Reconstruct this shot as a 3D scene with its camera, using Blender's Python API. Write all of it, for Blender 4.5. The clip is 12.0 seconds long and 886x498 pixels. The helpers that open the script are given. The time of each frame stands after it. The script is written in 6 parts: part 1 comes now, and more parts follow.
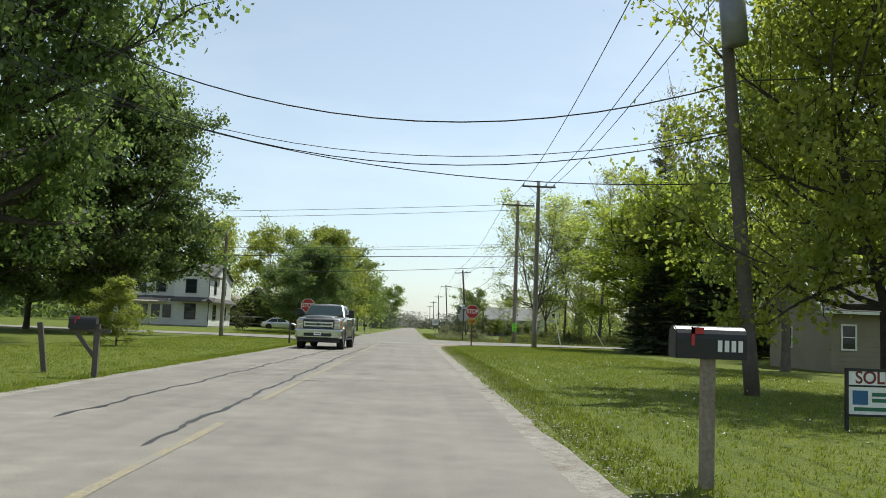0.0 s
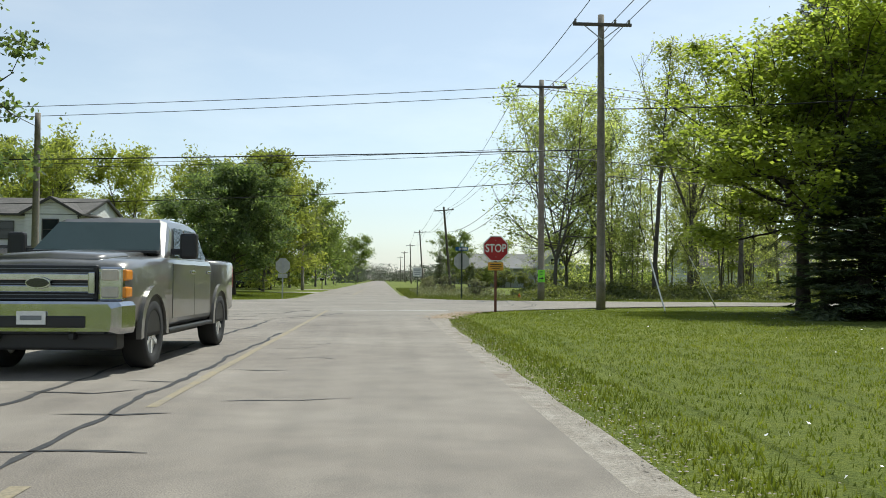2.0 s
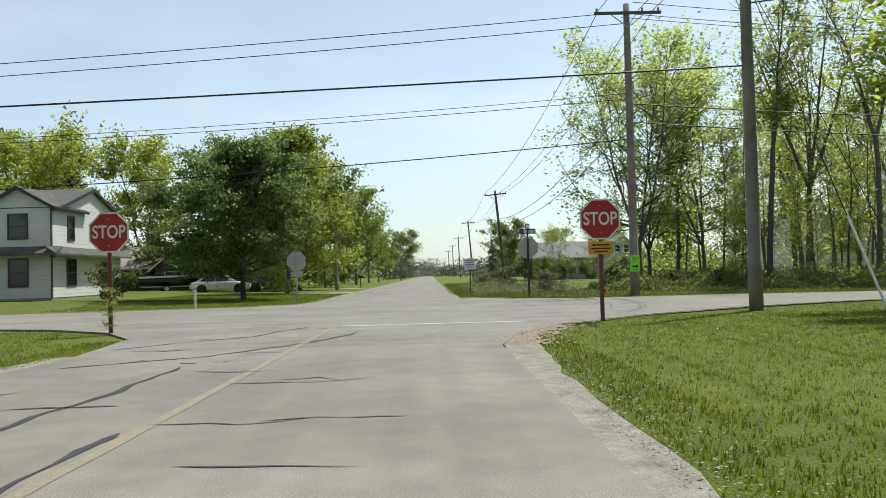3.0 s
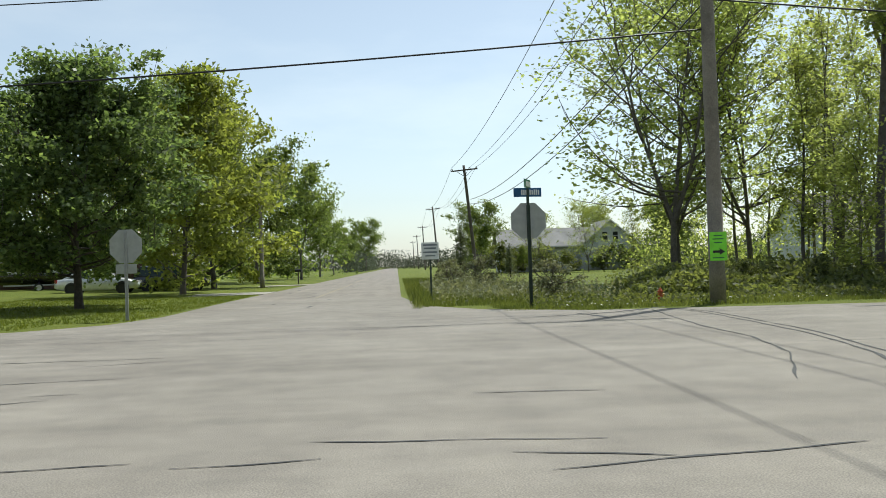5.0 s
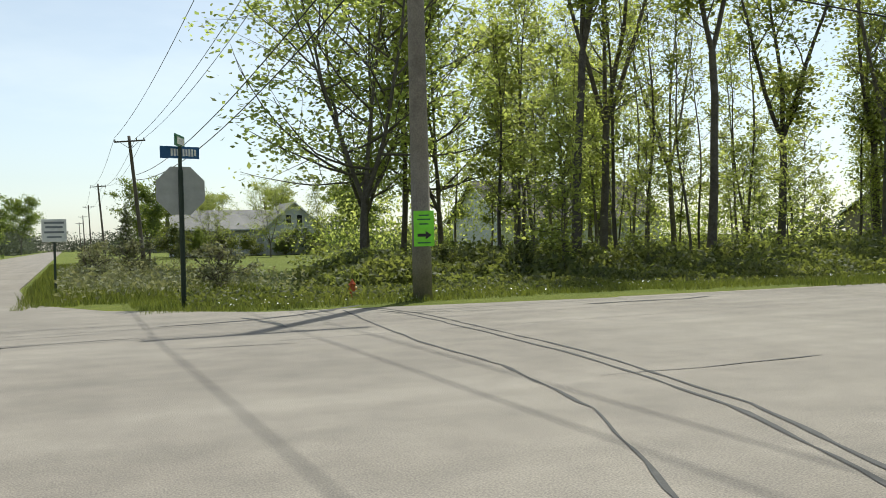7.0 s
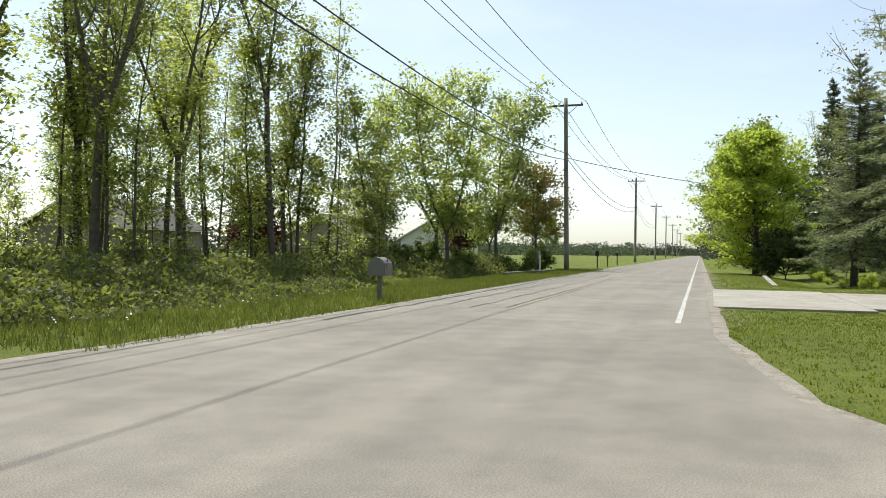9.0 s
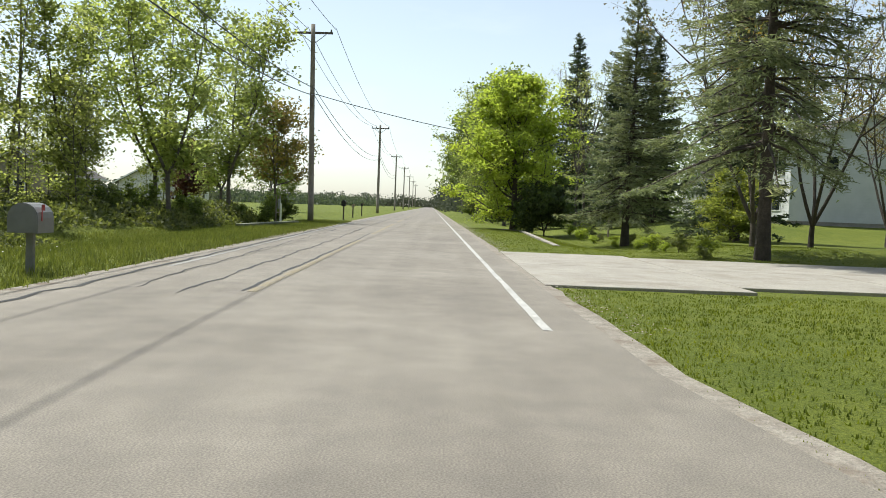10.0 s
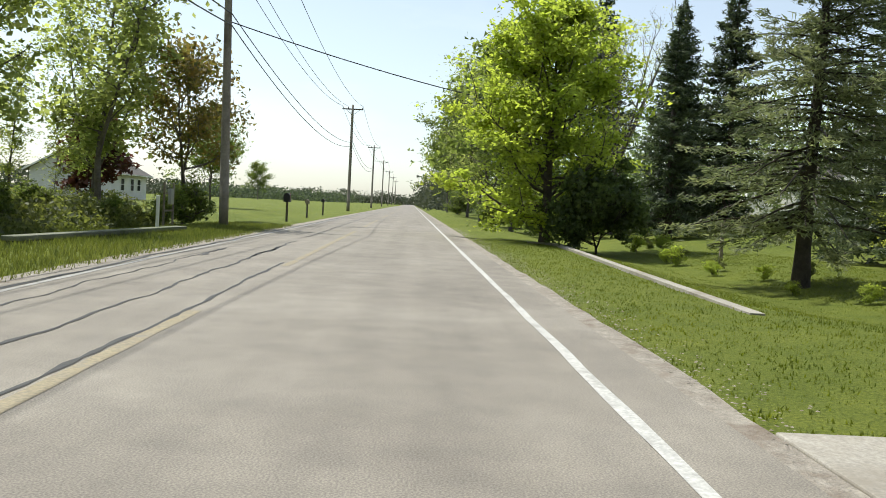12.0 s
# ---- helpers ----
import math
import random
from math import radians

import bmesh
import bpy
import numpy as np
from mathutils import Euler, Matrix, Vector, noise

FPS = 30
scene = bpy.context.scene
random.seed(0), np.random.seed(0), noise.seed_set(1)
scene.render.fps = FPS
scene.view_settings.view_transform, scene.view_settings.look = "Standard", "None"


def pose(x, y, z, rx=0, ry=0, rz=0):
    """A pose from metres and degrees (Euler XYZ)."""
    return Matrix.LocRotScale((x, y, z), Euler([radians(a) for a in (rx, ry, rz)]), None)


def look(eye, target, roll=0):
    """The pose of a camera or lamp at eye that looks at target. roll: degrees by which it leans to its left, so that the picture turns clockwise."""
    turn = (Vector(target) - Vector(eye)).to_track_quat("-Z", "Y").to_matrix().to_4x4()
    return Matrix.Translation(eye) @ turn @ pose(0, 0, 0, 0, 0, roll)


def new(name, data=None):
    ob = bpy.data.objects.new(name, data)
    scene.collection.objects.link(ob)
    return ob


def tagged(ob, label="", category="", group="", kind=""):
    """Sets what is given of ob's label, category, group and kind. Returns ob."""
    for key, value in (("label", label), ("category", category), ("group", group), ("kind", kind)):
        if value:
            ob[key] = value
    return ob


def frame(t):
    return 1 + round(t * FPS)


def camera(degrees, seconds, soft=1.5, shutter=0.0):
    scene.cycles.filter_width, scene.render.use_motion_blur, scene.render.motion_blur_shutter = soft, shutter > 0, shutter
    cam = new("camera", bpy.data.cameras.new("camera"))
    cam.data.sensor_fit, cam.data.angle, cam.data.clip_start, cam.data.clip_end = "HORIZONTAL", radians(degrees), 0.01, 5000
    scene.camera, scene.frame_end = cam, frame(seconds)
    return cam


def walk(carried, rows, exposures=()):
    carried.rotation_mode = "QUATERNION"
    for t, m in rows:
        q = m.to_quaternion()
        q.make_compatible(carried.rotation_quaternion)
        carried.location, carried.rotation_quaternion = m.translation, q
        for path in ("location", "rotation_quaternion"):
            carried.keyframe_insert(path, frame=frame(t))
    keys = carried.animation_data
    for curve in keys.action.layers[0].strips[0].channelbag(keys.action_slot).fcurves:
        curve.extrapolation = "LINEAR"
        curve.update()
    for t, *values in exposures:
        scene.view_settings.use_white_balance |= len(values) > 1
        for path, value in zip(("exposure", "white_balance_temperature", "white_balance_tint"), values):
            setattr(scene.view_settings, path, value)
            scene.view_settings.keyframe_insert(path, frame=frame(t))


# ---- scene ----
# ---- camera rows: seconds, place, pitch, lean, heading ----
cam = camera(53.08, 12.0, 0.9)
PATH = [
    (0, pose(0.000, 0.000, 1.140, 95.05, -2.17, -1.96)),
    (0.5, pose(-0.408, 7.629, 1.138, 92.98, -1.58, -2.41)),
    (1, pose(-0.391, 14.472, 1.135, 92.03, -1.25, -3.03)),
    (1.5, pose(-0.279, 21.392, 1.135, 91.77, -0.77, -3.55)),
    (2, pose(-0.109, 28.011, 1.138, 91.97, -0.38, -3.93)),
    (2.5, pose(0.006, 34.287, 1.143, 91.94, -0.11, -3.66)),
    (3, pose(0.161, 40.044, 1.132, 91.61, 1.52, -0.78)),
    (3.2, pose(0.229, 42.387, 1.143, 91.46, 1.58, -0.66)),
    (3.6, pose(0.364, 46.572, 1.137, 91.19, 0.16, -0.17)),
    (4, pose(0.515, 50.142, 1.137, 91.00, -0.07, 0.16)),
    (4.4, pose(0.701, 53.150, 1.137, 90.90, 0.20, -0.17)),
    (4.8, pose(0.943, 55.651, 1.147, 90.93, 1.97, -1.63)),
    (5, pose(1.091, 56.732, 1.137, 91.02, 1.87, -2.96)),
    (5.5, pose(1.499, 58.917, 1.142, 91.79, 1.49, -7.64)),
    (6, pose(1.894, 60.259, 1.135, 91.36, 0.86, -15.11)),
    (6.5, pose(2.146, 61.028, 1.128, 89.66, -0.05, -17.76)),
    (7, pose(2.423, 61.828, 1.126, 89.45, 1.39, -23.13)),
    (7.5, pose(2.997, 62.296, 1.141, 87.61, 1.73, -34.58)),
    (7.7, pose(3.430, 62.630, 1.134, 88.68, 0.82, -40.54)),
    (8, pose(4.304, 63.714, 1.137, 89.74, 0.06, -49.10)),
    (8.3, pose(5.434, 65.230, 1.137, 90.26, 0.01, -57.12)),
    (8.6, pose(6.803, 66.908, 1.137, 90.38, 0.06, -64.52)),
    (9, pose(8.976, 68.978, 1.137, 90.10, -0.83, -73.32)),
    (9.3, pose(10.843, 69.985, 1.142, 89.74, -4.23, -78.99)),
    (9.5, pose(12.192, 70.247, 1.144, 89.51, -3.56, -82.29)),
    (9.7, pose(13.531, 70.398, 1.137, 88.15, -2.39, -85.65)),
    (10, pose(15.679, 70.519, 1.132, 87.26, -2.26, -90.27)),
    (10.5, pose(20.104, 70.695, 1.131, 86.90, -2.73, -93.19)),
    (11, pose(24.715, 70.769, 1.138, 86.09, -3.20, -92.50)),
    (11.5, pose(29.125, 70.748, 1.134, 86.50, -3.07, -91.61)),
    (12, pose(34.501, 70.825, 1.129, 87.17, -3.04, -91.54)),
]
EXPOSURES = [(0.0, 0.06, 6150, 2), (5.5, 0.06, 6200, 2), (7.0, 0.08, 6400, 3), (9.0, 0.26, 6350, 5), (12.0, 0.28, 6350, 5)]
walk(cam, PATH, EXPOSURES)

# ---- sky and sun ----
SUN_EL, SUN_AZ = radians(62), radians(41)
world = bpy.data.worlds.new("world")
scene.world = world
world.use_nodes = True
wn = world.node_tree.nodes
sky = wn.new("ShaderNodeTexSky")
sky.sky_type, sky.sun_disc = "NISHITA", False
sky.sun_elevation, sky.sun_rotation = SUN_EL, SUN_AZ
sky.air_density, sky.dust_density, sky.ozone_density = 1.0, 0.8, 1.2
wn["Background"].inputs[1].default_value = 0.15
haze = wn.new("ShaderNodeHueSaturation")  # thin high haze pales the sky
cloud_at, cloud_map, cloud = wn.new("ShaderNodeTexCoord"), wn.new("ShaderNodeMapping"), wn.new("ShaderNodeTexNoise")
cloud_map.inputs["Scale"].default_value = (1.0, 1.0, 3.5)
cloud.inputs["Scale"].default_value, cloud.inputs["Detail"].default_value, cloud.inputs["Roughness"].default_value = 2.6, 6.0, 0.55
world.node_tree.links.new(cloud_at.outputs["Generated"], cloud_map.inputs[0])
world.node_tree.links.new(cloud_map.outputs[0], cloud.inputs["Vector"])
for socket, clear, veiled in (("Saturation", 0.59, 0.44), ("Value", 0.93, 0.985)):
    veil = wn.new("ShaderNodeMapRange")
    for slot, value in zip(range(1, 5), (0.46, 0.7, clear, veiled)):
        veil.inputs[slot].default_value = value
    world.node_tree.links.new(cloud.outputs["Fac"], veil.inputs[0])
    world.node_tree.links.new(veil.outputs[0], haze.inputs[socket])
world.node_tree.links.new(sky.outputs[0], haze.inputs["Color"])
world.node_tree.links.new(haze.outputs[0], wn["Background"].inputs[0])
sun = new("sun", bpy.data.lights.new("sun", "SUN"))
sun.data.energy, sun.data.angle, sun.data.color = 4.6, radians(0.53), (1.0, 0.95, 0.87)
toward = Vector((math.sin(SUN_AZ) * math.cos(SUN_EL), math.cos(SUN_AZ) * math.cos(SUN_EL), math.sin(SUN_EL)))
sun.matrix_basis = look((30, 60, 60), Vector((30, 60, 60)) - toward)

# ---- materials ----
RNG = np.random.default_rng(7)


def nodes_of(name):
    m = bpy.data.materials.new(name)
    m.use_nodes = True
    nt = m.node_tree
    return m, nt, nt.nodes["Principled BSDF"]


def noise_tex(nt, scale, detail=4.0, rough=0.6, coord="Object"):
    tc = nt.nodes.new("ShaderNodeTexCoord")
    n = nt.nodes.new("ShaderNodeTexNoise")
    n.inputs["Scale"].default_value, n.inputs["Detail"].default_value = scale, detail
    n.inputs["Roughness"].default_value = rough
    nt.links.new(tc.outputs[coord], n.inputs["Vector"])
    return n.outputs["Fac"]


def ramp(nt, fac, stops):
    r = nt.nodes.new("ShaderNodeValToRGB")
    el = r.color_ramp.elements
    while len(el) < len(stops):
        el.new(0.5)
    for e, (p, c) in zip(el, stops):
        e.position, e.color = p, (*c, 1)
    nt.links.new(fac, r.inputs[0])
    return r.outputs[0]


def mixed(nt, fac, a, b, mode="MIX"):
    m = nt.nodes.new("ShaderNodeMix")
    m.data_type, m.blend_type = "RGBA", mode
    for v, k in ((fac, 0), (a, 6), (b, 7)):
        if hasattr(v, "is_linked"):
            nt.links.new(v, m.inputs[k])
        else:
            m.inputs[k].default_value = v if k == 0 else (*v, 1)
    return m.outputs[2]


def bumped(nt, bsdf, fac, strength, dist):
    b = nt.nodes.new("ShaderNodeBump")
    b.inputs["Strength"].default_value, b.inputs["Distance"].default_value = strength, dist
    nt.links.new(fac, b.inputs["Height"])
    nt.links.new(b.outputs[0], bsdf.inputs["Normal"])


def surface(name, c1, c2, scale=3.0, fine=60.0, rough=0.8, bump=0.3, dist=0.004, metal=0.0, coord="Object", stain=None, vary=0.0):
    """Two tones at a broad scale, a fine grain over them, and relief."""
    m, nt, b = nodes_of(name)
    broad, grain = noise_tex(nt, scale, 5, 0.65, coord), noise_tex(nt, fine, 3, 0.6, coord)
    col = ramp(nt, broad, [(0.32, c1), (0.68, c2)])
    g = ramp(nt, grain, [(0.3, (0.72, 0.72, 0.72)), (0.7, (1.18, 1.18, 1.18))])
    col = mixed(nt, 1.0, col, g, "MULTIPLY")
    if stain:
        s = noise_tex(nt, scale * 0.37, 6, 0.7, coord)
        f = ramp(nt, s, [(0.52, (0, 0, 0)), (0.66, (1, 1, 1))])
        col = mixed(nt, f, col, stain)
    if vary:
        oi = nt.nodes.new("ShaderNodeObjectInfo")
        h = nt.nodes.new("ShaderNodeHueSaturation")
        mr = nt.nodes.new("ShaderNodeMapRange")
        mr.inputs[3].default_value, mr.inputs[4].default_value = 1 - vary, 1 + vary
        nt.links.new(oi.outputs["Random"], mr.inputs[0])
        nt.links.new(mr.outputs[0], h.inputs["Value"])
        nt.links.new(col, h.inputs["Color"])
        col = h.outputs[0]
    nt.links.new(col, b.inputs["Base Color"])
    b.inputs["Roughness"].default_value, b.inputs["Metallic"].default_value = rough, metal
    bumped(nt, b, grain, bump, dist)
    return m


def siding(name, c1, c2, step=0.2):
    """Lapped boards: a saw-tooth relief up the wall over softly weathered paint."""
    m, nt, b = nodes_of(name)
    n = noise_tex(nt, 0.9, 6, 0.7)
    tc, sp = nt.nodes.new("ShaderNodeTexCoord"), nt.nodes.new("ShaderNodeSeparateXYZ")
    md, dv = nt.nodes.new("ShaderNodeMath"), nt.nodes.new("ShaderNodeMath")
    dv.operation, md.operation = "DIVIDE", "FRACT"
    dv.inputs[1].default_value = step
    nt.links.new(tc.outputs["Object"], sp.inputs[0])
    nt.links.new(sp.outputs["Z"], dv.inputs[0])
    nt.links.new(dv.outputs[0], md.inputs[0])
    nt.links.new(ramp(nt, n, [(0.3, c1), (0.7, c2)]), b.inputs["Base Color"])
    b.inputs["Roughness"].default_value = 0.55
    bp = nt.nodes.new("ShaderNodeBump")
    bp.invert = True
    bp.inputs["Strength"].default_value, bp.inputs["Distance"].default_value = 0.9, 0.03
    nt.links.new(md.outputs[0], bp.inputs["Height"])
    nt.links.new(bp.outputs[0], b.inputs["Normal"])
    return m


def leafy(name, dark, light, through_col, trans=0.45, rough=0.55):
    """Leaf: gloss over colour that differs from leaf to leaf and tree to tree, lit through from behind."""
    m, nt, b = nodes_of(name)
    geo, oi = nt.nodes.new("ShaderNodeNewGeometry"), nt.nodes.new("ShaderNodeObjectInfo")
    col = ramp(nt, geo.outputs["Random Per Island"], [(0.0, dark), (1.0, light)])
    broad = noise_tex(nt, 0.45, 2, 0.5)
    col = mixed(nt, 1.0, col, ramp(nt, broad, [(0.3, (0.75, 0.8, 0.75)), (0.7, (1.2, 1.15, 1.1))]), "MULTIPLY")
    h = nt.nodes.new("ShaderNodeHueSaturation")
    mr = nt.nodes.new("ShaderNodeMapRange")
    mr.inputs[3].default_value, mr.inputs[4].default_value = 0.8, 1.2
    nt.links.new(oi.outputs["Random"], mr.inputs[0])
    nt.links.new(mr.outputs[0], h.inputs["Value"])
    nt.links.new(col, h.inputs["Color"])
    nt.links.new(h.outputs[0], b.inputs["Base Color"])
    b.inputs["Roughness"].default_value = rough
    b.inputs["Specular IOR Level"].default_value = 0.3
    t = nt.nodes.new("ShaderNodeBsdfTranslucent")
    nt.links.new(mixed(nt, 1.0, h.outputs[0], through_col, "MULTIPLY"), t.inputs[0])
    mx = nt.nodes.new("ShaderNodeMixShader")
    mx.inputs[0].default_value = trans
    nt.links.new(b.outputs[0], mx.inputs[1])
    nt.links.new(t.outputs[0], mx.inputs[2])
    nt.links.new(mx.outputs[0], nt.nodes["Material Output"].inputs[0])
    return m


def plain(name, c, rough=0.5, metal=0.0, coat=0.0):
    m, nt, b = nodes_of(name)
    n = noise_tex(nt, 6.0, 5, 0.6)
    k = [tuple(v * f for v in c) for f in (0.86, 1.08)]
    nt.links.new(ramp(nt, n, [(0.3, k[0]), (0.7, k[1])]), b.inputs["Base Color"])
    r = nt.nodes.new("ShaderNodeMapRange")
    r.inputs[3].default_value, r.inputs[4].default_value = rough * 0.85, min(1, rough * 1.15)
    nt.links.new(n, r.inputs[0])
    nt.links.new(r.outputs[0], b.inputs["Roughness"])
    b.inputs["Metallic"].default_value = metal
    b.inputs["Coat Weight"].default_value = coat
    return m


def glass(name, tint=(0.02, 0.025, 0.03), rough=0.03):
    """Dark window glass seen from outside: a mirror-like pane before a dim room."""
    m, nt, b = nodes_of(name)
    b.inputs["Base Color"].default_value = (*tint, 1)
    b.inputs["Roughness"].default_value, b.inputs["IOR"].default_value = rough, 1.5
    return m


def asphalt_mat(name, c1, c2, patch):
    m, nt, b = nodes_of(name)
    broad, mid, fine = noise_tex(nt, 0.35, 5, 0.6), noise_tex(nt, 2.2, 4, 0.6), noise_tex(nt, 90, 2, 0.5)
    col = ramp(nt, broad, [(0.35, c1), (0.65, c2)])
    col = mixed(nt, 1.0, col, ramp(nt, mid, [(0.3, (0.86, 0.86, 0.86)), (0.7, (1.1, 1.1, 1.08))]), "MULTIPLY")
    col = mixed(nt, 1.0, col, ramp(nt, fine, [(0.35, (0.7, 0.7, 0.7)), (0.7, (1.25, 1.25, 1.22))]), "MULTIPLY")
    # wheel tracks and patches worn along the road
    tc, mp, wv = nt.nodes.new("ShaderNodeTexCoord"), nt.nodes.new("ShaderNodeMapping"), nt.nodes.new("ShaderNodeTexNoise")
    mp.inputs["Scale"].default_value = patch
    wv.inputs["Scale"].default_value, wv.inputs["Detail"].default_value = 1.0, 3
    nt.links.new(tc.outputs["Object"], mp.inputs[0])
    nt.links.new(mp.outputs[0], wv.inputs["Vector"])
    col = mixed(nt, 1.0, col, ramp(nt, wv.outputs["Fac"], [(0.35, (0.91, 0.91, 0.91)), (0.65, (1.05, 1.05, 1.05))]), "MULTIPLY")
    nt.links.new(col, b.inputs["Base Color"])
    b.inputs["Roughness"].default_value = 0.85
    bumped(nt, b, fine, 0.6, 0.006)
    return m


def ground_mat(name):
    m, nt, b = nodes_of(name)
    broad, mid, fine = noise_tex(nt, 0.12, 5, 0.6), noise_tex(nt, 1.3, 5, 0.65), noise_tex(nt, 28, 4, 0.7)
    col = ramp(nt, broad, [(0.3, (0.112, 0.143, 0.022)), (0.7, (0.162, 0.188, 0.033))])
    col = mixed(nt, 1.0, col, ramp(nt, mid, [(0.3, (0.75, 0.8, 0.75)), (0.7, (1.15, 1.1, 1.1))]), "MULTIPLY")
    col = mixed(nt, 1.0, col, ramp(nt, fine, [(0.3, (0.55, 0.6, 0.5)), (0.7, (1.35, 1.3, 1.2))]), "MULTIPLY")
    bare = ramp(nt, mid, [(0.68, (0, 0, 0)), (0.76, (1, 1, 1))])
    col = mixed(nt, bare, col, (0.17, 0.16, 0.07))
    nt.links.new(col, b.inputs["Base Color"])
    b.inputs["Roughness"].default_value = 0.9
    b.inputs["Specular IOR Level"].default_value = 0.2
    bumped(nt, b, fine, 0.9, 0.05)
    return m


M_ASPHALT = asphalt_mat("worn_asphalt", (0.203, 0.176, 0.15), (0.272, 0.24, 0.206), (2.2, 0.06, 1))
M_ASPHALT_X = asphalt_mat("pale_asphalt", (0.207, 0.183, 0.157), (0.276, 0.247, 0.213), (0.06, 1.8, 1))
M_TAR = surface("crack_sealer", (0.02, 0.02, 0.022), (0.05, 0.048, 0.045), 4, 50, 0.7, 0.3)
M_GROUND = ground_mat("mown_grass_ground")
M_BLADE = leafy("grass_blade", (0.1, 0.13, 0.022), (0.205, 0.232, 0.05), (1.8, 1.8, 0.6), 0.42, 0.5)
M_VERGE = leafy("verge_grass_blade", (0.075, 0.094, 0.028), (0.165, 0.182, 0.068), (1.8, 1.8, 0.8), 0.42, 0.6)
M_BRUSH = leafy("brush_leaf", (0.07, 0.085, 0.042), (0.18, 0.195, 0.1), (2, 2, 0.8), 0.45, 0.6)
M_DRY = leafy("dry_weed", (0.18, 0.195, 0.11), (0.34, 0.345, 0.23), (1.3, 1.25, 0.8), 0.35, 0.7)
M_GRAVEL = surface("gravel", (0.23, 0.2, 0.165), (0.36, 0.325, 0.275), 5, 45, 0.9, 0.9, 0.02, stain=(0.19, 0.15, 0.115))
M_CONCRETE = surface("concrete", (0.3, 0.275, 0.235), (0.4, 0.37, 0.32), 1.2, 40, 0.85, 0.3, 0.004, stain=(0.24, 0.21, 0.17))
M_SLABTOP = surface("weathered_slab", (0.12, 0.13, 0.085), (0.2, 0.205, 0.15), 1.2, 30, 0.9, 0.4, 0.008, stain=(0.09, 0.11, 0.05))
M_LITTER = surface("dead_leaf_litter", (0.16, 0.1, 0.06), (0.42, 0.34, 0.24), 9, 60, 0.9, 0.3, 0.004)
# headwall front: shade and the grass's green reflection put into the concrete colour
M_WALL_SHADED = surface("shade_darkened_concrete", (0.05, 0.055, 0.035), (0.12, 0.115, 0.08), 1.5, 30, 0.9, 0.4, 0.008, stain=(0.04, 0.06, 0.025))
M_YELLOW = surface("worn_yellow_paint", (0.25, 0.215, 0.155), (0.31, 0.256, 0.155), 5, 30, 0.8, 0.3, stain=(0.22, 0.2, 0.175))
M_WORNLINE = surface("rubbed_edge_paint", (0.26, 0.25, 0.23), (0.36, 0.35, 0.33), 5, 30, 0.75, 0.3, stain=(0.24, 0.225, 0.2))
M_WHITEPAINT = surface("worn_white_paint", (0.42, 0.41, 0.385), (0.56, 0.55, 0.52), 5, 30, 0.7, 0.3, stain=(0.28, 0.265, 0.24))
M_BARK = surface("grey_bark", (0.09, 0.078, 0.062), (0.17, 0.15, 0.125), 3, 26, 0.95, 1.0, 0.03, vary=0.25)
M_BARK_DK = surface("dark_bark", (0.045, 0.038, 0.03), (0.1, 0.08, 0.065), 3, 26, 0.95, 1.0, 0.03, vary=0.2)
M_LEAF_DK = leafy("dense_maple_leaf", (0.064, 0.09, 0.042), (0.152, 0.188, 0.086), (2.1, 2.22, 1.2), 0.5, 0.42)
M_LEAF_MID = leafy("spring_leaf", (0.075, 0.098, 0.038), (0.165, 0.192, 0.077), (2.15, 2.25, 1.05), 0.56)
M_LEAF_YEL = leafy("yellow_green_leaf", (0.125, 0.147, 0.046), (0.22, 0.24, 0.088), (2.3, 2.28, 1.0), 0.6)
M_LEAF_WOOD = leafy("thin_wood_leaf", (0.15, 0.167, 0.068), (0.262, 0.278, 0.117), (2.42, 2.45, 1.4), 0.65)
M_LEAF_EDGE = leafy("wood_edge_leaf", (0.142, 0.168, 0.074), (0.248, 0.272, 0.125), (2.5, 2.5, 1.45), 0.66)
M_LEAF_ORA = leafy("orange_green_leaf", (0.11, 0.13, 0.05), (0.25, 0.19, 0.085), (2.0, 1.85, 0.9), 0.5)
M_LEAF_LIME = leafy("lime_maple_leaf", (0.15, 0.18, 0.046), (0.268, 0.302, 0.09), (2.4, 2.48, 1.05), 0.62)
# distance haze put into the leaf colour: greyer, duller, less light let through
M_LEAF_HAZE = leafy("haze_greyed_leaf", (0.055, 0.066, 0.048), (0.105, 0.118, 0.082), (1.5, 1.5, 1.2), 0.3, 0.8)
M_LEAF_RED = leafy("red_leaf", (0.06, 0.03, 0.025), (0.13, 0.06, 0.05), (1.5, 0.9, 0.7), 0.35)
M_NEEDLE = leafy("spruce_needle", (0.085, 0.1, 0.062), (0.2, 0.216, 0.14), (2, 2.05, 1.35), 0.45, 0.6)
M_NEEDLE_MID = leafy("green_fir_needle", (0.06, 0.08, 0.052), (0.155, 0.185, 0.115), (2.0, 2.1, 1.4), 0.46, 0.6)
M_NEEDLE_DK = leafy("dark_fir_needle", (0.036, 0.05, 0.034), (0.1, 0.122, 0.075), (1.8, 1.9, 1.3), 0.38, 0.6)
M_POLE = surface("weathered_pole_wood", (0.2, 0.175, 0.14), (0.32, 0.285, 0.235), 1.4, 35, 0.9, 0.5, 0.01, stain=(0.13, 0.11, 0.09))
M_POLE_DK = surface("dark_pole_wood", (0.08, 0.068, 0.055), (0.15, 0.125, 0.1), 1.4, 35, 0.9, 0.5, 0.01)
M_WIRE = plain("wire_black", (0.015, 0.015, 0.016), 0.5)
M_STEEL = plain("galvanised_steel", (0.42, 0.43, 0.43), 0.45, 0.7)
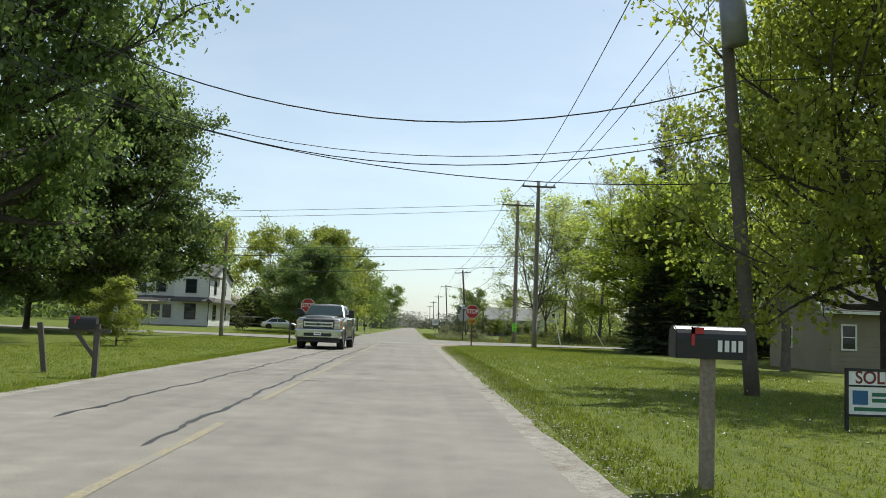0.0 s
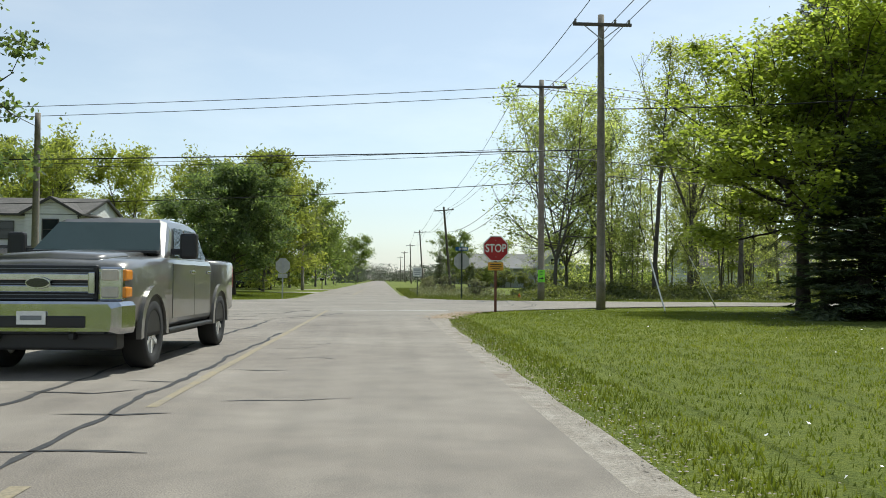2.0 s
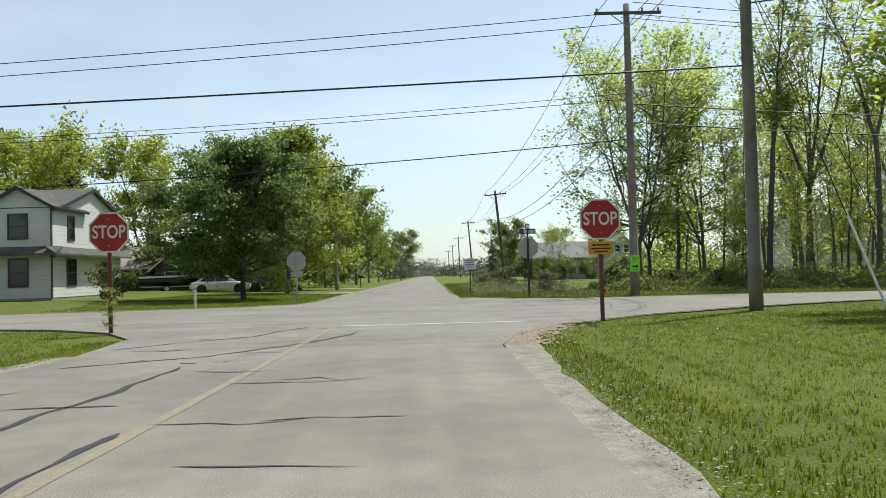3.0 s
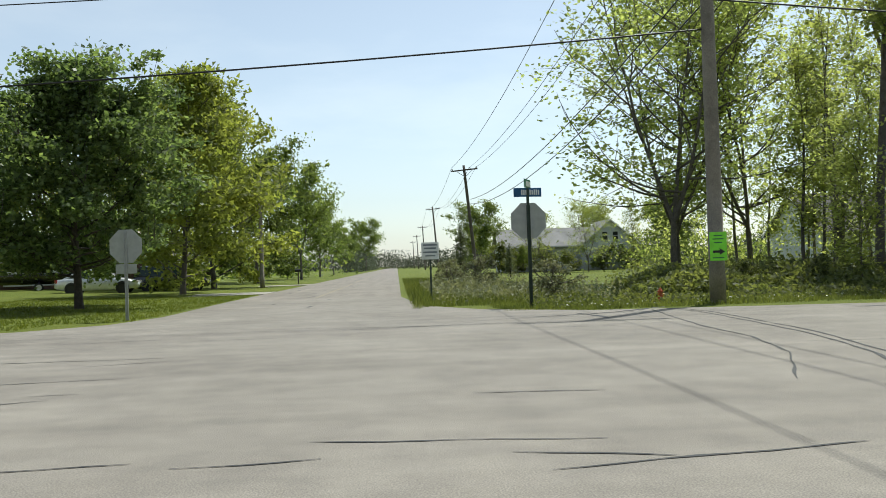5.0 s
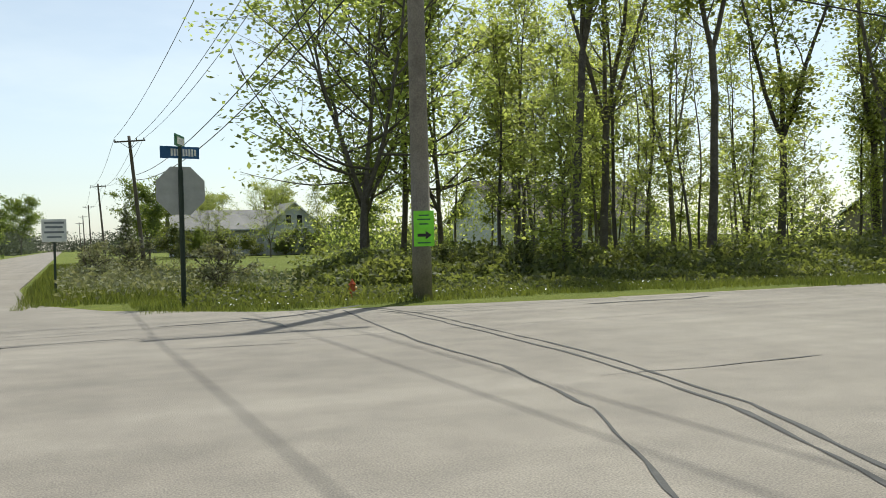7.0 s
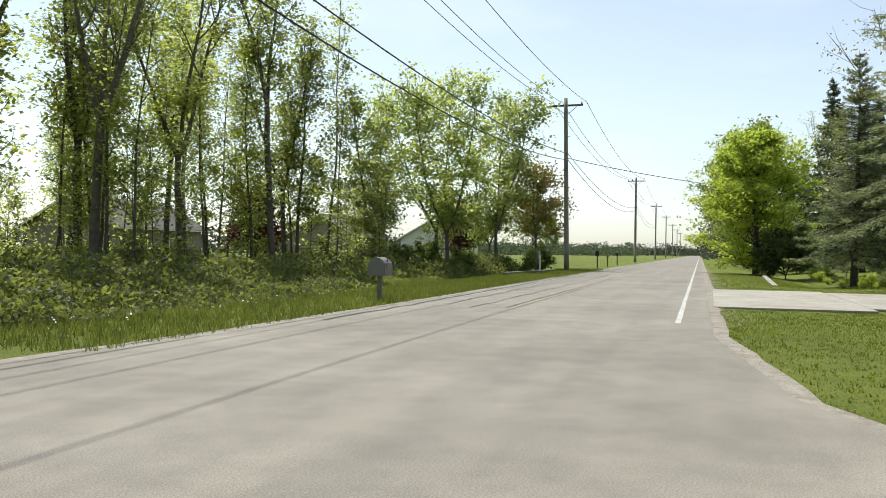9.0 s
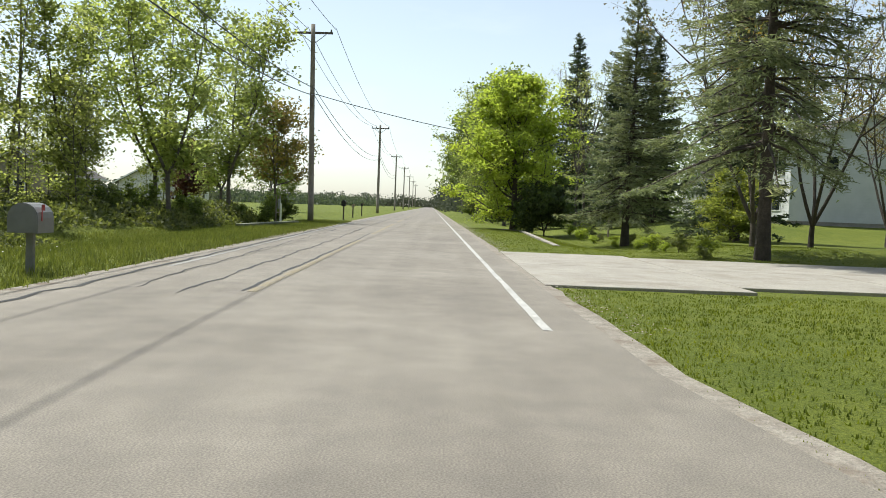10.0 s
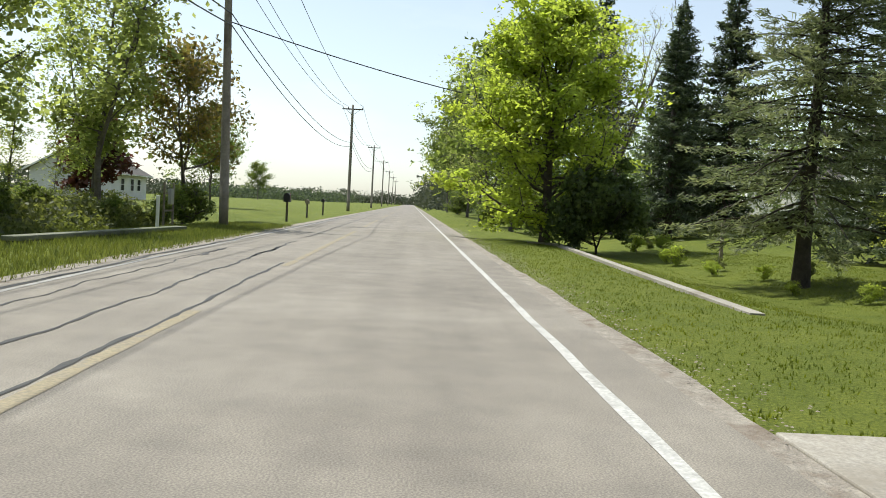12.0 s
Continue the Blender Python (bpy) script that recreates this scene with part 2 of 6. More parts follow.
M_STEEL_RUST = surface("rusty_brown_post", (0.14, 0.05, 0.035), (0.24, 0.1, 0.07), 5, 40, 0.7, 0.3, 0.003, 0.2)
M_POST_GREEN = plain("green_steel_post", (0.05, 0.07, 0.055), 0.5, 0.4)
M_SIGNBACK = plain("aluminium_sign_back", (0.42, 0.43, 0.41), 0.55, 0.3)
M_RED = plain("sign_red", (0.42, 0.018, 0.024), 0.4)
M_WHITE = plain("sign_white", (0.8, 0.8, 0.78), 0.4)
M_SOLDRED = plain("dark_red_print", (0.17, 0.02, 0.022), 0.5)
M_AMBER = plain("sign_amber", (0.75, 0.36, 0.03), 0.45)
M_BLUE = plain("street_sign_blue", (0.025, 0.11, 0.26), 0.4)
M_GREENSIGN = plain("street_sign_green", (0.02, 0.13, 0.07), 0.4)
M_NEON = plain("fluorescent_green_card", (0.3, 0.88, 0.06), 0.6)
M_BLACK = plain("black_paint", (0.012, 0.012, 0.013), 0.45)
M_GREYTXT = plain("grey_print", (0.2, 0.22, 0.24), 0.5)
M_SIDING = siding("white_siding", (0.6, 0.59, 0.56), (0.7, 0.69, 0.66))
M_SIDING_TAN = siding("tan_siding", (0.2, 0.17, 0.11), (0.26, 0.22, 0.145))
M_SIDING_BLUE = siding("pale_grey_siding", (0.56, 0.58, 0.56), (0.66, 0.67, 0.65))
M_BRICK = surface("brown_brick", (0.11, 0.065, 0.05), (0.2, 0.12, 0.09), 1.2, 14, 0.9, 0.5, 0.01)
M_TRIM = plain("white_trim", (0.74, 0.74, 0.72), 0.45)
M_TRIM_DK = plain("dark_trim", (0.05, 0.045, 0.042), 0.5)
M_ROOF = surface("asphalt_shingle", (0.075, 0.068, 0.06), (0.13, 0.12, 0.108), 1.0, 9, 0.95, 0.6, 0.02)
M_ROOF_GREY = surface("weathered_grey_shingle", (0.2, 0.195, 0.185), (0.28, 0.272, 0.26), 1.0, 9, 0.95, 0.6, 0.02)
M_ROOF_TAN = surface("tan_shingle", (0.3, 0.26, 0.21), (0.38, 0.33, 0.27), 1.0, 9, 0.95, 0.6, 0.02)
M_GLASS = glass("window_glass")
M_CARGLASS = glass("car_glass", (0.07, 0.105, 0.11))
M_PAINT_GREY = plain("graphite_car_paint", (0.205, 0.197, 0.182), 0.33, 0.6, 0.8)
M_PAINT_SILVER = plain("silver_car_paint", (0.62, 0.63, 0.64), 0.3, 0.4, 1.0)
M_PAINT_DARK = plain("dark_car_paint", (0.015, 0.016, 0.02), 0.25, 0.2, 1.0)
M_PAINT_BOAT = plain("white_gelcoat", (0.7, 0.7, 0.7), 0.3, 0.0, 0.6)
M_TYRE = plain("tyre_rubber", (0.018, 0.018, 0.018), 0.85)
M_RIM = plain("alloy_rim", (0.75, 0.75, 0.73), 0.25, 0.35)
M_CHROME = plain("chrome", (0.55, 0.56, 0.57), 0.12, 1.0)
M_PLASTIC = plain("black_plastic", (0.02, 0.02, 0.021), 0.55)
M_LAMP = plain("headlamp_lens", (0.55, 0.5, 0.42), 0.12)
M_LAMP_AMBER = plain("amber_lens", (0.7, 0.25, 0.03), 0.2)
M_HYDRANT = plain("red_hydrant_paint", (0.5, 0.1, 0.03), 0.5)
M_PORCELAIN = plain("insulator_porcelain", (0.25, 0.24, 0.23), 0.3)
M_TRANSFORMER = plain("grey_transformer_paint", (0.2, 0.21, 0.22), 0.45, 0.2)
M_GREYBOX = plain("grey_mailbox_plastic", (0.2, 0.2, 0.19), 0.5)
M_TIMBER = surface("weathered_timber", (0.2, 0.165, 0.125), (0.32, 0.27, 0.21), 2, 30, 0.9, 0.4, 0.01)

# ---- mesh helpers ----


def link(name, bm, material, parent=None, label="", smooth=False):
    me = bpy.data.meshes.new(name)
    bm.to_mesh(me)
    bm.free()
    for m in material if isinstance(material, (list, tuple)) else [material]:
        me.materials.append(m)
    if smooth:
        me.polygons.foreach_set("use_smooth", [True] * len(me.polygons))
    ob = new(name, me)
    if parent:
        ob.parent = parent
    if label:
        ob["label"] = label
    return ob


def part(name, bm, material, parent, label="", smooth=False):
    return link(name, bm, material, parent, label, smooth)


def thing(name, x, y, z=0.0, rz=0.0, label="", category="", group="", kind=""):
    e = new(name)
    e.empty_display_size = 0.3
    e.matrix_basis = pose(x, y, z, 0, 0, rz)
    return tagged(e, label, category, group, kind)


def box(bm, x0, x1, y0, y1, z0, z1, bevel=0.0, m=None):
    r = bmesh.ops.create_cube(bm, size=1.0)
    vs = r["verts"]
    for v in vs:
        v.co = Vector(((x0 + x1) / 2 + v.co.x * (x1 - x0), (y0 + y1) / 2 + v.co.y * (y1 - y0), (z0 + z1) / 2 + v.co.z * (z1 - z0)))
    if bevel:
        es = list({e for v in vs for e in v.link_edges})
        r2 = bmesh.ops.bevel(bm, geom=es, offset=bevel, segments=2, affect="EDGES", profile=0.5)
        vs = list({v for f in r2["faces"] for v in f.verts} | {v for v in vs if v.is_valid})
    if m is not None:
        bmesh.ops.transform(bm, matrix=m, verts=[v for v in vs if v.is_valid])
    return vs


def boxes(*dims, bevel=0.0):
    bm = bmesh.new()
    for d in dims:
        box(bm, *d, bevel=bevel)
    return bm


def cyl(bm, r0, r1, z0, z1, n=12, m=None, cap=True):
    r = bmesh.ops.create_cone(bm, cap_ends=cap, segments=n, radius1=r0, radius2=r1, depth=z1 - z0)
    bmesh.ops.translate(bm, verts=r["verts"], vec=(0, 0, (z0 + z1) / 2))
    if m is not None:
        bmesh.ops.transform(bm, matrix=m, verts=r["verts"])
    return r["verts"]


def prism(bm, pts, a0, a1, axis="y"):
    """A polygon of (u, w) drawn out along an axis: x (u=y, w=z), y (u=x, w=z) or z (u=x, w=y)."""
    def at(u, w, a):
        return {"x": (a, u, w), "y": (u, a, w), "z": (u, w, a)}[axis]
    lo, hi = [bm.verts.new(at(u, w, a0)) for u, w in pts], [bm.verts.new(at(u, w, a1)) for u, w in pts]
    fs = [bm.faces.new(lo), bm.faces.new(hi[::-1])]
    for i in range(len(pts)):
        j = (i + 1) % len(pts)
        fs.append(bm.faces.new((lo[i], hi[i], hi[j], lo[j])))
    bmesh.ops.recalc_face_normals(bm, faces=fs)
    return lo + hi


def tubes(paths, sides=5):
    """Vertices and faces of tapered tubes: paths of (points, radii)."""
    V, F, base = [], [], 0
    ang = np.linspace(0, 2 * np.pi, sides, endpoint=False)
    ring = np.stack([np.cos(ang), np.sin(ang)], 1)
    for P, R in paths:
        P = np.asarray(P, float)
        T = np.gradient(P, axis=0)
        T /= np.linalg.norm(T, axis=1, keepdims=True) + 1e-9
        ref = np.array([1.0, 0, 0]) if abs(T[0, 0]) < 0.8 else np.array([0, 1.0, 0])
        A = np.cross(T, ref)
        A /= np.linalg.norm(A, axis=1, keepdims=True) + 1e-9
        B = np.cross(T, A)
        R = np.asarray(R, float)[:, None, None]
        V.append((P[:, None] + R * (ring[None, :, :1] * A[:, None] + ring[None, :, 1:] * B[:, None])).reshape(-1, 3))
        n = len(P)
        i, k = np.meshgrid(np.arange(n - 1), np.arange(sides), indexing="ij")
        k2 = (k + 1) % sides
        F.append((np.stack([i * sides + k, i * sides + k2, (i + 1) * sides + k2, (i + 1) * sides + k], -1) + base).reshape(-1, 4))
        base += n * sides
    return np.concatenate(V), np.concatenate(F)


def raw_mesh(name, V, F, material, smooth=False):
    """A mesh from arrays of vertices and quads or triangles."""
    V, F = np.asarray(V, np.float32), np.asarray(F, np.int32)
    me = bpy.data.meshes.new(name)
    k = F.shape[1]
    me.vertices.add(len(V))
    me.vertices.foreach_set("co", V.ravel())
    me.loops.add(F.size)
    me.loops.foreach_set("vertex_index", F.ravel())
    me.polygons.add(len(F))
    me.polygons.foreach_set("loop_start", np.arange(0, F.size, k, dtype=np.int32))
    me.polygons.foreach_set("loop_total", np.full(len(F), k, np.int32))
    if smooth:
        me.polygons.foreach_set("use_smooth", np.ones(len(F), bool))
    me.update(calc_edges=True)
    me.materials.append(material)
    return me


def leaf_quads(P, size, rng, up=0.4, long=1.3, along=None, wide=0.45, tri=False):
    """Pointed leaves at the points P: a kite each, turned at random; along: their way."""
    n = len(P)
    nrm = rng.normal(size=(n, 3))
    nrm[:, 2] += up * 2
    nrm /= np.linalg.norm(nrm, axis=1, keepdims=True)
    d = rng.normal(size=(n, 3)) if along is None else along + rng.normal(size=(n, 3)) * 0.25
    d -= (d * nrm).sum(1, keepdims=True) * nrm
    d /= np.linalg.norm(d, axis=1, keepdims=True) + 1e-9
    s = np.cross(nrm, d)
    L = (size * rng.uniform(0.65, 1.35, n))[:, None]
    a, c = P - d * L * long * 0.5, P + d * L * long * 0.5
    if tri:
        return np.stack([a + s * L * wide, c, a - s * L * wide], 1).reshape(-1, 3), np.arange(3 * n).reshape(n, 3)
    mid = P - d * L * 0.08 - nrm * L * 0.1
    V = np.stack([a, mid + s * L * wide, c, mid - s * L * wide], 1).reshape(-1, 3)
    return V, np.arange(4 * n).reshape(n, 4)


# ---- roads and ground ----
TILT = 0.0087  # the crossing road runs slightly off square


def road_sheet(name, outline, z, material, label):
    bm = bmesh.new()
    prism(bm, outline, z - 0.12, z, "z")
    bmesh.ops.triangulate(bm, faces=bm.faces[:])
    return tagged(link(name, bm, material), label, "road", kind="structure")


road_sheet("road_south", [(-5.4, -80), (1.25, -80), (1.25, 54), (-5.4, 54)], 0.0, M_ASPHALT, "worn pale grey asphalt road with sealed cracks")
road_sheet("road_north", [(-5.3, 90), (1.2, 90), (1.2, 900), (-5.3, 900)], 0.0, M_ASPHALT, "worn pale grey asphalt road running to the horizon")
road_sheet("road_crossing", [
    (-400, 66.5), (-30, 66.3), (-14, 64.6), (-9.4, 62.4), (-7.2, 60.3), (-5.9, 57.8), (-5.4, 54), (1.25, 54), (1.75, 56.5), (3.0, 59),
    (5.4, 62), (8.8, 64.7), (12.3, 66.7), (16.5, 68.3), (22, 68.9), (900, 76.6), (900, 83.0), (50, 75.5), (30, 75.08), (20, 75.1), (12, 75.6), (5.5, 76.7), (3.1, 78.9),
    (1.75, 82), (1.2, 90), (-5.3, 90), (-5.1, 80.5), (-5.6, 77.6), (-7, 76), (-10, 75), (-30, 74), (-400, 74)], 0.0, M_ASPHALT_X,
    "pale asphalt crossing road with rounded corners")


def ground_height(x, y):
    """Lawn just under the road's top; ditches beside the east road; a slight rise to the west houses."""
    z = -0.04 - 0.014 * np.sin(x * 0.31 + 1) * np.sin(y * 0.27)
    yy = y - TILT * x
    ditch = np.exp(-((yy - 63.4) / 1.7) ** 2) * np.clip((x - 42) / 6, 0, 1) * np.clip((140 - x) / 10, 0, 1)
    z = z - 0.32 * ditch
    ditch2 = np.exp(-((yy - 80.3) / 1.5) ** 2) * np.clip((x - 14) / 8, 0, 1) * np.clip((140 - x) / 10, 0, 1)
    z = z - 0.35 * ditch2
    rise = np.clip((-x - 8) / 14, 0, 1) * np.clip((y - 76) / 10, 0, 1) * np.clip((200 - y) / 50, 0, 1)
    knoll = np.exp(-((x - 42) / 8) ** 2 - ((y - 57) / 4.5) ** 2)
    knoll = knoll * np.clip((x - 39.5) / 2.5, 0, 1)
    yard = np.clip((x - 62) / 12, 0, 1) * np.clip((130 - x) / 25, 0, 1) * np.clip((60 - y) / 8, 0, 1) * np.clip((y - 18) / 12, 0, 1)
    return z + 0.35 * rise + 0.35 * knoll + 0.9 * yard * yard * (3 - 2 * yard)


def spaced(lo, hi, step, far):
    a = list(np.arange(lo, hi + 1e-6, step))
    g, v = step, hi
    while v < far:
        g *= 1.35
        v += g
        a.append(v)
    g, v = step, lo
    while v > -far:
        g *= 1.35
        v -= g
        a.insert(0, v)
    return np.array(a)


gx, gy = spaced(-30, 80, 0.8, 2600), spaced(-5, 110, 0.8, 2600)
GX, GY = np.meshgrid(gx, gy, indexing="ij")
GZ = ground_height(GX, GY) + RNG.normal(size=GX.shape) * 0.003
far = np.clip((np.hypot(GX - 20, GY - 60) - 140) / 300, 0, 1)
GZ = GZ * (1 - far) - 0.25 * far
i, k = np.meshgrid(np.arange(len(gx) - 1), np.arange(len(gy) - 1), indexing="ij")
w = len(gy)
quads = np.stack([i * w + k, (i + 1) * w + k, (i + 1) * w + k + 1, i * w + k + 1], -1).reshape(-1, 4)
ground = new("ground", raw_mesh("ground", np.stack([GX, GY, GZ], -1).reshape(-1, 3), quads, M_GROUND, True))
tagged(ground, "mown green lawns and verges reaching the horizon", "grass", kind="structure")


def strip(name, pts, width, z, material, label, category="line", wobble=0.0):
    """A painted or sealed strip that lies on the road along a line of points, with ragged edges."""
    P = []
    for (x0, y0), (x1, y1) in zip(pts, pts[1:]):
        n = max(2, int(math.hypot(x1 - x0, y1 - y0) / 0.7))
        P += [(x0 + (x1 - x0) * q / n, y0 + (y1 - y0) * q / n) for q in range(n)]
    P = np.array(P + [pts[-1]])
    T = np.gradient(P, axis=0)
    T /= np.linalg.norm(T, axis=1, keepdims=True)
    N = np.stack([-T[:, 1], T[:, 0]], 1)
    if wobble:
        P = P + N * (RNG.normal(size=len(P)) * wobble)[:, None]
    W = width / 2 + min(0.06 * width, 0.006) * RNG.normal(size=(len(P), 2))
    V = np.concatenate([np.c_[P + N * W[:, :1], np.full(len(P), z)], np.c_[P - N * W[:, 1:], np.full(len(P), z)]])
    n = len(P)
    F = [(q, n + q, n + q + 1, q + 1) for q in range(n - 1)]
    return tagged(new(name, raw_mesh(name, V, F, material)), label, category, kind="structure")


for y0, y1 in ((-70, 10), (13, 33), (36, 60.2), (92, 120), (124, 400)):
    strip("centre_line", [(-2.12, y0), (-2.05, y1)], 0.11, 0.004, M_YELLOW, "faded yellow centre line on the asphalt")
strip("stop_line", [(-1.9, 60.4), (2.3, 60.4)], 0.26, 0.004, M_WHITEPAINT, "worn white stop line across the lane")
strip("edge_line", [(24, 69.45), (900, 77.1)], 0.09, 0.004, M_WHITEPAINT, "white edge line of the crossing road")
strip("edge_line", [(30, 74.82), (50, 75.22), (900, 82.7)], 0.09, 0.004, M_WORNLINE, "worn white edge line beside the far verge")
for x0, x1 in ((26.5, 43), (49, 67), (73, 88), (96, 112), (122, 140), (150, 200), (212, 330)):
    strip("centre_line", [(x0, 72.53 + TILT * x0), (x1, 72.53 + TILT * x1)], 0.12, 0.004, M_YELLOW, "faded yellow centre dash of the crossing road")
# ---- trees ----


def bend(rng, p, d, length, n, lift, jit):
    """Points of a limb that starts at p along d, lifting or drooping on its way."""
    P = [np.array(p, float)]
    d = np.array(d, float)
    for _ in range(n):
        d = d + rng.normal(size=3) * jit + np.array([0, 0, lift])
        d /= np.linalg.norm(d)
        P.append(P[-1] + d * length / n)
    return np.array(P), d


def grow(seed, h, r, crown_lo, spread, limbs, leaves, size, leaders=1, fork=0.35, lift=0.12, profile="round", clump=0.35, twigs=6, rise=0.0, per=34):
    """Wood tubes and leaf places of a broadleaved tree of height h."""
    rng = np.random.default_rng(seed)
    wood, twig, anchors = [], [], []
    stems = []
    if leaders == 1:
        P, _ = bend(rng, (0, 0, -0.3), (0, 0, 1), h + 0.3, 12, 0.12, 0.045)
        stems.append((P, 0))
        wood.append((P, r * np.r_[1.45, 1.1, np.linspace(1, 0.1, 11)]))
    else:
        P, d = bend(rng, (0, 0, -0.3), (0, 0, 1), h * fork + 0.3, 5, 0.1, 0.035)
        wood.append((P, r * np.r_[1.45, 1.12, np.linspace(1, 0.85, 4)]))
        for q in range(leaders):
            a = 2 * np.pi * (q + rng.uniform(0, 0.4)) / leaders
            Q, _ = bend(rng, P[-1], d + 0.42 * np.array([np.cos(a), np.sin(a), 0]), h * (1 - fork) * rng.uniform(0.88, 1.02), 10, 0.09, 0.06)
            stems.append((Q, 0))
            wood.append((Q, r * np.linspace(0.66, 0.07, 11)))
    gold = 2.39996
    for P, _ in stems:
        z = P[:, 2]
        m = max(3, limbs // len(stems))
        for q in range(m):
            f = (q + rng.uniform(0.1, 0.9)) / m
            zz = max(crown_lo, z[0]) * (1 - f) + (z[-1] * 0.97) * f
            at = np.array([np.interp(zz, z, P[:, c]) for c in range(3)])
            g = (zz - crown_lo) / max(0.1, h - crown_lo)
            if profile == "round":
                reach = spread * (0.35 + 1.0 * np.sqrt(max(0, 1 - (1.75 * g - 0.62) ** 2 / 1.35)) * 0.68)
            elif profile == "tall":
                reach = spread * (0.45 + 0.5 * g) * (1 if g < 0.8 else 0.75)
            else:
                reach = spread * (1.05 - 0.85 * g)
            reach *= rng.uniform(0.72, 1.12) * (1 - 0.6 * max(0.0, g - 0.5) / 0.5)
            az = gold * q + rng.uniform(-0.5, 0.5)
            el = min(1.3, rng.uniform(-0.15, 0.35) + rise + 0.85 * g)
            d = np.array([np.cos(az) * np.cos(el), np.sin(az) * np.cos(el), np.sin(el)])
            L, dd = bend(rng, at, d, reach, 6, lift * 0.6, 0.13)
            r0 = r * 0.36 * (1 - 0.65 * g) * min(1.2, reach / max(spread, 0.1) + 0.3)
            wood.append((L, np.linspace(max(r0, 0.02), 0.01, 7)))
            anchors.append(L[2:])
            for w_ in range(twigs):
                s = rng.uniform(0.25, 1.0)
                b = np.array([np.interp(s, np.linspace(0, 1, 7), L[:, c]) for c in range(3)])
                td = d + rng.normal(size=3) * 0.75 + np.array([0, 0, 0.15])
                td /= np.linalg.norm(td)
                Tw, _ = bend(rng, b, td, reach * rng.uniform(0.22, 0.45), 4, lift, 0.2)
                twig.append((Tw, np.linspace(max(r0 * 0.35, 0.012), 0.006, 5)))
                anchors.append(Tw[1:])
                if g < 0.7:
                    anchors.append(Tw[2:])
        anchors.append(P[-3:])
    A = np.concatenate(anchors)
    # leaves stand in sprays of unequal size round the twig ends, with gaps between
    k = max(12, leaves // per)
    heart = A[rng.integers(0, len(A), k)] + rng.normal(size=(k, 3)) * 0.1
    own = rng.integers(0, k, leaves)
    wide = clump * rng.uniform(0.45, 1.25, k)[own][:, None]
    LP = heart[own] + rng.normal(size=(leaves, 3)) * wide * np.array([1, 1, 0.55])
    LP = LP[LP[:, 2] > crown_lo * 0.55]
    return wood, twig, LP, rng


def joined(*parts):
    V, F, b = [], [], 0
    for v, f in parts:
        V.append(v)
        F.append(f + b)
        b += len(v)
    return np.concatenate(V), np.concatenate(F)


KINDS = {}


def broadleaf(kind, bark, leaf, size, flat=0.4, kite=False, **k):
    wood, twig, LP, rng = grow(size=size, **k)
    twig = [(p[::2], w[::2]) for p, w in twig]
    trunk = raw_mesh("trunk", *joined(tubes(wood[:1 + k.get("leaders", 1)], 8), tubes(wood[1 + k.get("leaders", 1):], 5), tubes(twig, 3)), bark, True)
    crown = raw_mesh("crown", *leaf_quads(LP, size, rng, flat, tri=not kite), leaf)
    KINDS[kind] = (trunk, crown)


def conifer(kind, bark, leaf, seed, h, r, spread, lo, density=9, droop=-0.07, gap=0.34, per=40, needle=0.2):
    """Spruce: whorls of drooping boughs, each with sprays of needles along and below it."""
    rng = np.random.default_rng(seed)
    P, _ = bend(rng, (0, 0, -0.3), (0, 0, 1), h + 0.3, 10, 0.15, 0.012)
    wood = [(P, r * np.r_[1.4, np.linspace(1, 0.06, 10)])]
    boughs, pts, ways = [], [], []
    z = lo
    while z < h - 0.15:
        g = (z - lo) / (h - lo)
        for q in range(density if g < 0.8 else 5):
            reach = spread * (1 - g) ** 0.82 * rng.uniform(0.62, 1.12) + 0.18
            az = rng.uniform(0, 2 * np.pi)
            el = -0.12 + 0.55 * g + rng.uniform(-0.15, 0.15)
            d = np.array([np.cos(az) * np.cos(el), np.sin(az) * np.cos(el), np.sin(el)])
            at = np.array([np.interp(z, P[:, 2], P[:, c]) for c in range(3)]) + np.array([0, 0, rng.uniform(-0.15, 0.15)])
            L, _ = bend(rng, at, d, reach, 5, droop * (1 - g), 0.05)
            L[-1, 2] += 0.07 * reach
            boughs.append((L, np.linspace(0.035 * (1 - g) + 0.012, 0.006, 6)))
            n = max(6, int(per * reach / 1.6))
            s = rng.uniform(0.12, 1.0, n) ** 0.8
            B = np.stack([np.interp(s, np.linspace(0, 1, 6), L[:, c]) for c in range(3)], 1)
            side = np.cross(d, (0, 0, 1.0))
            off = rng.normal(size=n) * 0.2 * reach * (1.15 - s)
            B = B + side * off[:, None] + np.array([0, 0, -1.0]) * np.abs(rng.normal(size=n) * 0.09)[:, None]
            pts.append(B)
            ways.append(d * 0.8 + side * np.sign(off)[:, None] * 0.7 + np.array([0, 0, -0.25]))
        z += gap * (1.15 - 0.5 * g)
    LP, W = np.concatenate(pts), np.concatenate(ways)
    V, F = leaf_quads(LP, needle, rng, 0.8, 2.2, W, 0.26, True)
    KINDS[kind] = (raw_mesh("trunk", *joined(tubes(wood, 8), tubes(boughs, 3)), bark, True), raw_mesh("crown", V, F, leaf))


TREE_COUNT = 0


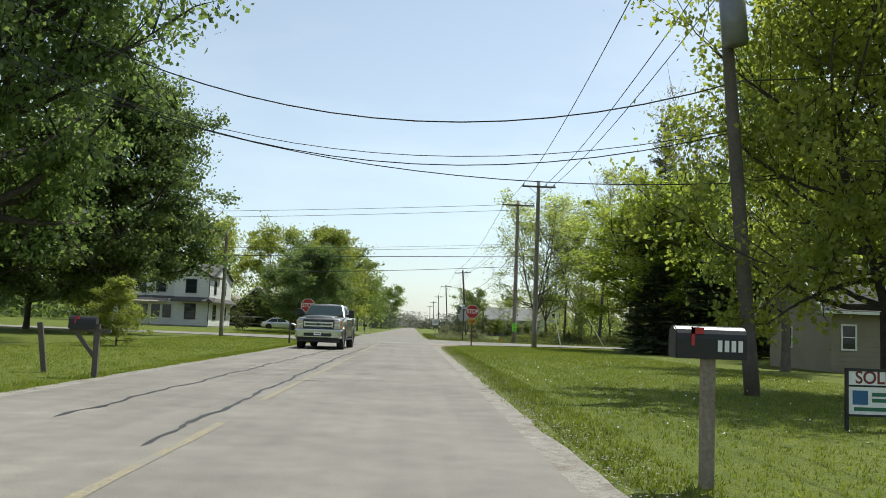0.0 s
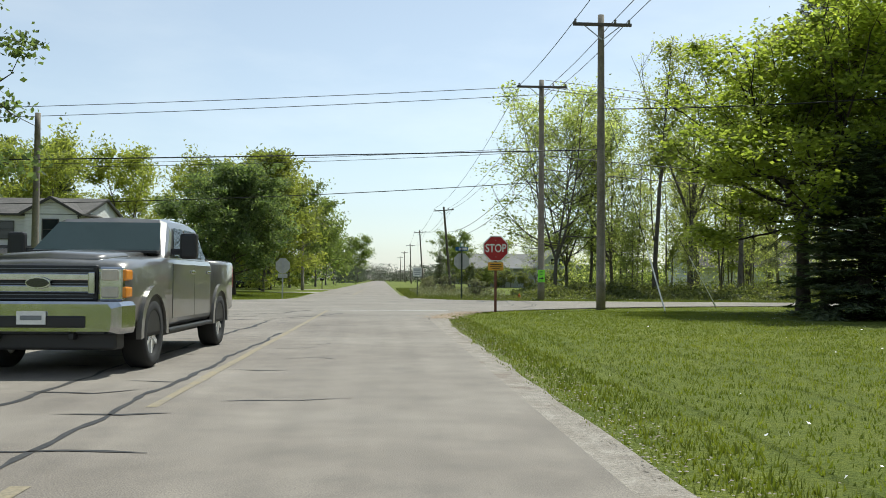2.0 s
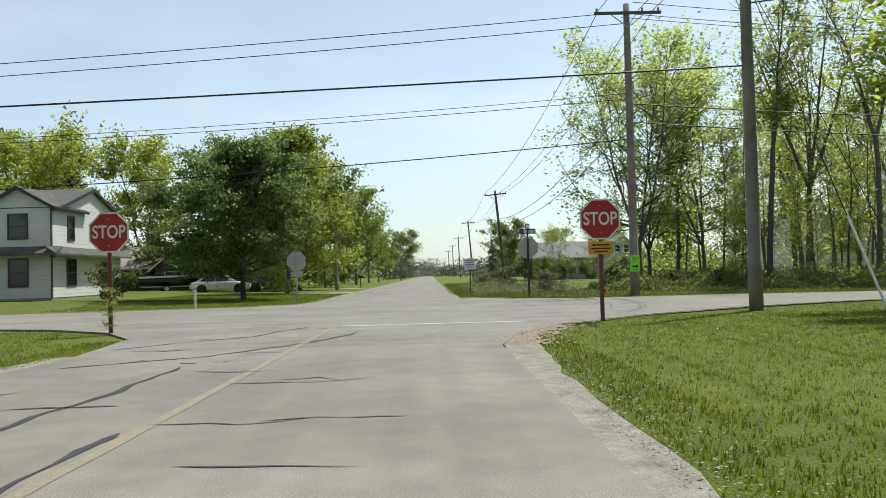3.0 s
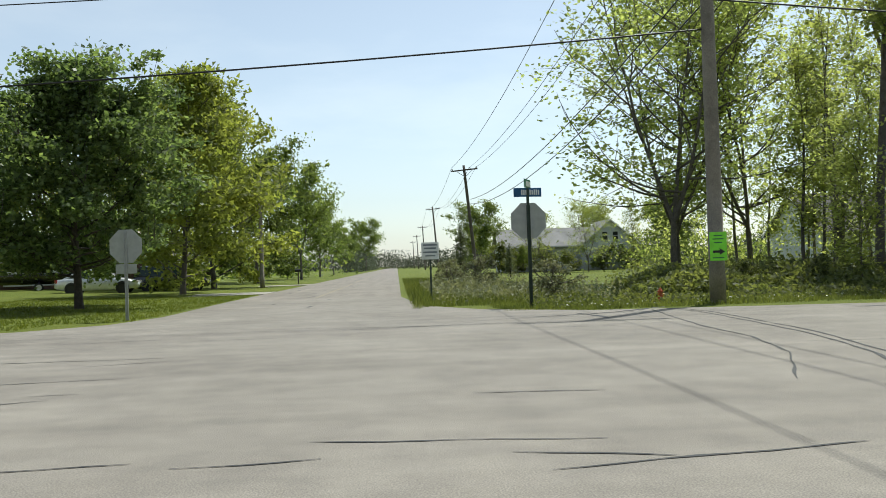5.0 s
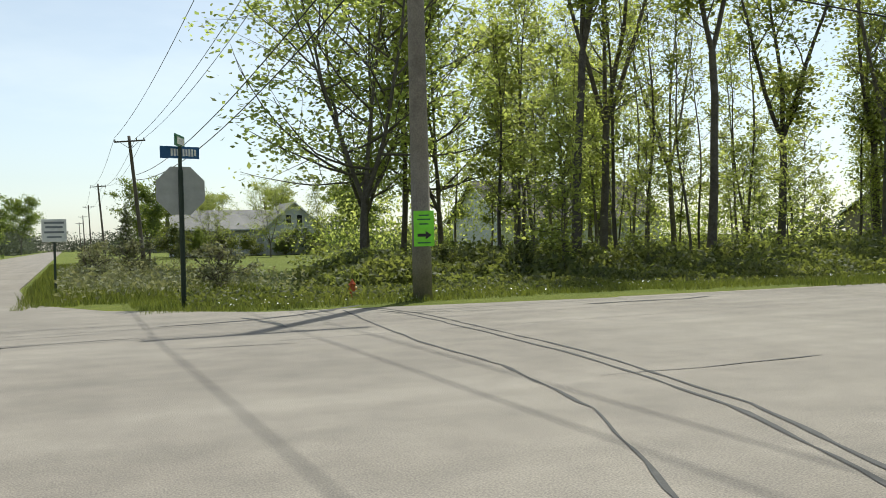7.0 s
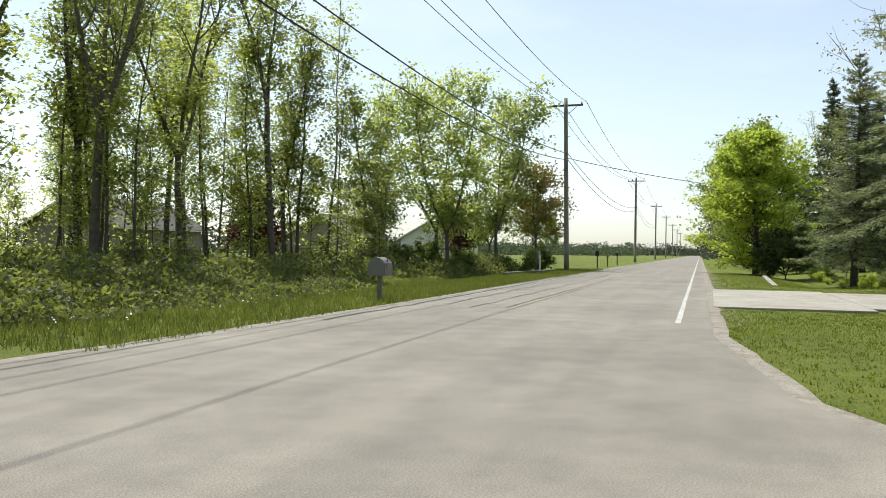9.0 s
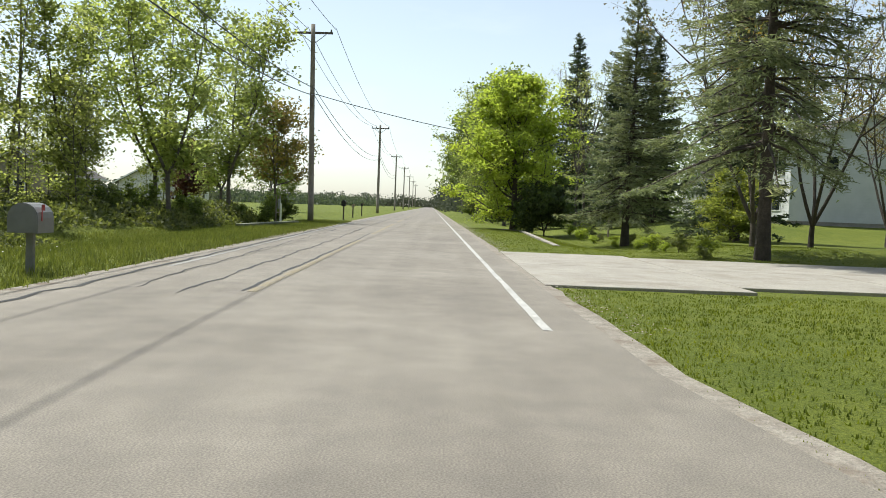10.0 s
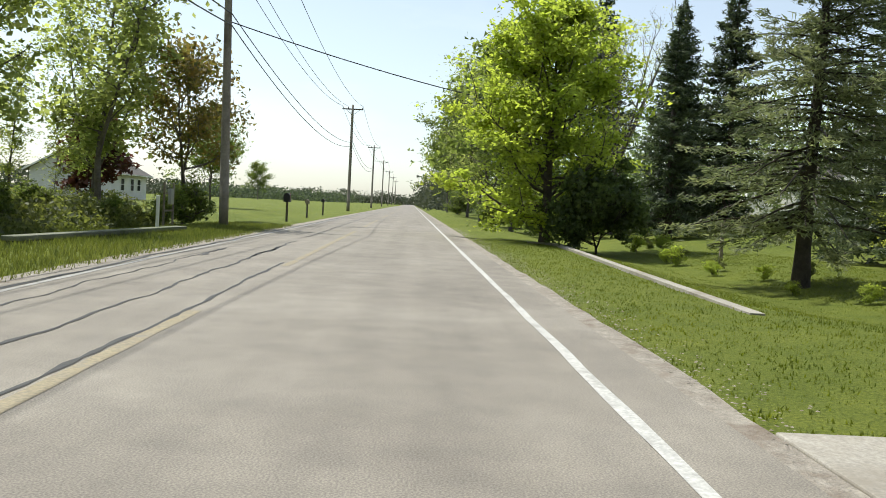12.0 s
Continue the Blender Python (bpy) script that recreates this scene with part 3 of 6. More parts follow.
def tree(kind, x, y, scale=1.0, turn=None, label="", group="", name="tree", wide=None, z=None, lean=0.0):
    global TREE_COUNT
    TREE_COUNT += 1
    turn = (TREE_COUNT * 137.5) % 360 if turn is None else turn
    z = float(ground_height(np.array(x), np.array(y))) if z is None else z
    e = new(name)
    wide = scale if wide is None else wide
    e.matrix_basis = pose(x, y, z, lean, 0, turn) @ Matrix.Diagonal((wide, wide, scale, 1))
    for n, me in zip(("trunk", "crown"), KINDS[kind]):
        o = new(n, me)
        o.parent = e
    return tagged(e, label, "tree" if name == "tree" else name.replace("_", " "), group)


broadleaf("maple_dense", M_BARK_DK, M_LEAF_DK, 0.14, kite=True, seed=11, h=8.6, r=0.135, crown_lo=1.2, spread=4.5, limbs=60, leaves=56000, clump=0.36, twigs=9, per=80)
broadleaf("maple_yellow", M_BARK, M_LEAF_YEL, 0.14, kite=True, seed=12, h=9.2, r=0.2, crown_lo=1.6, spread=3.7, limbs=38, leaves=20000, clump=0.4, twigs=6, per=40)
broadleaf("big_oak", M_BARK_DK, M_LEAF_DK, 0.185, kite=True, seed=13, h=17, r=0.45, crown_lo=2.6, spread=7.2, limbs=66, leaves=62000, clump=0.55, leaders=3, fork=0.2, twigs=9, per=70)
broadleaf("shade_maple", M_BARK_DK, M_LEAF_DK, 0.17, kite=True, seed=55, h=15.5, r=0.35, crown_lo=2.6, spread=6.6, limbs=90, leaves=84000, clump=0.5, twigs=10, per=80)
broadleaf("street_mid", M_BARK, M_LEAF_MID, 0.17, kite=True, seed=14, h=13, r=0.26, crown_lo=2.0, spread=4.8, limbs=40, leaves=20000, clump=0.5, leaders=2, fork=0.22, twigs=6, per=44)
broadleaf("corner_maple", M_BARK_DK, M_LEAF_LIME, 0.15, kite=True, flat=0.8, seed=52, h=13, r=0.22, crown_lo=3.2, spread=4.8, limbs=52, leaves=36000, clump=0.42, leaders=2, fork=0.3, twigs=8, per=46)
broadleaf("near_maple", M_BARK_DK, M_LEAF_YEL, 0.13, kite=True, flat=0.6, seed=53, h=9.5, r=0.2, crown_lo=1.5, spread=5.4, limbs=64, leaves=52000, clump=0.42, leaders=2, fork=0.2, twigs=9, per=36)
broadleaf("maple_far", M_BARK, M_LEAF_YEL, 0.17, seed=12, h=9.2, r=0.11, crown_lo=0.5, spread=3.6, limbs=38, leaves=18000, clump=0.46, twigs=4, per=44)
broadleaf("street_far", M_BARK, M_LEAF_MID, 0.24, seed=15, h=13, r=0.15, crown_lo=0.6, spread=4.8, limbs=30, leaves=11000, clump=0.62, leaders=2, fork=0.22, twigs=3, per=36)
broadleaf("yellow_far", M_BARK, M_LEAF_YEL, 0.24, seed=54, h=14, r=0.17, crown_lo=1.6, spread=5.0, limbs=32, leaves=11000, clump=0.66, leaders=3, fork=0.2, twigs=4, per=36, rise=0.2)
broadleaf("dark_bush", M_BARK_DK, M_LEAF_DK, 0.13, seed=16, h=2.3, r=0.05, crown_lo=0.1, spread=1.9, limbs=30, leaves=9000, clump=0.2, leaders=4, fork=0.08, twigs=6)
broadleaf("wood_a", M_BARK, M_LEAF_WOOD, 0.155, kite=True, seed=21, h=17, r=0.16, crown_lo=4.4, spread=4.0, limbs=27, leaves=6200, flat=1.0, clump=0.5, profile="tall", leaders=3, fork=0.3, twigs=6, rise=0.45, per=22)
broadleaf("wood_b", M_BARK, M_LEAF_WOOD, 0.155, kite=True, seed=22, h=18, r=0.15, crown_lo=3.8, spread=3.8, limbs=27, leaves=5200, flat=1.0, clump=0.5, profile="tall", leaders=2, fork=0.42, twigs=6, rise=0.45, per=22)
broadleaf("wood_c", M_BARK, M_LEAF_WOOD, 0.15, kite=True, seed=23, h=11, r=0.085, crown_lo=2.2, spread=3.0, limbs=22, leaves=3400, flat=1.0, clump=0.42, profile="tall", twigs=5, rise=0.3, per=20)
broadleaf("wood_bare", M_BARK, M_LEAF_WOOD, 0.13, kite=True, seed=24, h=19, r=0.17, crown_lo=5.5, spread=4.2, limbs=36, leaves=1700, flat=1.0, clump=0.4, profile="tall", leaders=4, fork=0.3, lift=0.16, twigs=10, rise=0.5, per=14)
broadleaf("wood_edge", M_BARK, M_LEAF_EDGE, 0.165, kite=True, seed=25, h=15, r=0.135, crown_lo=1.5, spread=5.4, limbs=46, leaves=8600, flat=1.0, clump=0.56, leaders=3, fork=0.16, twigs=4, rise=0.15, per=26)
broadleaf("sapling", M_BARK, M_LEAF_WOOD, 0.135, kite=True, seed=26, h=6, r=0.03, crown_lo=0.8, spread=1.9, limbs=16, leaves=1100, flat=1.0, clump=0.34, profile="tall", twigs=3, per=16)
broadleaf("orange", M_BARK, M_LEAF_ORA, 0.17, seed=27, h=8, r=0.11, crown_lo=1.8, spread=2.8, limbs=26, leaves=5200, clump=0.46, leaders=2, fork=0.3, twigs=7, per=22)
broadleaf("tall_edge", M_BARK, M_LEAF_EDGE, 0.18, kite=True, flat=0.8, seed=28, h=13, r=0.13, crown_lo=2.2, spread=3.5, limbs=34, leaves=7000, clump=0.52, profile="tall", leaders=2, fork=0.18, twigs=6, per=28, rise=0.2)
broadleaf("wood_thin", M_BARK, M_LEAF_WOOD, 0.14, kite=True, seed=38, h=14, r=0.07, crown_lo=3.4, spread=2.2, limbs=18, leaves=1400, flat=1.0, clump=0.38, profile="tall", twigs=4, rise=0.3, per=16)
broadleaf("shrub", M_BARK, M_BRUSH, 0.12, seed=29, h=1.5, r=0.03, crown_lo=0.15, spread=1.0, limbs=16, leaves=1700, clump=0.17, leaders=4, fork=0.1, twigs=4)
broadleaf("green_shrub", M_BARK, M_LEAF_MID, 0.1, flat=0.8, seed=29, h=1.5, r=0.025, crown_lo=0.12, spread=1.0, limbs=18, leaves=2600, clump=0.17, leaders=4, fork=0.1, twigs=4)
broadleaf("lime_shrub", M_BARK, M_LEAF_LIME, 0.1, flat=0.8, seed=56, h=1.5, r=0.02, crown_lo=0.12, spread=0.9, limbs=18, leaves=2000, clump=0.18, leaders=4, fork=0.1, twigs=4)
broadleaf("dry_shrub", M_BARK, M_DRY, 0.09, seed=39, h=1.4, r=0.02, crown_lo=0.15, spread=0.9, limbs=24, leaves=1300, clump=0.16, leaders=4, fork=0.1, twigs=6)
broadleaf("red_tree", M_BARK_DK, M_LEAF_RED, 0.25, seed=30, h=5, r=0.09, crown_lo=1.0, spread=2.0, limbs=26, leaves=5500, clump=0.35, twigs=6)
broadleaf("orange_bare", M_BARK_DK, M_LEAF_ORA, 0.085, seed=31, h=11, r=0.12, crown_lo=3.6, spread=4.4, limbs=32, leaves=5200, clump=0.4, leaders=4, fork=0.08, lift=0.1, twigs=10, rise=0.35, per=16)
broadleaf("lime_maple", M_BARK_DK, M_LEAF_LIME, 0.15, kite=True, flat=0.7, seed=12, h=9.2, r=0.2, crown_lo=0.7, spread=3.9, limbs=52, leaves=30000, clump=0.4, twigs=7, per=48)
conifer("spruce", M_BARK_DK, M_NEEDLE, 41, 11.5, 0.17, 3.0, 1.5, 9, -0.06, 0.36, 120, 0.085)
conifer("spruce_open", M_BARK_DK, M_NEEDLE, 42, 13.5, 0.15, 3.2, 2.8, 9, -0.11, 0.41, 140, 0.078)
conifer("fir_far", M_BARK_DK, M_NEEDLE_DK, 44, 16, 0.25, 3.4, 1.0, 9, -0.05, 0.46, 44)
conifer("fir_dark", M_BARK_DK, M_NEEDLE_MID, 43, 16, 0.25, 3.2, 0.8, 8, -0.05, 0.42, 70, 0.22)

G_WOOD = "trees of the spring wood"
# south-east corner: garden trees beside the approach road
tree("near_maple", 10.4, 19.2, 1.0, wide=0.8, label="broad low-crowned leafy tree beside the leaning pole")
for x, y, kd, s, w in ((20, 44, "street_mid", 0.8, 0.62), (14.2, 33.5, "street_mid", 0.95, 0.66), (24, 51, "street_mid", 1.0, 0.9), (27, 49, "maple_yellow", 1.0, 0.95), (15.0, 59.0, "corner_maple", 0.8, 1.05), (19.6, 58.6, "corner_maple", 0.9, 1.0),
                       (19.8, 57.0, "orange_bare", 1.5, 0.95), (27, 44, "street_mid", 1.1, 1.0), (29, 54, "street_mid", 1.0, 1.0)):
    tree(kd, x, y, s, wide=w, label="tree with fresh yellow-green spring leaves on the lawn", group="garden trees by the approach road")
tree("spruce_open", 17.6, 62.5, 1.28, wide=0.9, label="tall greyish spruce above the corner maples", name="spruce", group="spruces")
tree("fir_dark", 15.4, 55.6, 0.38, wide=0.95, label="broad dark evergreen with boughs to the ground", name="evergreen", group="dark evergreens on the corner lawn")
tree("fir_dark", 21.2, 55.4, 0.45, wide=1.05, label="broad dark evergreen with boughs to the ground", name="evergreen", group="dark evergreens on the corner lawn")
tree("fir_dark", 18.2, 54.6, 0.4, wide=1.05, label="broad dark evergreen with boughs to the ground", name="evergreen", group="dark evergreens on the corner lawn")
# west side of the approach road
tree("shade_maple", -19.4, 56.5, 1.0, 120, wide=0.97, label="dense dark green shade tree near the crossing", group="shade trees west of the road")
tree("big_oak", -19.5, 37, 1.4, wide=1.18, label="huge dense dark green shade tree", group="shade trees west of the road")
tree("street_mid", -33, 50, 1.2, label="huge dense dark green shade tree", group="shade trees west of the road")
tree("maple_dense", -26.5, 62, 1.45, label="dense dark green shade tree", group="shade trees west of the road")
tree("maple_dense", -25, 47, 1.6, label="dense dark green shade tree", group="shade trees west of the road")
tree("maple_far", -11.3, 34.5, 0.27, wide=0.3, label="small ornamental tree with pale leaves on the lawn")
tree("maple_far", -14.5, 24, 0.4, label="small bright green garden tree")
# west of the road beyond the crossing
tree("maple_dense", -10.0, 88.3, 0.88, wide=0.98, label="round dense dark green maple on the lawn")
for x, y, kd, s in ((-10.2, 104, "maple_far", 1.22), (-11.2, 117, "maple_far", 1.4), (-15, 128, "street_far", 1.0), (-11.2, 136, "street_far", 0.95),
                    (-9.8, 158, "street_far", 0.95), (-10, 185, "street_far", 0.8), (-10.5, 220, "street_far", 0.75), (-11, 270, "street_far", 0.75),
                    (-30, 134, "yellow_far", 1.1), (-38, 128, "yellow_far", 1.15), (-47, 130, "yellow_far", 1.2), (-23, 142, "yellow_far", 1.1), (-56, 118, "wood_edge", 1.2),
                    (-40, 112, "maple_far", 1.3), (-66, 125, "wood_a", 1.2), (-34, 118, "yellow_far", 0.95)):
    tree(kd, x, y, s, label="leafy street tree on the west lawns", group="street trees west of the north road")
for x, y, sc in ((-18.5, 117, 2.2), (-21.5, 121, 2.6), (-25.5, 124, 2.4), (-29, 120, 2.0), (-32.5, 126, 2.8), (-37, 121, 2.3), (-43, 124, 2.6),
                 (-14.5, 131, 2.2), (-13.6, 141, 2.3), (-12.8, 150, 2.0), (-12.6, 168, 2.2)):
    tree("green_shrub", x, y, sc, label="tall leafy shrub under the street trees", name="shrub", group="shrubs on the west lawns")
tree("fir_far", -36, 130, 0.95, label="dark conifer behind the houses", name="conifer")
tree("street_far", -8.5, 330, 1.2, label="lone tree far down the road", group="street trees west of the north road")
tree("spruce", 10.2, 128, 0.24, label="small blue spruce across the field", name="spruce", group="spruces")
tree("wood_edge", 15.5, 149, 0.42, label="wispy pale tree before the farmhouse", group="trees round the farmhouse")
tree("wood_edge", 20.5, 146, 0.5, label="wispy pale tree before the farmhouse", group="trees round the farmhouse")
tree("wood_c", 25, 145, 0.62, label="wispy pale tree before the farmhouse", group="trees round the farmhouse")
tree("street_far", 10.5, 158, 0.62, label="leafy tree beside the farmhouse", group="trees round the farmhouse")
tree("street_far", 31, 150, 0.7, label="leafy tree beside the farmhouse", group="trees round the farmhouse")
for x, y, sc in ((14.6, 151, 0.22), (12, 176, 0.45), (20, 179, 0.55), (28, 177, 0.6), (36, 172, 0.6)):
    tree("yellow_far" if y > 160 else "street_far", x, y, sc, label="leafy tree round the farmhouse", group="trees round the farmhouse")
tree("spruce", 7.6, 147, 0.46, label="spruce beside the far pole", name="spruce", group="spruces")
# ---- the wood north-east of the crossing ----
tree("wood_edge", 12.9, 94.0, 1.1, 40, label="leafy many-stemmed tree at the edge of the wood", group=G_WOOD)
tree("wood_edge", 15.0, 100, 0.95, 250, label="leafy many-stemmed tree at the edge of the wood", group=G_WOOD)
tree("wood_edge", 19.0, 101, 1.05, 150, label="leafy many-stemmed tree at the edge of the wood", group=G_WOOD)
for x, y, kd, s in ((18.6, 88.0, "wood_b", 1.0), (22.6, 92.5, "wood_bare", 1.0), (24.8, 88.6, "wood_b", 1.05), (30.5, 91, "wood_a", 1.0), (34.5, 89, "wood_bare", 0.95),
                    (38.5, 93, "wood_a", 1.0), (46.0, 88.3, "wood_b", 1.02), (42, 90.5, "wood_a", 0.95), (52, 90, "wood_c", 1.1)):
    tree(kd, x, y, s, label="tall slender tree with thin spring leaves", group=G_WOOD)
wrng = np.random.default_rng(5)
for q in range(34):
    x, y = wrng.uniform(15, 58), wrng.uniform(89, 122)
    if y < 94 and wrng.uniform() < 0.5:
        y += 12
    if x < 24 and y > 102:
        x += 14
    kd = ("wood_a", "wood_c", "wood_c", "wood_b", "wood_bare", "wood_c")[wrng.integers(0, 6)]
    tree(kd, x, y, wrng.uniform(0.75, 1.05), label="slender tree with thin spring leaves", group=G_WOOD)
for q in range(24):
    x, y = wrng.uniform(14, 60), wrng.uniform(84.5, 96)
    tree("sapling", x, y, wrng.uniform(0.6, 1.15), label="leafy sapling in the undergrowth", group="saplings of the wood")
for q in range(34):
    tree("wood_thin", wrng.uniform(16, 58), wrng.uniform(87, 112), wrng.uniform(0.7, 1.15), label="thin straight young tree in the wood", group=G_WOOD, lean=wrng.uniform(-3, 3))
# east end of the wood, open ground behind
for x, y, kd, s in ((71.2, 84.2, "tall_edge", 0.72), (62.3, 85.4, "tall_edge", 0.97), (68.6, 83, "tall_edge", 1.0), (55.5, 87, "tall_edge", 0.8), (58.8, 83.6, "tall_edge", 0.92), (61, 90, "wood_c", 0.5), (72, 88, "wood_c", 0.6)):
    tree(kd, x, y, s, label="slim tree with light green leaves beside the road", group="trees before the east field")
tree("orange", 74.0, 81.2, 0.95, label="small tree with orange-tinged spring leaves")
tree("red_tree", 92, 91.5, 1.05, label="dark red-leaved garden tree")
tree("red_tree", 62, 98, 0.9, label="dark red-leaved garden tree")
tree("street_far", 108, 88, 0.6, label="lone round tree in the east field")
# south side of the east road
tree("spruce", 53.2, 62.6, 0.94, 20, label="tall blue-green spruce on the lawn by the ditch", name="spruce", group="spruces")
tree("spruce_open", 40.2, 61.5, 1.2, 75, label="tall open spruce with bare lower trunk", name="spruce", group="spruces")
tree("fir_far", 62, 55, 0.95, label="dark spruce behind the lawn", name="spruce", group="spruces")
tree("fir_far", 100, 58, 1.12, label="dark spruce with narrow top behind the maple", name="spruce", group="spruces")
tree("fir_far", 80, 55, 0.85, label="dark spruce behind the lawn", name="spruce", group="spruces")
tree("lime_maple", 66.8, 66.2, 0.89, wide=0.92, label="bright yellow-green maple beside the road")
tree("orange_bare", 47.2, 59.3, 0.95, label="many-stemmed garden tree with sparse orange leaves", group="many-stemmed garden trees")
tree("orange_bare", 60, 48, 0.9, 200, label="many-stemmed garden tree with sparse orange leaves", group="many-stemmed garden trees")
tree("orange_bare", 52.5, 55.0, 1.0, 60, label="many-stemmed garden tree with sparse orange leaves", group="many-stemmed garden trees")
tree("orange_bare", 44, 51, 1.0, 100, label="many-stemmed garden tree with sparse orange leaves", group="many-stemmed garden trees")
for x, y, kd, s in ((78, 58.5, "fir_far", 0.72), (84.5, 56.5, "fir_far", 0.82), (90, 65, "street_far", 0.95), (104, 65.2, "wood_edge", 0.9), (118, 65, "street_far", 0.95), (136, 65.3, "street_far", 1.0), (158, 65.5, "street_far", 1.0),
                    (185, 66, "street_far", 1.0), (92, 58, "wood_bare", 0.72), (112, 60, "wood_bare", 0.72), (84, 60, "wood_bare", 0.7), (126, 58, "fir_far", 0.8)):
    tree(kd, x, y, s, label="roadside tree of the south row", group="roadside trees south of the east road")
for q in range(16):
    x = wrng.uniform(74, 150)
    tree("green_shrub", x, wrng.uniform(61, 66), wrng.uniform(0.9, 2.0), label="green shrub under the roadside trees", name="shrub", group="roadside shrubs")
tree("street_far", 290, 117, 0.8, label="lone round tree far off in the field")
tree("dark_bush", 65.2, 64.6, 1.05, wide=1.0, label="dense dark green bush beside the maple", name="shrub")
for q in range(19):
    tree("lime_shrub" if q % 3 else "shrub", 39 + q * 1.6 + wrng.uniform(-0.6, 0.6), 62.8 + wrng.uniform(-0.7, 0.7), wrng.uniform(0.18, 0.4), label="low fresh green shrub along the ditch", name="shrub", group="ditch shrubs")
tree("maple_far", 58.5, 56.2, 0.36, wide=0.5, label="low spreading ornamental tree with fresh green leaves")
for q in range(8):
    tree("green_shrub", wrng.uniform(51, 70), wrng.uniform(82.2, 85.5), wrng.uniform(0.45, 0.85), label="green bush among the roadside trees", name="shrub", group="bushes by the field drive")
for x, y, sc in ((73, 80.6, 1.0), (75.2, 81.4, 0.9), (71, 81.2, 0.8)):
    tree("green_shrub", x, y, sc, label="green bush under the orange-tinged tree", name="shrub", group="bushes by the field drive")
for x, y, sc in ((52.5, 85, 0.8), (55, 86.5, 0.9), (60, 84, 0.5), (63, 86, 0.55), (68, 84.5, 0.6), (50, 84.5, 0.9)):
    tree("sapling", x, y, sc, label="leafy sapling among the bushes", group="saplings by the field drive")
# ---- utility poles and wires ----


def utility_pole(x, y, h, r=0.16, arm=2.4, arm_turn=0.0, dark=False, lean=(0, 0), transformer=False, second=False, label=""):
    e = thing("utility_pole", x, y, -0.05, 0, label or "weathered wooden utility pole with crossarm", "utility pole", "utility poles")
    e.matrix_basis = pose(x, y, -0.05, lean[0], lean[1], 0)
    wood = M_POLE_DK if dark else M_POLE
    bm = bmesh.new()
    for q in range(8):
        cyl(bm, r * (1.1 - 0.045 * q), r * (1.1 - 0.045 * (q + 1)), h * q / 8, h * (q + 1) / 8, 14, cap=q in (0, 7))
    bmesh.ops.remove_doubles(bm, verts=bm.verts[:], dist=0.001)
    part("shaft", bm, wood, e, smooth=True)
    turn = pose(0, 0, 0, 0, 0, arm_turn)
    levels = [h - 0.45] + ([h - 1.3] if second else [])
    if arm:
        for z in levels:
            bm = bmesh.new()
            box(bm, -arm / 2, arm / 2, -r - 0.1, -r + 0.01, z - 0.06, z + 0.06, 0.008, turn)
            part("crossarm", bm, M_POLE_DK, e, "dark timber crossarm")
            for s in (-1, 1):
                bm = bmesh.new()
                a = math.atan2(0.55, s * 0.7)
                box(bm, 0, 0.88, -0.015, 0.015, -0.02, 0.02, 0.0, turn @ pose(s * 0.02, -r - 0.06, z - 0.62, 0, -math.degrees(a), 0))
                part("brace", bm, M_STEEL, e, "flat steel brace")
            for s in (-0.46, 0.46) if len(levels) > 1 and z == levels[1] else (-0.46, 0.22, 0.46):
                bm = bmesh.new()
                for q, (ra, rb) in enumerate(((0.03, 0.06), (0.06, 0.035), (0.035, 0.06), (0.06, 0.03))):
                    cyl(bm, ra, rb, z + 0.06 + 0.04 * q, z + 0.1 + 0.04 * q, 8, turn @ pose(s * arm, -r - 0.05, 0))
                part("insulator", bm, M_PORCELAIN, e, "grey porcelain insulator")
    if transformer:
        bm = bmesh.new()
        cyl(bm, 0.27, 0.27, h - 2.9, h - 1.75, 16, pose(0, -0.42, 0))
        cyl(bm, 0.29, 0.24, h - 1.75, h - 1.65, 16, pose(0, -0.42, 0))
        part("transformer", bm, M_TRANSFORMER, e, "grey cylindrical transformer", True)
    return e


def wire(a, b, sag, r=0.016, name="overhead_wire", label="sagging black overhead wire", group="overhead wires"):
    a, b = np.array(a, float), np.array(b, float)
    s = np.linspace(0, 1, 25)[:, None]
    P = a * (1 - s) + b * s - np.array([0, 0, 1]) * sag * 4 * s * (1 - s)
    return tagged(new(name, raw_mesh(name, *tubes([(P, np.full(25, r))], 5), M_WIRE, True)), label, "wire", group)


POLE_P0, POLE_P1, POLE_P2, POLE_P3 = (7.15, 18.5), (8.7, 63.3), (8.95, 78.2), (8.3, 137)
utility_pole(*POLE_P0, 10.3, 0.15, lean=(0, -4.5), transformer=True, label="dark wooden utility pole carrying a transformer", dark=True)
utility_pole(*POLE_P1, 12.0, 0.17, 2.4, label="weathered wooden utility pole on the corner lawn")
utility_pole(*POLE_P2, 12.7, 0.18, 2.9, label="weathered corner utility pole with a bright green card", second=False)
utility_pole(*POLE_P3, 10.2, 0.16, 2.4, dark=True, lean=(0, -5), label="leaning dark utility pole beside the north road")
utility_pole(8.2, 208, 11.2, 0.16, 2.4, dark=True, lean=(0, -4))
for y in (275, 340, 410):
    utility_pole(8.0, y, 11.0, 0.16, 2.4, dark=True, lean=(0, -2))
utility_pole(-13.4, 63.0, 7.5, 0.14, 0, label="short wooden pole at the road corner")
utility_pole(-8.0, 117, 7.6, 0.14, 0, label="short wooden pole among the street trees")
EAST = [(67.0, 77.9, 11.3), (128.5, 78.3, 11.2), (196, 79.5, 11.4), (262, 80.4, 11.8), (325, 81, 11.5), (388, 81.6, 11.5), (450, 82.2, 11.5)]
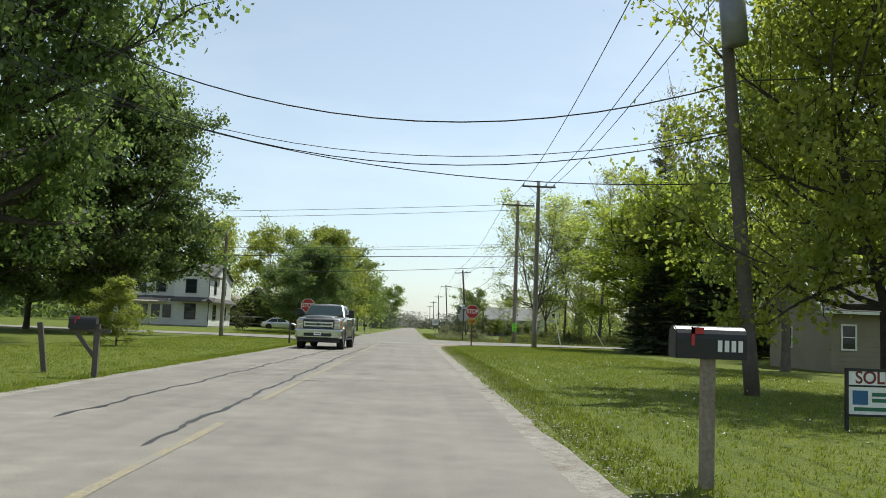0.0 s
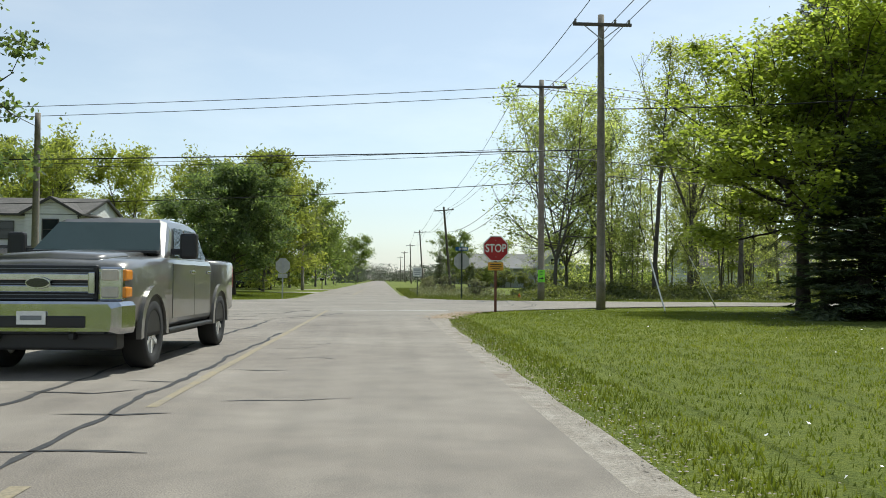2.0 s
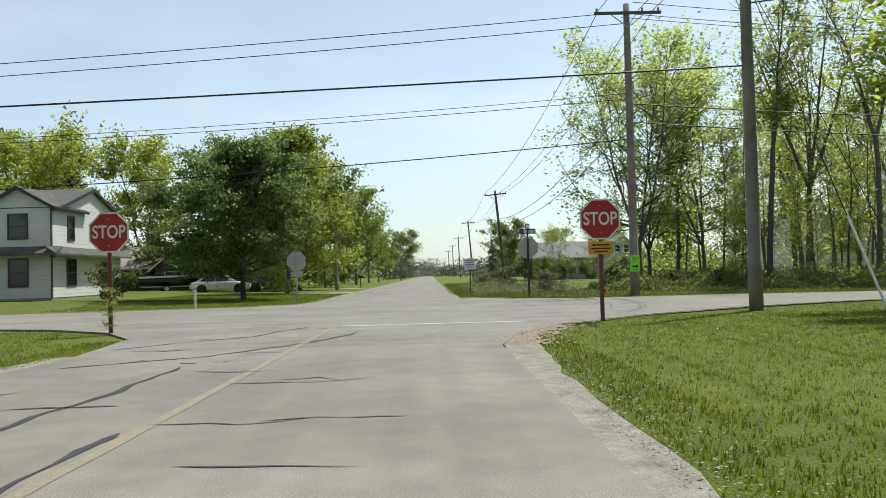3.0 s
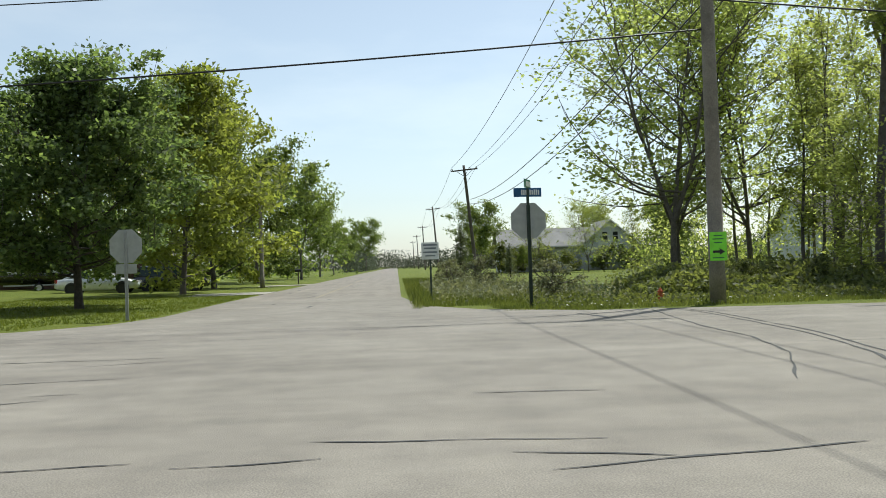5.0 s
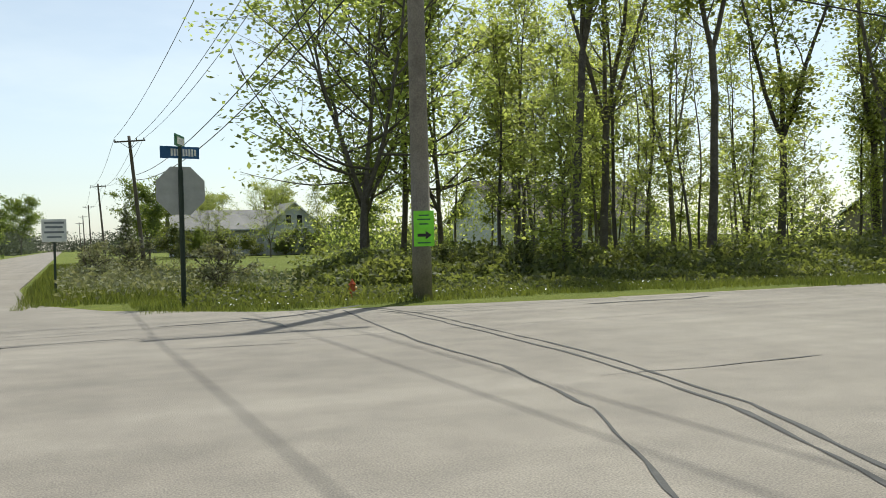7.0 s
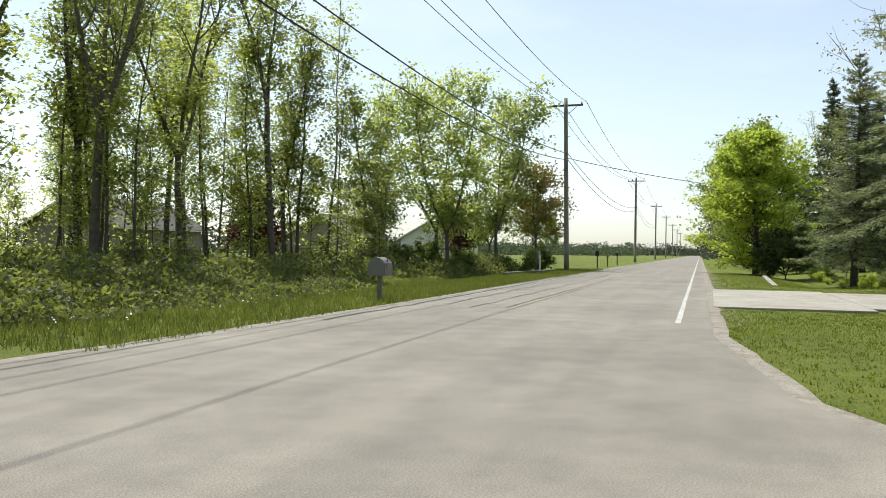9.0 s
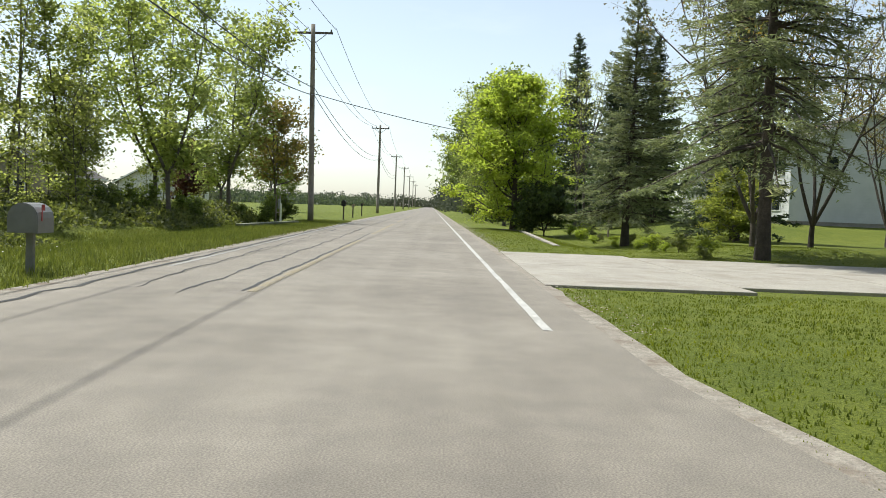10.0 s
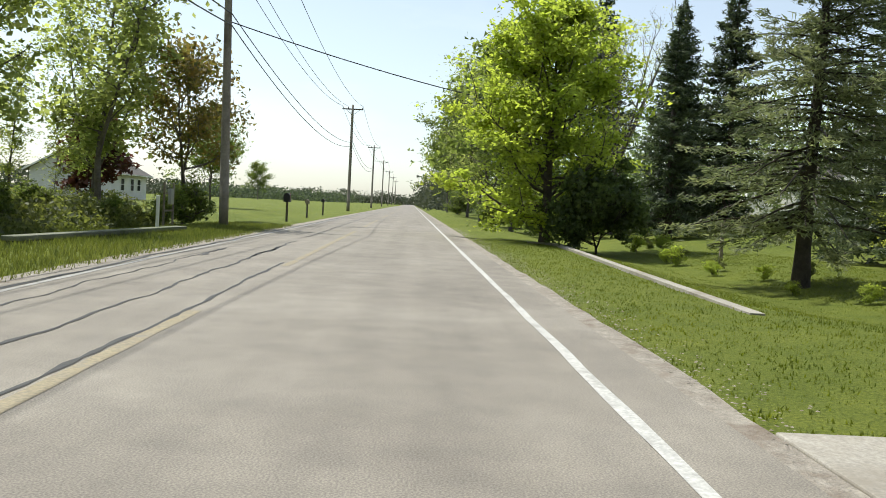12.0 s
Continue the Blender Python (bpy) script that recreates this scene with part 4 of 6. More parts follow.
for q, (x, y, h) in enumerate(EAST):
    utility_pole(x, y, h, 0.16, 2.2, 90, lean=(-1 if q == 0 else 0, 3 if q == 2 else 0), label="weathered wooden utility pole beside the east road")

# three conductors along each line, and the lower cables
for off in (-1.1, 0.5, 1.1):
    wire((6.2 + off, -25, 10.5), (6.35 + off, 18.5, 10.1), 0.8)
    wire((6.35 + off, 18.5, 10.1), (8.7 + off, 63.3, 11.7), 0.5)
    wire((8.7 + off, 63.3, 11.7), (8.95 + off * 1.1, 78.2, 12.4), 0.12)
    wire((8.95 + off * 1.1, 78.2, 12.4), (7.4 + off, 137, 9.9), 1.1)
    wire((7.4 + off, 137, 9.9), (7.5 + off, 208, 10.9), 1.2)
    wire((7.5 + off, 208, 10.9), (7.8 + off, 275, 10.7), 1.2)
    wire((8.95, 78.2 + off, 12.4), (67.0, 77.9 + off, 11.0), 1.3)
    for (x0, y0, h0), (x1, y1, h1) in zip(EAST, EAST[1:]):
        wire((x0, y0 + off, h0 - 0.2), (x1, y1 + off, h1 - 0.2), 1.2)
for z0, z1, sag in ((8.3, 7.6, 1.1), (7.5, 7.2, 1.3)):
    wire((8.95, 78.2, z0), (7.9, 137, z1 - 0.6), sag, 0.022, label="thick black cable along the north road")
    wire((8.95, 78.2, z0), (67.0, 77.9, z1), sag, 0.024, label="thick black cable along the east road")
    for (x0, y0, h0), (x1, y1, h1) in zip(EAST, EAST[1:3]):
        wire((x0, y0, z1), (x1, y1, z1 - 0.4), sag, 0.02, label="thick black cable along the east road")
# lines that cross to the west
for y0, z0, z1, sag, r in ((78.2, 12.3, 8.7, 0.5, 0.018), (78.2, 11.8, 8.1, 0.5, 0.018), (63.3, 6.45, 4.6, 0.3, 0.024), (78.2, 8.5, 7.3, 1.0, 0.014), (78.2, 8.75, 7.4, 1.0, 0.012), (78.2, 6.75, 5.4, 1.15, 0.022)):
    wire((8.8, y0, z0), (-62, y0 - 2, z1), sag, r, label="black overhead line crossing the north road")
for z0, y1, z1, sag, r in ((6.67, 22.5, 13.7, 3.6, 0.016), (5.58, 23.8, 12.1, 3.2, 0.012), (4.45, 26.1, 10.75, 1.8, 0.012), (5.63, 26.2, 11.6, 2.66, 0.009)):
    wire((6.85, 18.5, z0), (-17, y1, z1), sag, r, label="sagging service wire crossing the approach road")
wire((6.85, 18.5, 6.67), (24, 12, 8.6), 0.6, 0.014, label="service wire leading to the garden trees")
wire((8.7, 63.3, 8.1), (30, 36, 6.5), 0.8, 0.022, label="thick service cable to the corner house")
wire((67.0, 77.9, 7.3), (84, 55, 6.0), 0.8, 0.022, label="service cable crossing the east road")
# stays of the corner pole, with their white guards
for (x, y) in ((9.9, 58.8), (14.2, 65.2)):
    wire((8.72, 63.3, 8.8), (x, y, -0.05), 0.0, 0.012, "guy_wire", "steel stay of the corner pole", "stays")
    P = np.array([(x + (8.72 - x) * s, y + (63.3 - y) * s, 8.8 * s) for s in np.linspace(0.01, 0.25, 6)])
    tagged(new("guy_guard", raw_mesh("guy_guard", *tubes([(P, np.full(6, 0.03))], 8), M_WHITE, True)), "white plastic guard on a pole stay", "guard", "stays")
# ---- signs and small things at the roadside ----


def lettering(name, text, size, parent, m, material, label=""):
    """Words in the built-in font as a thin solid."""
    cu = bpy.data.curves.new(name, "FONT")
    cu.body, cu.size, cu.align_x, cu.align_y, cu.extrude, cu.offset = text, size, "CENTER", "CENTER", 0.001, size * 0.018
    tmp = bpy.data.objects.new(name, cu)
    me = bpy.data.meshes.new_from_object(tmp)
    bpy.data.objects.remove(tmp)
    me.materials.append(material)
    ob = new(name, me)
    ob.parent = parent
    ob.matrix_basis = m
    if label:
        ob["label"] = label
    return ob


def octagon(bm, r, y0, y1, z):
    a = [math.pi / 8 + q * math.pi / 4 for q in range(8)]
    prism(bm, [(r * math.cos(t), z + r * math.sin(t)) for t in a], y0, y1, "y")


def stop_sign(x, y, rz=0.0, zc=2.32, post=M_STEEL_RUST, plate=False, label="", tilt=0.0):
    """Octagon of 0.91 m on a channel post; local -y is the printed face."""
    e = thing("stop_sign", x, y, -0.05, rz, label, "stop sign", "stop signs")
    bm = bmesh.new()
    for d in ((-0.03, 0.03, 0.012, 0.02, 0, zc + 0.4), (-0.045, -0.028, 0.012, 0.045, 0, zc + 0.4), (0.028, 0.045, 0.012, 0.045, 0, zc + 0.4)):
        box(bm, *d)
    part("post", bm, post, e, "steel channel post")
    bm = bmesh.new()
    octagon(bm, 0.495, -0.004, 0.008, zc)
    face = part("sign_panel", bm, M_SIGNBACK, e, "bare aluminium sign back")
    bm = bmesh.new()
    octagon(bm, 0.492, -0.007, -0.0045, zc)
    octagon(bm, 0.455, -0.009, -0.0072, zc)
    for f in bm.faces:
        if max(v.co.y for v in f.verts) < -0.0071:
            f.material_index = 1
    part("sign_face", bm, [M_WHITE, M_RED], face, "red reflective face with white border")
    lettering("stop_lettering", "STOP", 0.4, face, pose(0, -0.0105, zc, 90, 0, 0) @ Matrix.Diagonal((0.8, 1.02, 1, 1)), M_WHITE, "white capital letters")
    for dz in (-0.3, 0.3):
        bm = bmesh.new()
        cyl(bm, 0.014, 0.014, 0, 0.012, 8, pose(0, -0.008, zc + dz, 90, 0, 0))
        part("bolt", bm, M_STEEL, e)
    if plate:
        bm = boxes((-0.28, 0.28, -0.004, 0.008, zc - 0.79, zc - 0.5), bevel=0.01)
        p = part("warning_plate", bm, M_AMBER, e, "amber supplementary plate")
        for dz, w_ in ((-0.58, 0.4), (-0.66, 0.44), (-0.73, 0.3)):
            part("print_bar", boxes((-w_ / 2, w_ / 2, -0.007, -0.004, zc + dz - 0.015, zc + dz + 0.015)), M_BLACK, p)
    return e


stop_sign(3.99, 59.9, 2, plate=True, label="red octagonal stop sign with amber plate on a rusty post")
stop_sign(-7.1, 60.2, -3, label="red octagonal stop sign on a rusty post")
tree("sapling", -7.0, 60.1, 0.17, wide=0.2, label="leafy sprout at the foot of a sign post")
far_left = stop_sign(-5.85, 79.9, 178, 2.05, M_STEEL, label="stop sign seen from its bare metal back")
part("back_plate", boxes((-0.3, 0.3, -0.006, 0.008, 1.3, 1.56), bevel=0.008), M_SIGNBACK, far_left, "bare metal plate under the sign")
far_left.scale = (0.9, 0.9, 0.94)
far_right = stop_sign(4.5, 79.4, 186, 2.25, M_POST_GREEN, label="stop sign back with street name blades above")
for (w_, z, rz, m_) in ((0.76, 2.98, 6, M_BLUE), (0.7, 3.2, 62, M_GREENSIGN)):
    bm = bmesh.new()
    box(bm, -w_ / 2, w_ / 2, -0.004, 0.004, z - 0.115, z + 0.115, 0.004, pose(0, 0, 0, 0, 0, rz))
    blade = part("name_blade", bm, m_, far_right, "street name blade with white print")
    for s in (-1, 1):
        for q in range(9):
            bm = bmesh.new()
            x0 = -w_ * 0.42 + q * w_ * 0.075
            hh = 0.07 if q % 3 else 0.062
            box(bm, x0, x0 + w_ * 0.05, s * 0.0065 - 0.0015, s * 0.0065 + 0.0015, z - hh, z + hh, 0, pose(0, 0, 0, 0, 0, rz))
            part("print_bar", bm, M_WHITE, blade)
part("blade_cap", boxes((-0.03, 0.03, -0.03, 0.03, 2.6, 3.1)), M_POST_GREEN, far_right)

notice = thing("road_notice", 2.2, 86.2, -0.05, 0, "white road notice board on a green post", "road sign")
part("post", boxes((-0.03, 0.03, 0.006, 0.03, 0, 1.95)), M_POST_GREEN, notice)
board = part("board", boxes((-0.29, 0.29, -0.006, 0.006, 1.38, 1.95), bevel=0.005), M_WHITE, notice, "white board with dark print")
for q, (z, w_, t) in enumerate(((1.86, 0.46, 0.05), (1.75, 0.4, 0.05), (1.62, 0.46, 0.05), (1.5, 0.34, 0.04))):
    part("print_bar", boxes((-w_ / 2, w_ / 2, -0.01, -0.006, z - t / 2, z + t / 2)), M_GREYTXT, board)

card = thing("yard_sale_card", 8.95, 78.0, 0, 0, "fluorescent green card with black arrow tied to the pole", "poster")
bm = boxes((-0.2, 0.2, -0.012, 0.0, 1.02, 1.72), bevel=0.003)
sheet = part("sheet", bm, M_NEON, card)
bm = bmesh.new()
prism(bm, [(-0.13, 1.21), (0.03, 1.21), (0.03, 1.16), (0.15, 1.24), (0.03, 1.32), (0.03, 1.27), (-0.13, 1.27)], -0.017, -0.0125, "y")
part("arrow", bm, M_BLACK, sheet, "black arrow pointing along the road")
for z, w_ in ((1.63, 0.2), (1.55, 0.26), (1.46, 0.18), (1.09, 0.26)):
    part("print_bar", boxes((-w_ / 2, w_ / 2, -0.017, -0.0125, z - 0.012, z + 0.012)), M_GREENSIGN, sheet)
card.matrix_basis = pose(8.93, 78.0, 0, 0, 0, -18)

hyd = thing("fire_hydrant", 7.9, 79.5, -0.05, 0, "small red and yellow fire hydrant in long grass", "fire hydrant")
bm = bmesh.new()
for r0, r1, z0, z1 in ((0.15, 0.15, 0, 0.05), (0.1, 0.09, 0.05, 0.48), (0.13, 0.13, 0.48, 0.52), (0.1, 0.05, 0.52, 0.62), (0.025, 0.025, 0.62, 0.67)):
    cyl(bm, r0, r1, z0, z1, 14)
part("barrel", bm, M_HYDRANT, hyd, smooth=False)
for rz in (0, 90, 180):
    bm = bmesh.new()
    cyl(bm, 0.055, 0.055, 0.05, 0.16, 10, pose(0, 0, 0.37, 0, 0, rz) @ pose(0, 0, 0, 0, 90, 0))
    part("nozzle", bm, M_AMBER, hyd, "yellow hose nozzle cap")


hyd.scale = (0.62, 0.62, 0.62)


def mailbox(x, y, rz, label, body=M_BLACK, post=M_TIMBER, w=0.18, h=0.23, length=0.5, z=1.0, brace=False, group="roadside mailboxes", arm=0.0):
    """Domed box on a post; the door looks along local -y."""
    e = thing("mailbox", x, y, -0.06, rz, label, "mailbox", group)
    part("post", boxes((-0.05, 0.05, -0.05 + arm, 0.05 + arm, 0, z - (0.0 if arm == 0 else -0.1)), bevel=0.008), post, e)
    if brace:
        bm = bmesh.new()
        box(bm, -0.035, 0.035, -0.035, 0.035, 0, 0.6, 0.005, pose(0, arm, z - 0.55, 38, 0, 0))
        part("brace", bm, post, e)
    if arm:
        part("arm", boxes((-0.045, 0.045, -length * 0.5, arm + 0.25, z - 0.06, z)), post, e)
    bm = bmesh.new()
    prof = [(-w / 2, z), (w / 2, z)] + [(w / 2 * math.cos(t), z + h - w / 2 + w / 2 * math.sin(t)) for t in np.linspace(0, math.pi, 9)]
    prism(bm, prof, -length / 2, length / 2, "y")
    bx = part("box", bm, body, e)
    bm = bmesh.new()
    prism(bm, [(u * 0.94, z + (v - z) * 0.96 + 0.004) for u, v in prof], -length / 2 - 0.012, -length / 2 - 0.001, "y")
    part("door", bm, body, bx, "hinged front door")
    bm = boxes((w / 2 + 0.002, w / 2 + 0.008, -length * 0.3, -length * 0.25, z + h * 0.4, z + h * 0.95), (w / 2 + 0.002, w / 2 + 0.008, -length * 0.3, -length * 0.12, z + h * 0.75, z + h * 0.95))
    part("flag", bm, M_RED, bx, "red signal flag")
    return e


mb = mailbox(2.38, 7.1, -90, "black mailbox with white number bars on a timber post", length=0.56, w=0.2, h=0.26, z=1.03)
for q in range(4):
    part("number_bar", boxes((0.102, 0.107, 0.045 + q * 0.055, 0.08 + q * 0.055, 1.09, 1.18)), M_WHITE, mb)
mailbox(-6.15, 16.9, -85, "black mailbox on a braced dark timber arm post", post=M_POLE_DK, brace=True, arm=0.25, z=0.92, length=0.48, w=0.22, h=0.24)
sp = thing("marker_post", -7.3, 18.1, -0.1, 0, "leaning dark timber post on the lawn edge", "post")
bm = boxes((-0.05, 0.05, -0.05, 0.05, 0, 1.05), bevel=0.01)
part("stake", bm, M_POLE_DK, sp)
sp.matrix_basis = pose(-7.3, 18.1, -0.1, 0, -8, 12)
mailbox(28.2, 76.25, -88, "large grey plastic mailbox on a stout grey post", M_GREYBOX, M_GREYBOX, 0.42, 0.42, 0.55, 0.6)
for x, y, m_, z in ((76.3, 77.0, M_BLACK, 0.95), (87, 77.4, M_TIMBER, 0.85), (97.5, 77.6, M_BLACK, 0.95)):
    mailbox(x, y, -88, "dark roadside mailbox on a post by the field", m_, M_POLE_DK, 0.3 if x < 80 else 0.22, 0.42 if x < 80 else 0.25, 0.55, z)
mailbox(-6.8, 128, 90, "dark roadside mailbox on a post before the street trees", M_BLACK, M_POLE_DK)

for x, y, h, m_, lab in ((-6.6, 48.3, 1.15, M_POLE_DK, "slim dark post at the lawn edge"), (61.2, 78.6, 1.0, M_WHITE, "white plastic marker post at the field drive"), (-9.8, 77.6, 0.75, M_WHITE, "white marker post on the lawn corner"),
                         (60.0, 62.0, 1.2, M_TIMBER, "weathered timber post on the lawn")):
    p = thing("marker_post", x, y, -0.06, 0, lab, "post")
    part("stake", boxes((-0.045, 0.045, -0.045, 0.045, 0, h), bevel=0.01), m_, p)
    part("cap", boxes((-0.052, 0.052, -0.052, 0.052, h, h + 0.03), bevel=0.008), m_, p)

sold = thing("realty_sign", 6.36, 12.0, -0.05, 4, "white sold board with black frame on the lawn", "realty sign")
part("frame", boxes((-0.46, -0.42, -0.02, 0.02, 0, 0.85), (0.42, 0.46, -0.02, 0.02, 0, 0.85), (-0.46, 0.46, -0.02, 0.02, 0.81, 0.85), (-0.46, 0.46, -0.02, 0.02, 0.2, 0.23)), M_BLACK, sold)
pn = part("panel", boxes((-0.42, 0.42, -0.008, 0.008, 0.23, 0.81)), M_WHITE, sold)
lettering("sold_lettering", "SOLD", 0.24, pn, pose(-0.02, -0.0105, 0.72, 90, 0, 0), M_SOLDRED, "dark red capital letters")
part("rider_line", boxes((-0.42, 0.42, -0.013, -0.008, 0.6, 0.625)), M_BLACK, pn)
part("logo_block", boxes((-0.36, -0.14, -0.012, -0.008, 0.36, 0.55)), M_BLUE, pn, "blue logo square")
for z, x0, x1 in ((0.5, -0.08, 0.34), (0.42, -0.08, 0.3), (0.3, -0.34, 0.34)):
    part("print_bar", boxes((x0, x1, -0.012, -0.008, z - 0.025, z + 0.025)), M_GREENSIGN, pn)

ped = thing("utility_pedestal", 65.9, 79.6, -0.1, 0, "weathered grey utility meter rack beside the pole", "utility box")
part("rack", boxes((-0.6, -0.54, -0.03, 0.03, 0, 1.5), (0.54, 0.6, -0.03, 0.03, 0, 1.5), (-0.6, 0.6, -0.02, 0.02, 1.1, 1.16), (-0.6, 0.6, -0.02, 0.02, 0.5, 0.56)), M_TIMBER, ped)
part("meter_box", boxes((-0.2, 0.15, -0.14, -0.02, 0.75, 1.3), bevel=0.01), M_STEEL, ped)

# culvert heads, driveways
hw = thing("culvert_head", 0, 0, 0, 0, "pale concrete culvert wall along the ditch", "culvert wall", kind="")
bm = bmesh.new()
prism(bm, [(45.5, 66.6), (65.8, 65.95), (66.2, 66.9), (66.45, 66.85), (66.05, 65.72), (45.5, 66.4)], -0.4, -0.02, "z")
part("wall", bm, M_CONCRETE, hw)
head = thing("culvert_head", 56.2, 78.9, 0, -5, "low concrete culvert headwall across the ditch", "culvert wall")
part("coping", boxes((-4.7, 4.5, -0.95, -0.62, 0.02, 0.12), bevel=0.02), M_SLABTOP, head, "grey-green weathered coping")
# front face darker than the coping, its shade given by colour
part("wall", boxes((-4.6, 4.4, -0.9, -0.67, -0.55, 0.02)), M_WALL_SHADED, head, "concrete face coloured dark for its shade")
drive = thing("driveway", 0, 0, 0, 0, "pale concrete driveway with joints", "driveway", kind="structure")
for q in range(9):
    for p in range(2):
        y1 = 68.85 - q * 3.3
        part("slab", boxes((30.0 + p * 4.2 - (0.8 * max(0, 1 - q) if p == 0 else 0), 34.17 + p * 4.2 + (0.8 * max(0, 1 - q) if p else 0), y1 - 3.27, y1, -0.12, 0.006 + 0.002 * ((q + p) % 3)), bevel=0.012), M_CONCRETE, drive)
d2 = thing("driveway", 0, 0, 0, 0, "pale concrete driveway before the brick house", "driveway", kind="structure")
part("slab", boxes((-24, -5.4, 100, 104.5, -0.12, 0.0)), M_CONCRETE, d2)
part("slab", boxes((-24, -5.3, 121, 124, -0.12, 0.0)), M_CONCRETE, d2)
# ---- houses ----


def window(parent, cx, z0, w, h, face, at, frame_m=M_TRIM, mull=True, depth=0.05):
    """A window proud of a wall. face: 's' (looks to -y), 'e' (to +x), 'w' (to -x), 'n'."""
    sgn = {"s": (0, -1), "n": (0, 1), "e": (1, 0), "w": (-1, 0)}[face]

    def slab(bm, u0, u1, v0, v1, d0, d1):
        if sgn[1]:
            a, b = at + sgn[1] * d0, at + sgn[1] * d1
            box(bm, u0, u1, min(a, b), max(a, b), v0, v1)
        else:
            a, b = at + sgn[0] * d0, at + sgn[0] * d1
            box(bm, min(a, b), max(a, b), u0, u1, v0, v1)
    t = 0.07
    bm = bmesh.new()
    for u0, u1, v0, v1 in ((cx - w / 2 - t, cx - w / 2, z0 - t, z0 + h + t), (cx + w / 2, cx + w / 2 + t, z0 - t, z0 + h + t), (cx - w / 2, cx + w / 2, z0 + h, z0 + h + t), (cx - w / 2, cx + w / 2, z0 - t, z0)):
        slab(bm, u0, u1, v0, v1, 0.002, depth)
    if mull:
        slab(bm, cx - w / 2, cx + w / 2, z0 + h / 2 - 0.02, z0 + h / 2 + 0.02, 0.02, depth - 0.01)
    win = part("window", bm, frame_m, parent)
    bm = bmesh.new()
    slab(bm, cx - w / 2, cx + w / 2, z0, z0 + h, 0.002, 0.018)
    part("pane", bm, M_GLASS, win, "dark window pane")
    return win


def clad(parent, x0, x1, y0, y1, z0, z1, material, name="wall"):
    """Walls of a block, clad in lapped boards."""
    bm = bmesh.new()
    box(bm, x0, x1, y0, y1, z0, z1)
    return part(name, bm, material, parent)


def gable(parent, x0, x1, y0, y1, z, ridge, material, wall_m, along="x", over=0.45, name="roof", trim=M_TRIM):
    """Pitched roof of two thick slopes with gable ends; the ridge runs along x or y."""
    if along == "x":
        c, hw, a0, a1 = (y0 + y1) / 2, (y1 - y0) / 2, x0, x1
    else:
        c, hw, a0, a1 = (x0 + x1) / 2, (x1 - x0) / 2, y0, y1
    k = (ridge - z) / hw
    lo, t = z - k * over, 0.16
    ax = "x" if along == "x" else "y"
    for s in (-1, 1):
        bm = bmesh.new()
        prism(bm, [(c + s * (hw + over), lo), (c + s * (hw + over), lo + t), (c, ridge + t), (c, ridge)], a0 - over, a1 + over, ax)
        rf = part(name, bm, material, parent)
        for e0 in (a0 - over - 0.03, a1 + over):
            bm = bmesh.new()
            prism(bm, [(c + s * (hw + over), lo - 0.03), (c + s * (hw + over), lo + t - 0.02), (c, ridge + t - 0.02), (c, ridge - 0.03)], e0, e0 + 0.03, ax)
            part("bargeboard", bm, trim, rf)
        bm = bmesh.new()
        u = sorted((c + s * (hw + over), c + s * (hw + over + 0.1)))
        prism(bm, [(u[0], lo + 0.02), (u[1], lo + 0.02), (u[1], lo + 0.13), (u[0], lo + 0.13)], a0 - over, a1 + over, ax)
        part("gutter", bm, trim, rf)
    for e0 in (a0, a1 - 0.12):
        bm = bmesh.new()
        prism(bm, [(c - hw, z), (c + hw, z), (c, ridge - 0.01)], e0, e0 + 0.12, ax)
        part("gable_wall", bm, wall_m, parent)
    return rf


# two-storey white farmhouse beyond the crossing
HX, HY, HZ = -20.0, 87.5, 0.12
fh = thing("house", 0, 0, 0, 0, "two-storey white sided house with dark windows", "house")
clad(fh, HX - 10.2, HX, HY + 0.9, HY + 10.5, HZ + 0.3, HZ + 5.1, M_SIDING)
clad(fh, HX - 3.4, HX, HY, HY + 0.9, HZ + 0.3, HZ + 5.1, M_SIDING, "bay_wall")
part("foundation", boxes((HX - 10.2, HX - 0.02, HY + 0.02, HY + 10.4, HZ - 0.4, HZ + 0.3)), M_CONCRETE, fh)
gable(fh, HX - 10.2, HX, HY + 0.9, HY + 10.5, HZ + 5.1, HZ + 6.5, M_ROOF, M_SIDING, "x", 0.2, trim=M_TRIM_DK)
gable(fh, HX - 3.5, HX - 0.0, HY, HY + 4.5, HZ + 5.15, HZ + 6.15, M_ROOF, M_SIDING, "y", 0.2, "bay_roof", M_TRIM_DK)
bm = bmesh.new()
prism(bm, [(HY - 0.9, HZ + 2.55), (HY - 0.9, HZ + 2.65), (HY + 0.0, HZ + 3.05), (HY + 0.0, HZ + 2.9)], HX - 3.5, HX + 0.6, "x")
prism(bm, [(HX + 0.03, HZ + 2.9), (HX + 0.03, HZ + 3.05), (HX + 0.6, HZ + 2.65), (HX + 0.6, HZ + 2.55)], HY - 0.88, HY + 11, "y")
part("pent_roof", bm, M_ROOF, fh, "narrow shingled roof between the storeys")
for cx, z0, w_, h_ in ((HX - 1.75, 3.5, 0.95, 1.25), (HX - 1.75, 0.95, 0.95, 1.4)):
    window(fh, cx, HZ + z0, w_, h_, "s", HY, M_TRIM_DK)
for cy, z0, w_, h_ in ((HY + 2.6, 3.5, 0.8, 1.25), (HY + 7.2, 3.5, 0.8, 1.25), (HY + 2.6, 0.95, 1.2, 1.4), (HY + 7.6, 0.95, 0.8, 1.25)):
    window(fh, cy, HZ + z0, w_, h_, "e", HX, M_TRIM_DK)
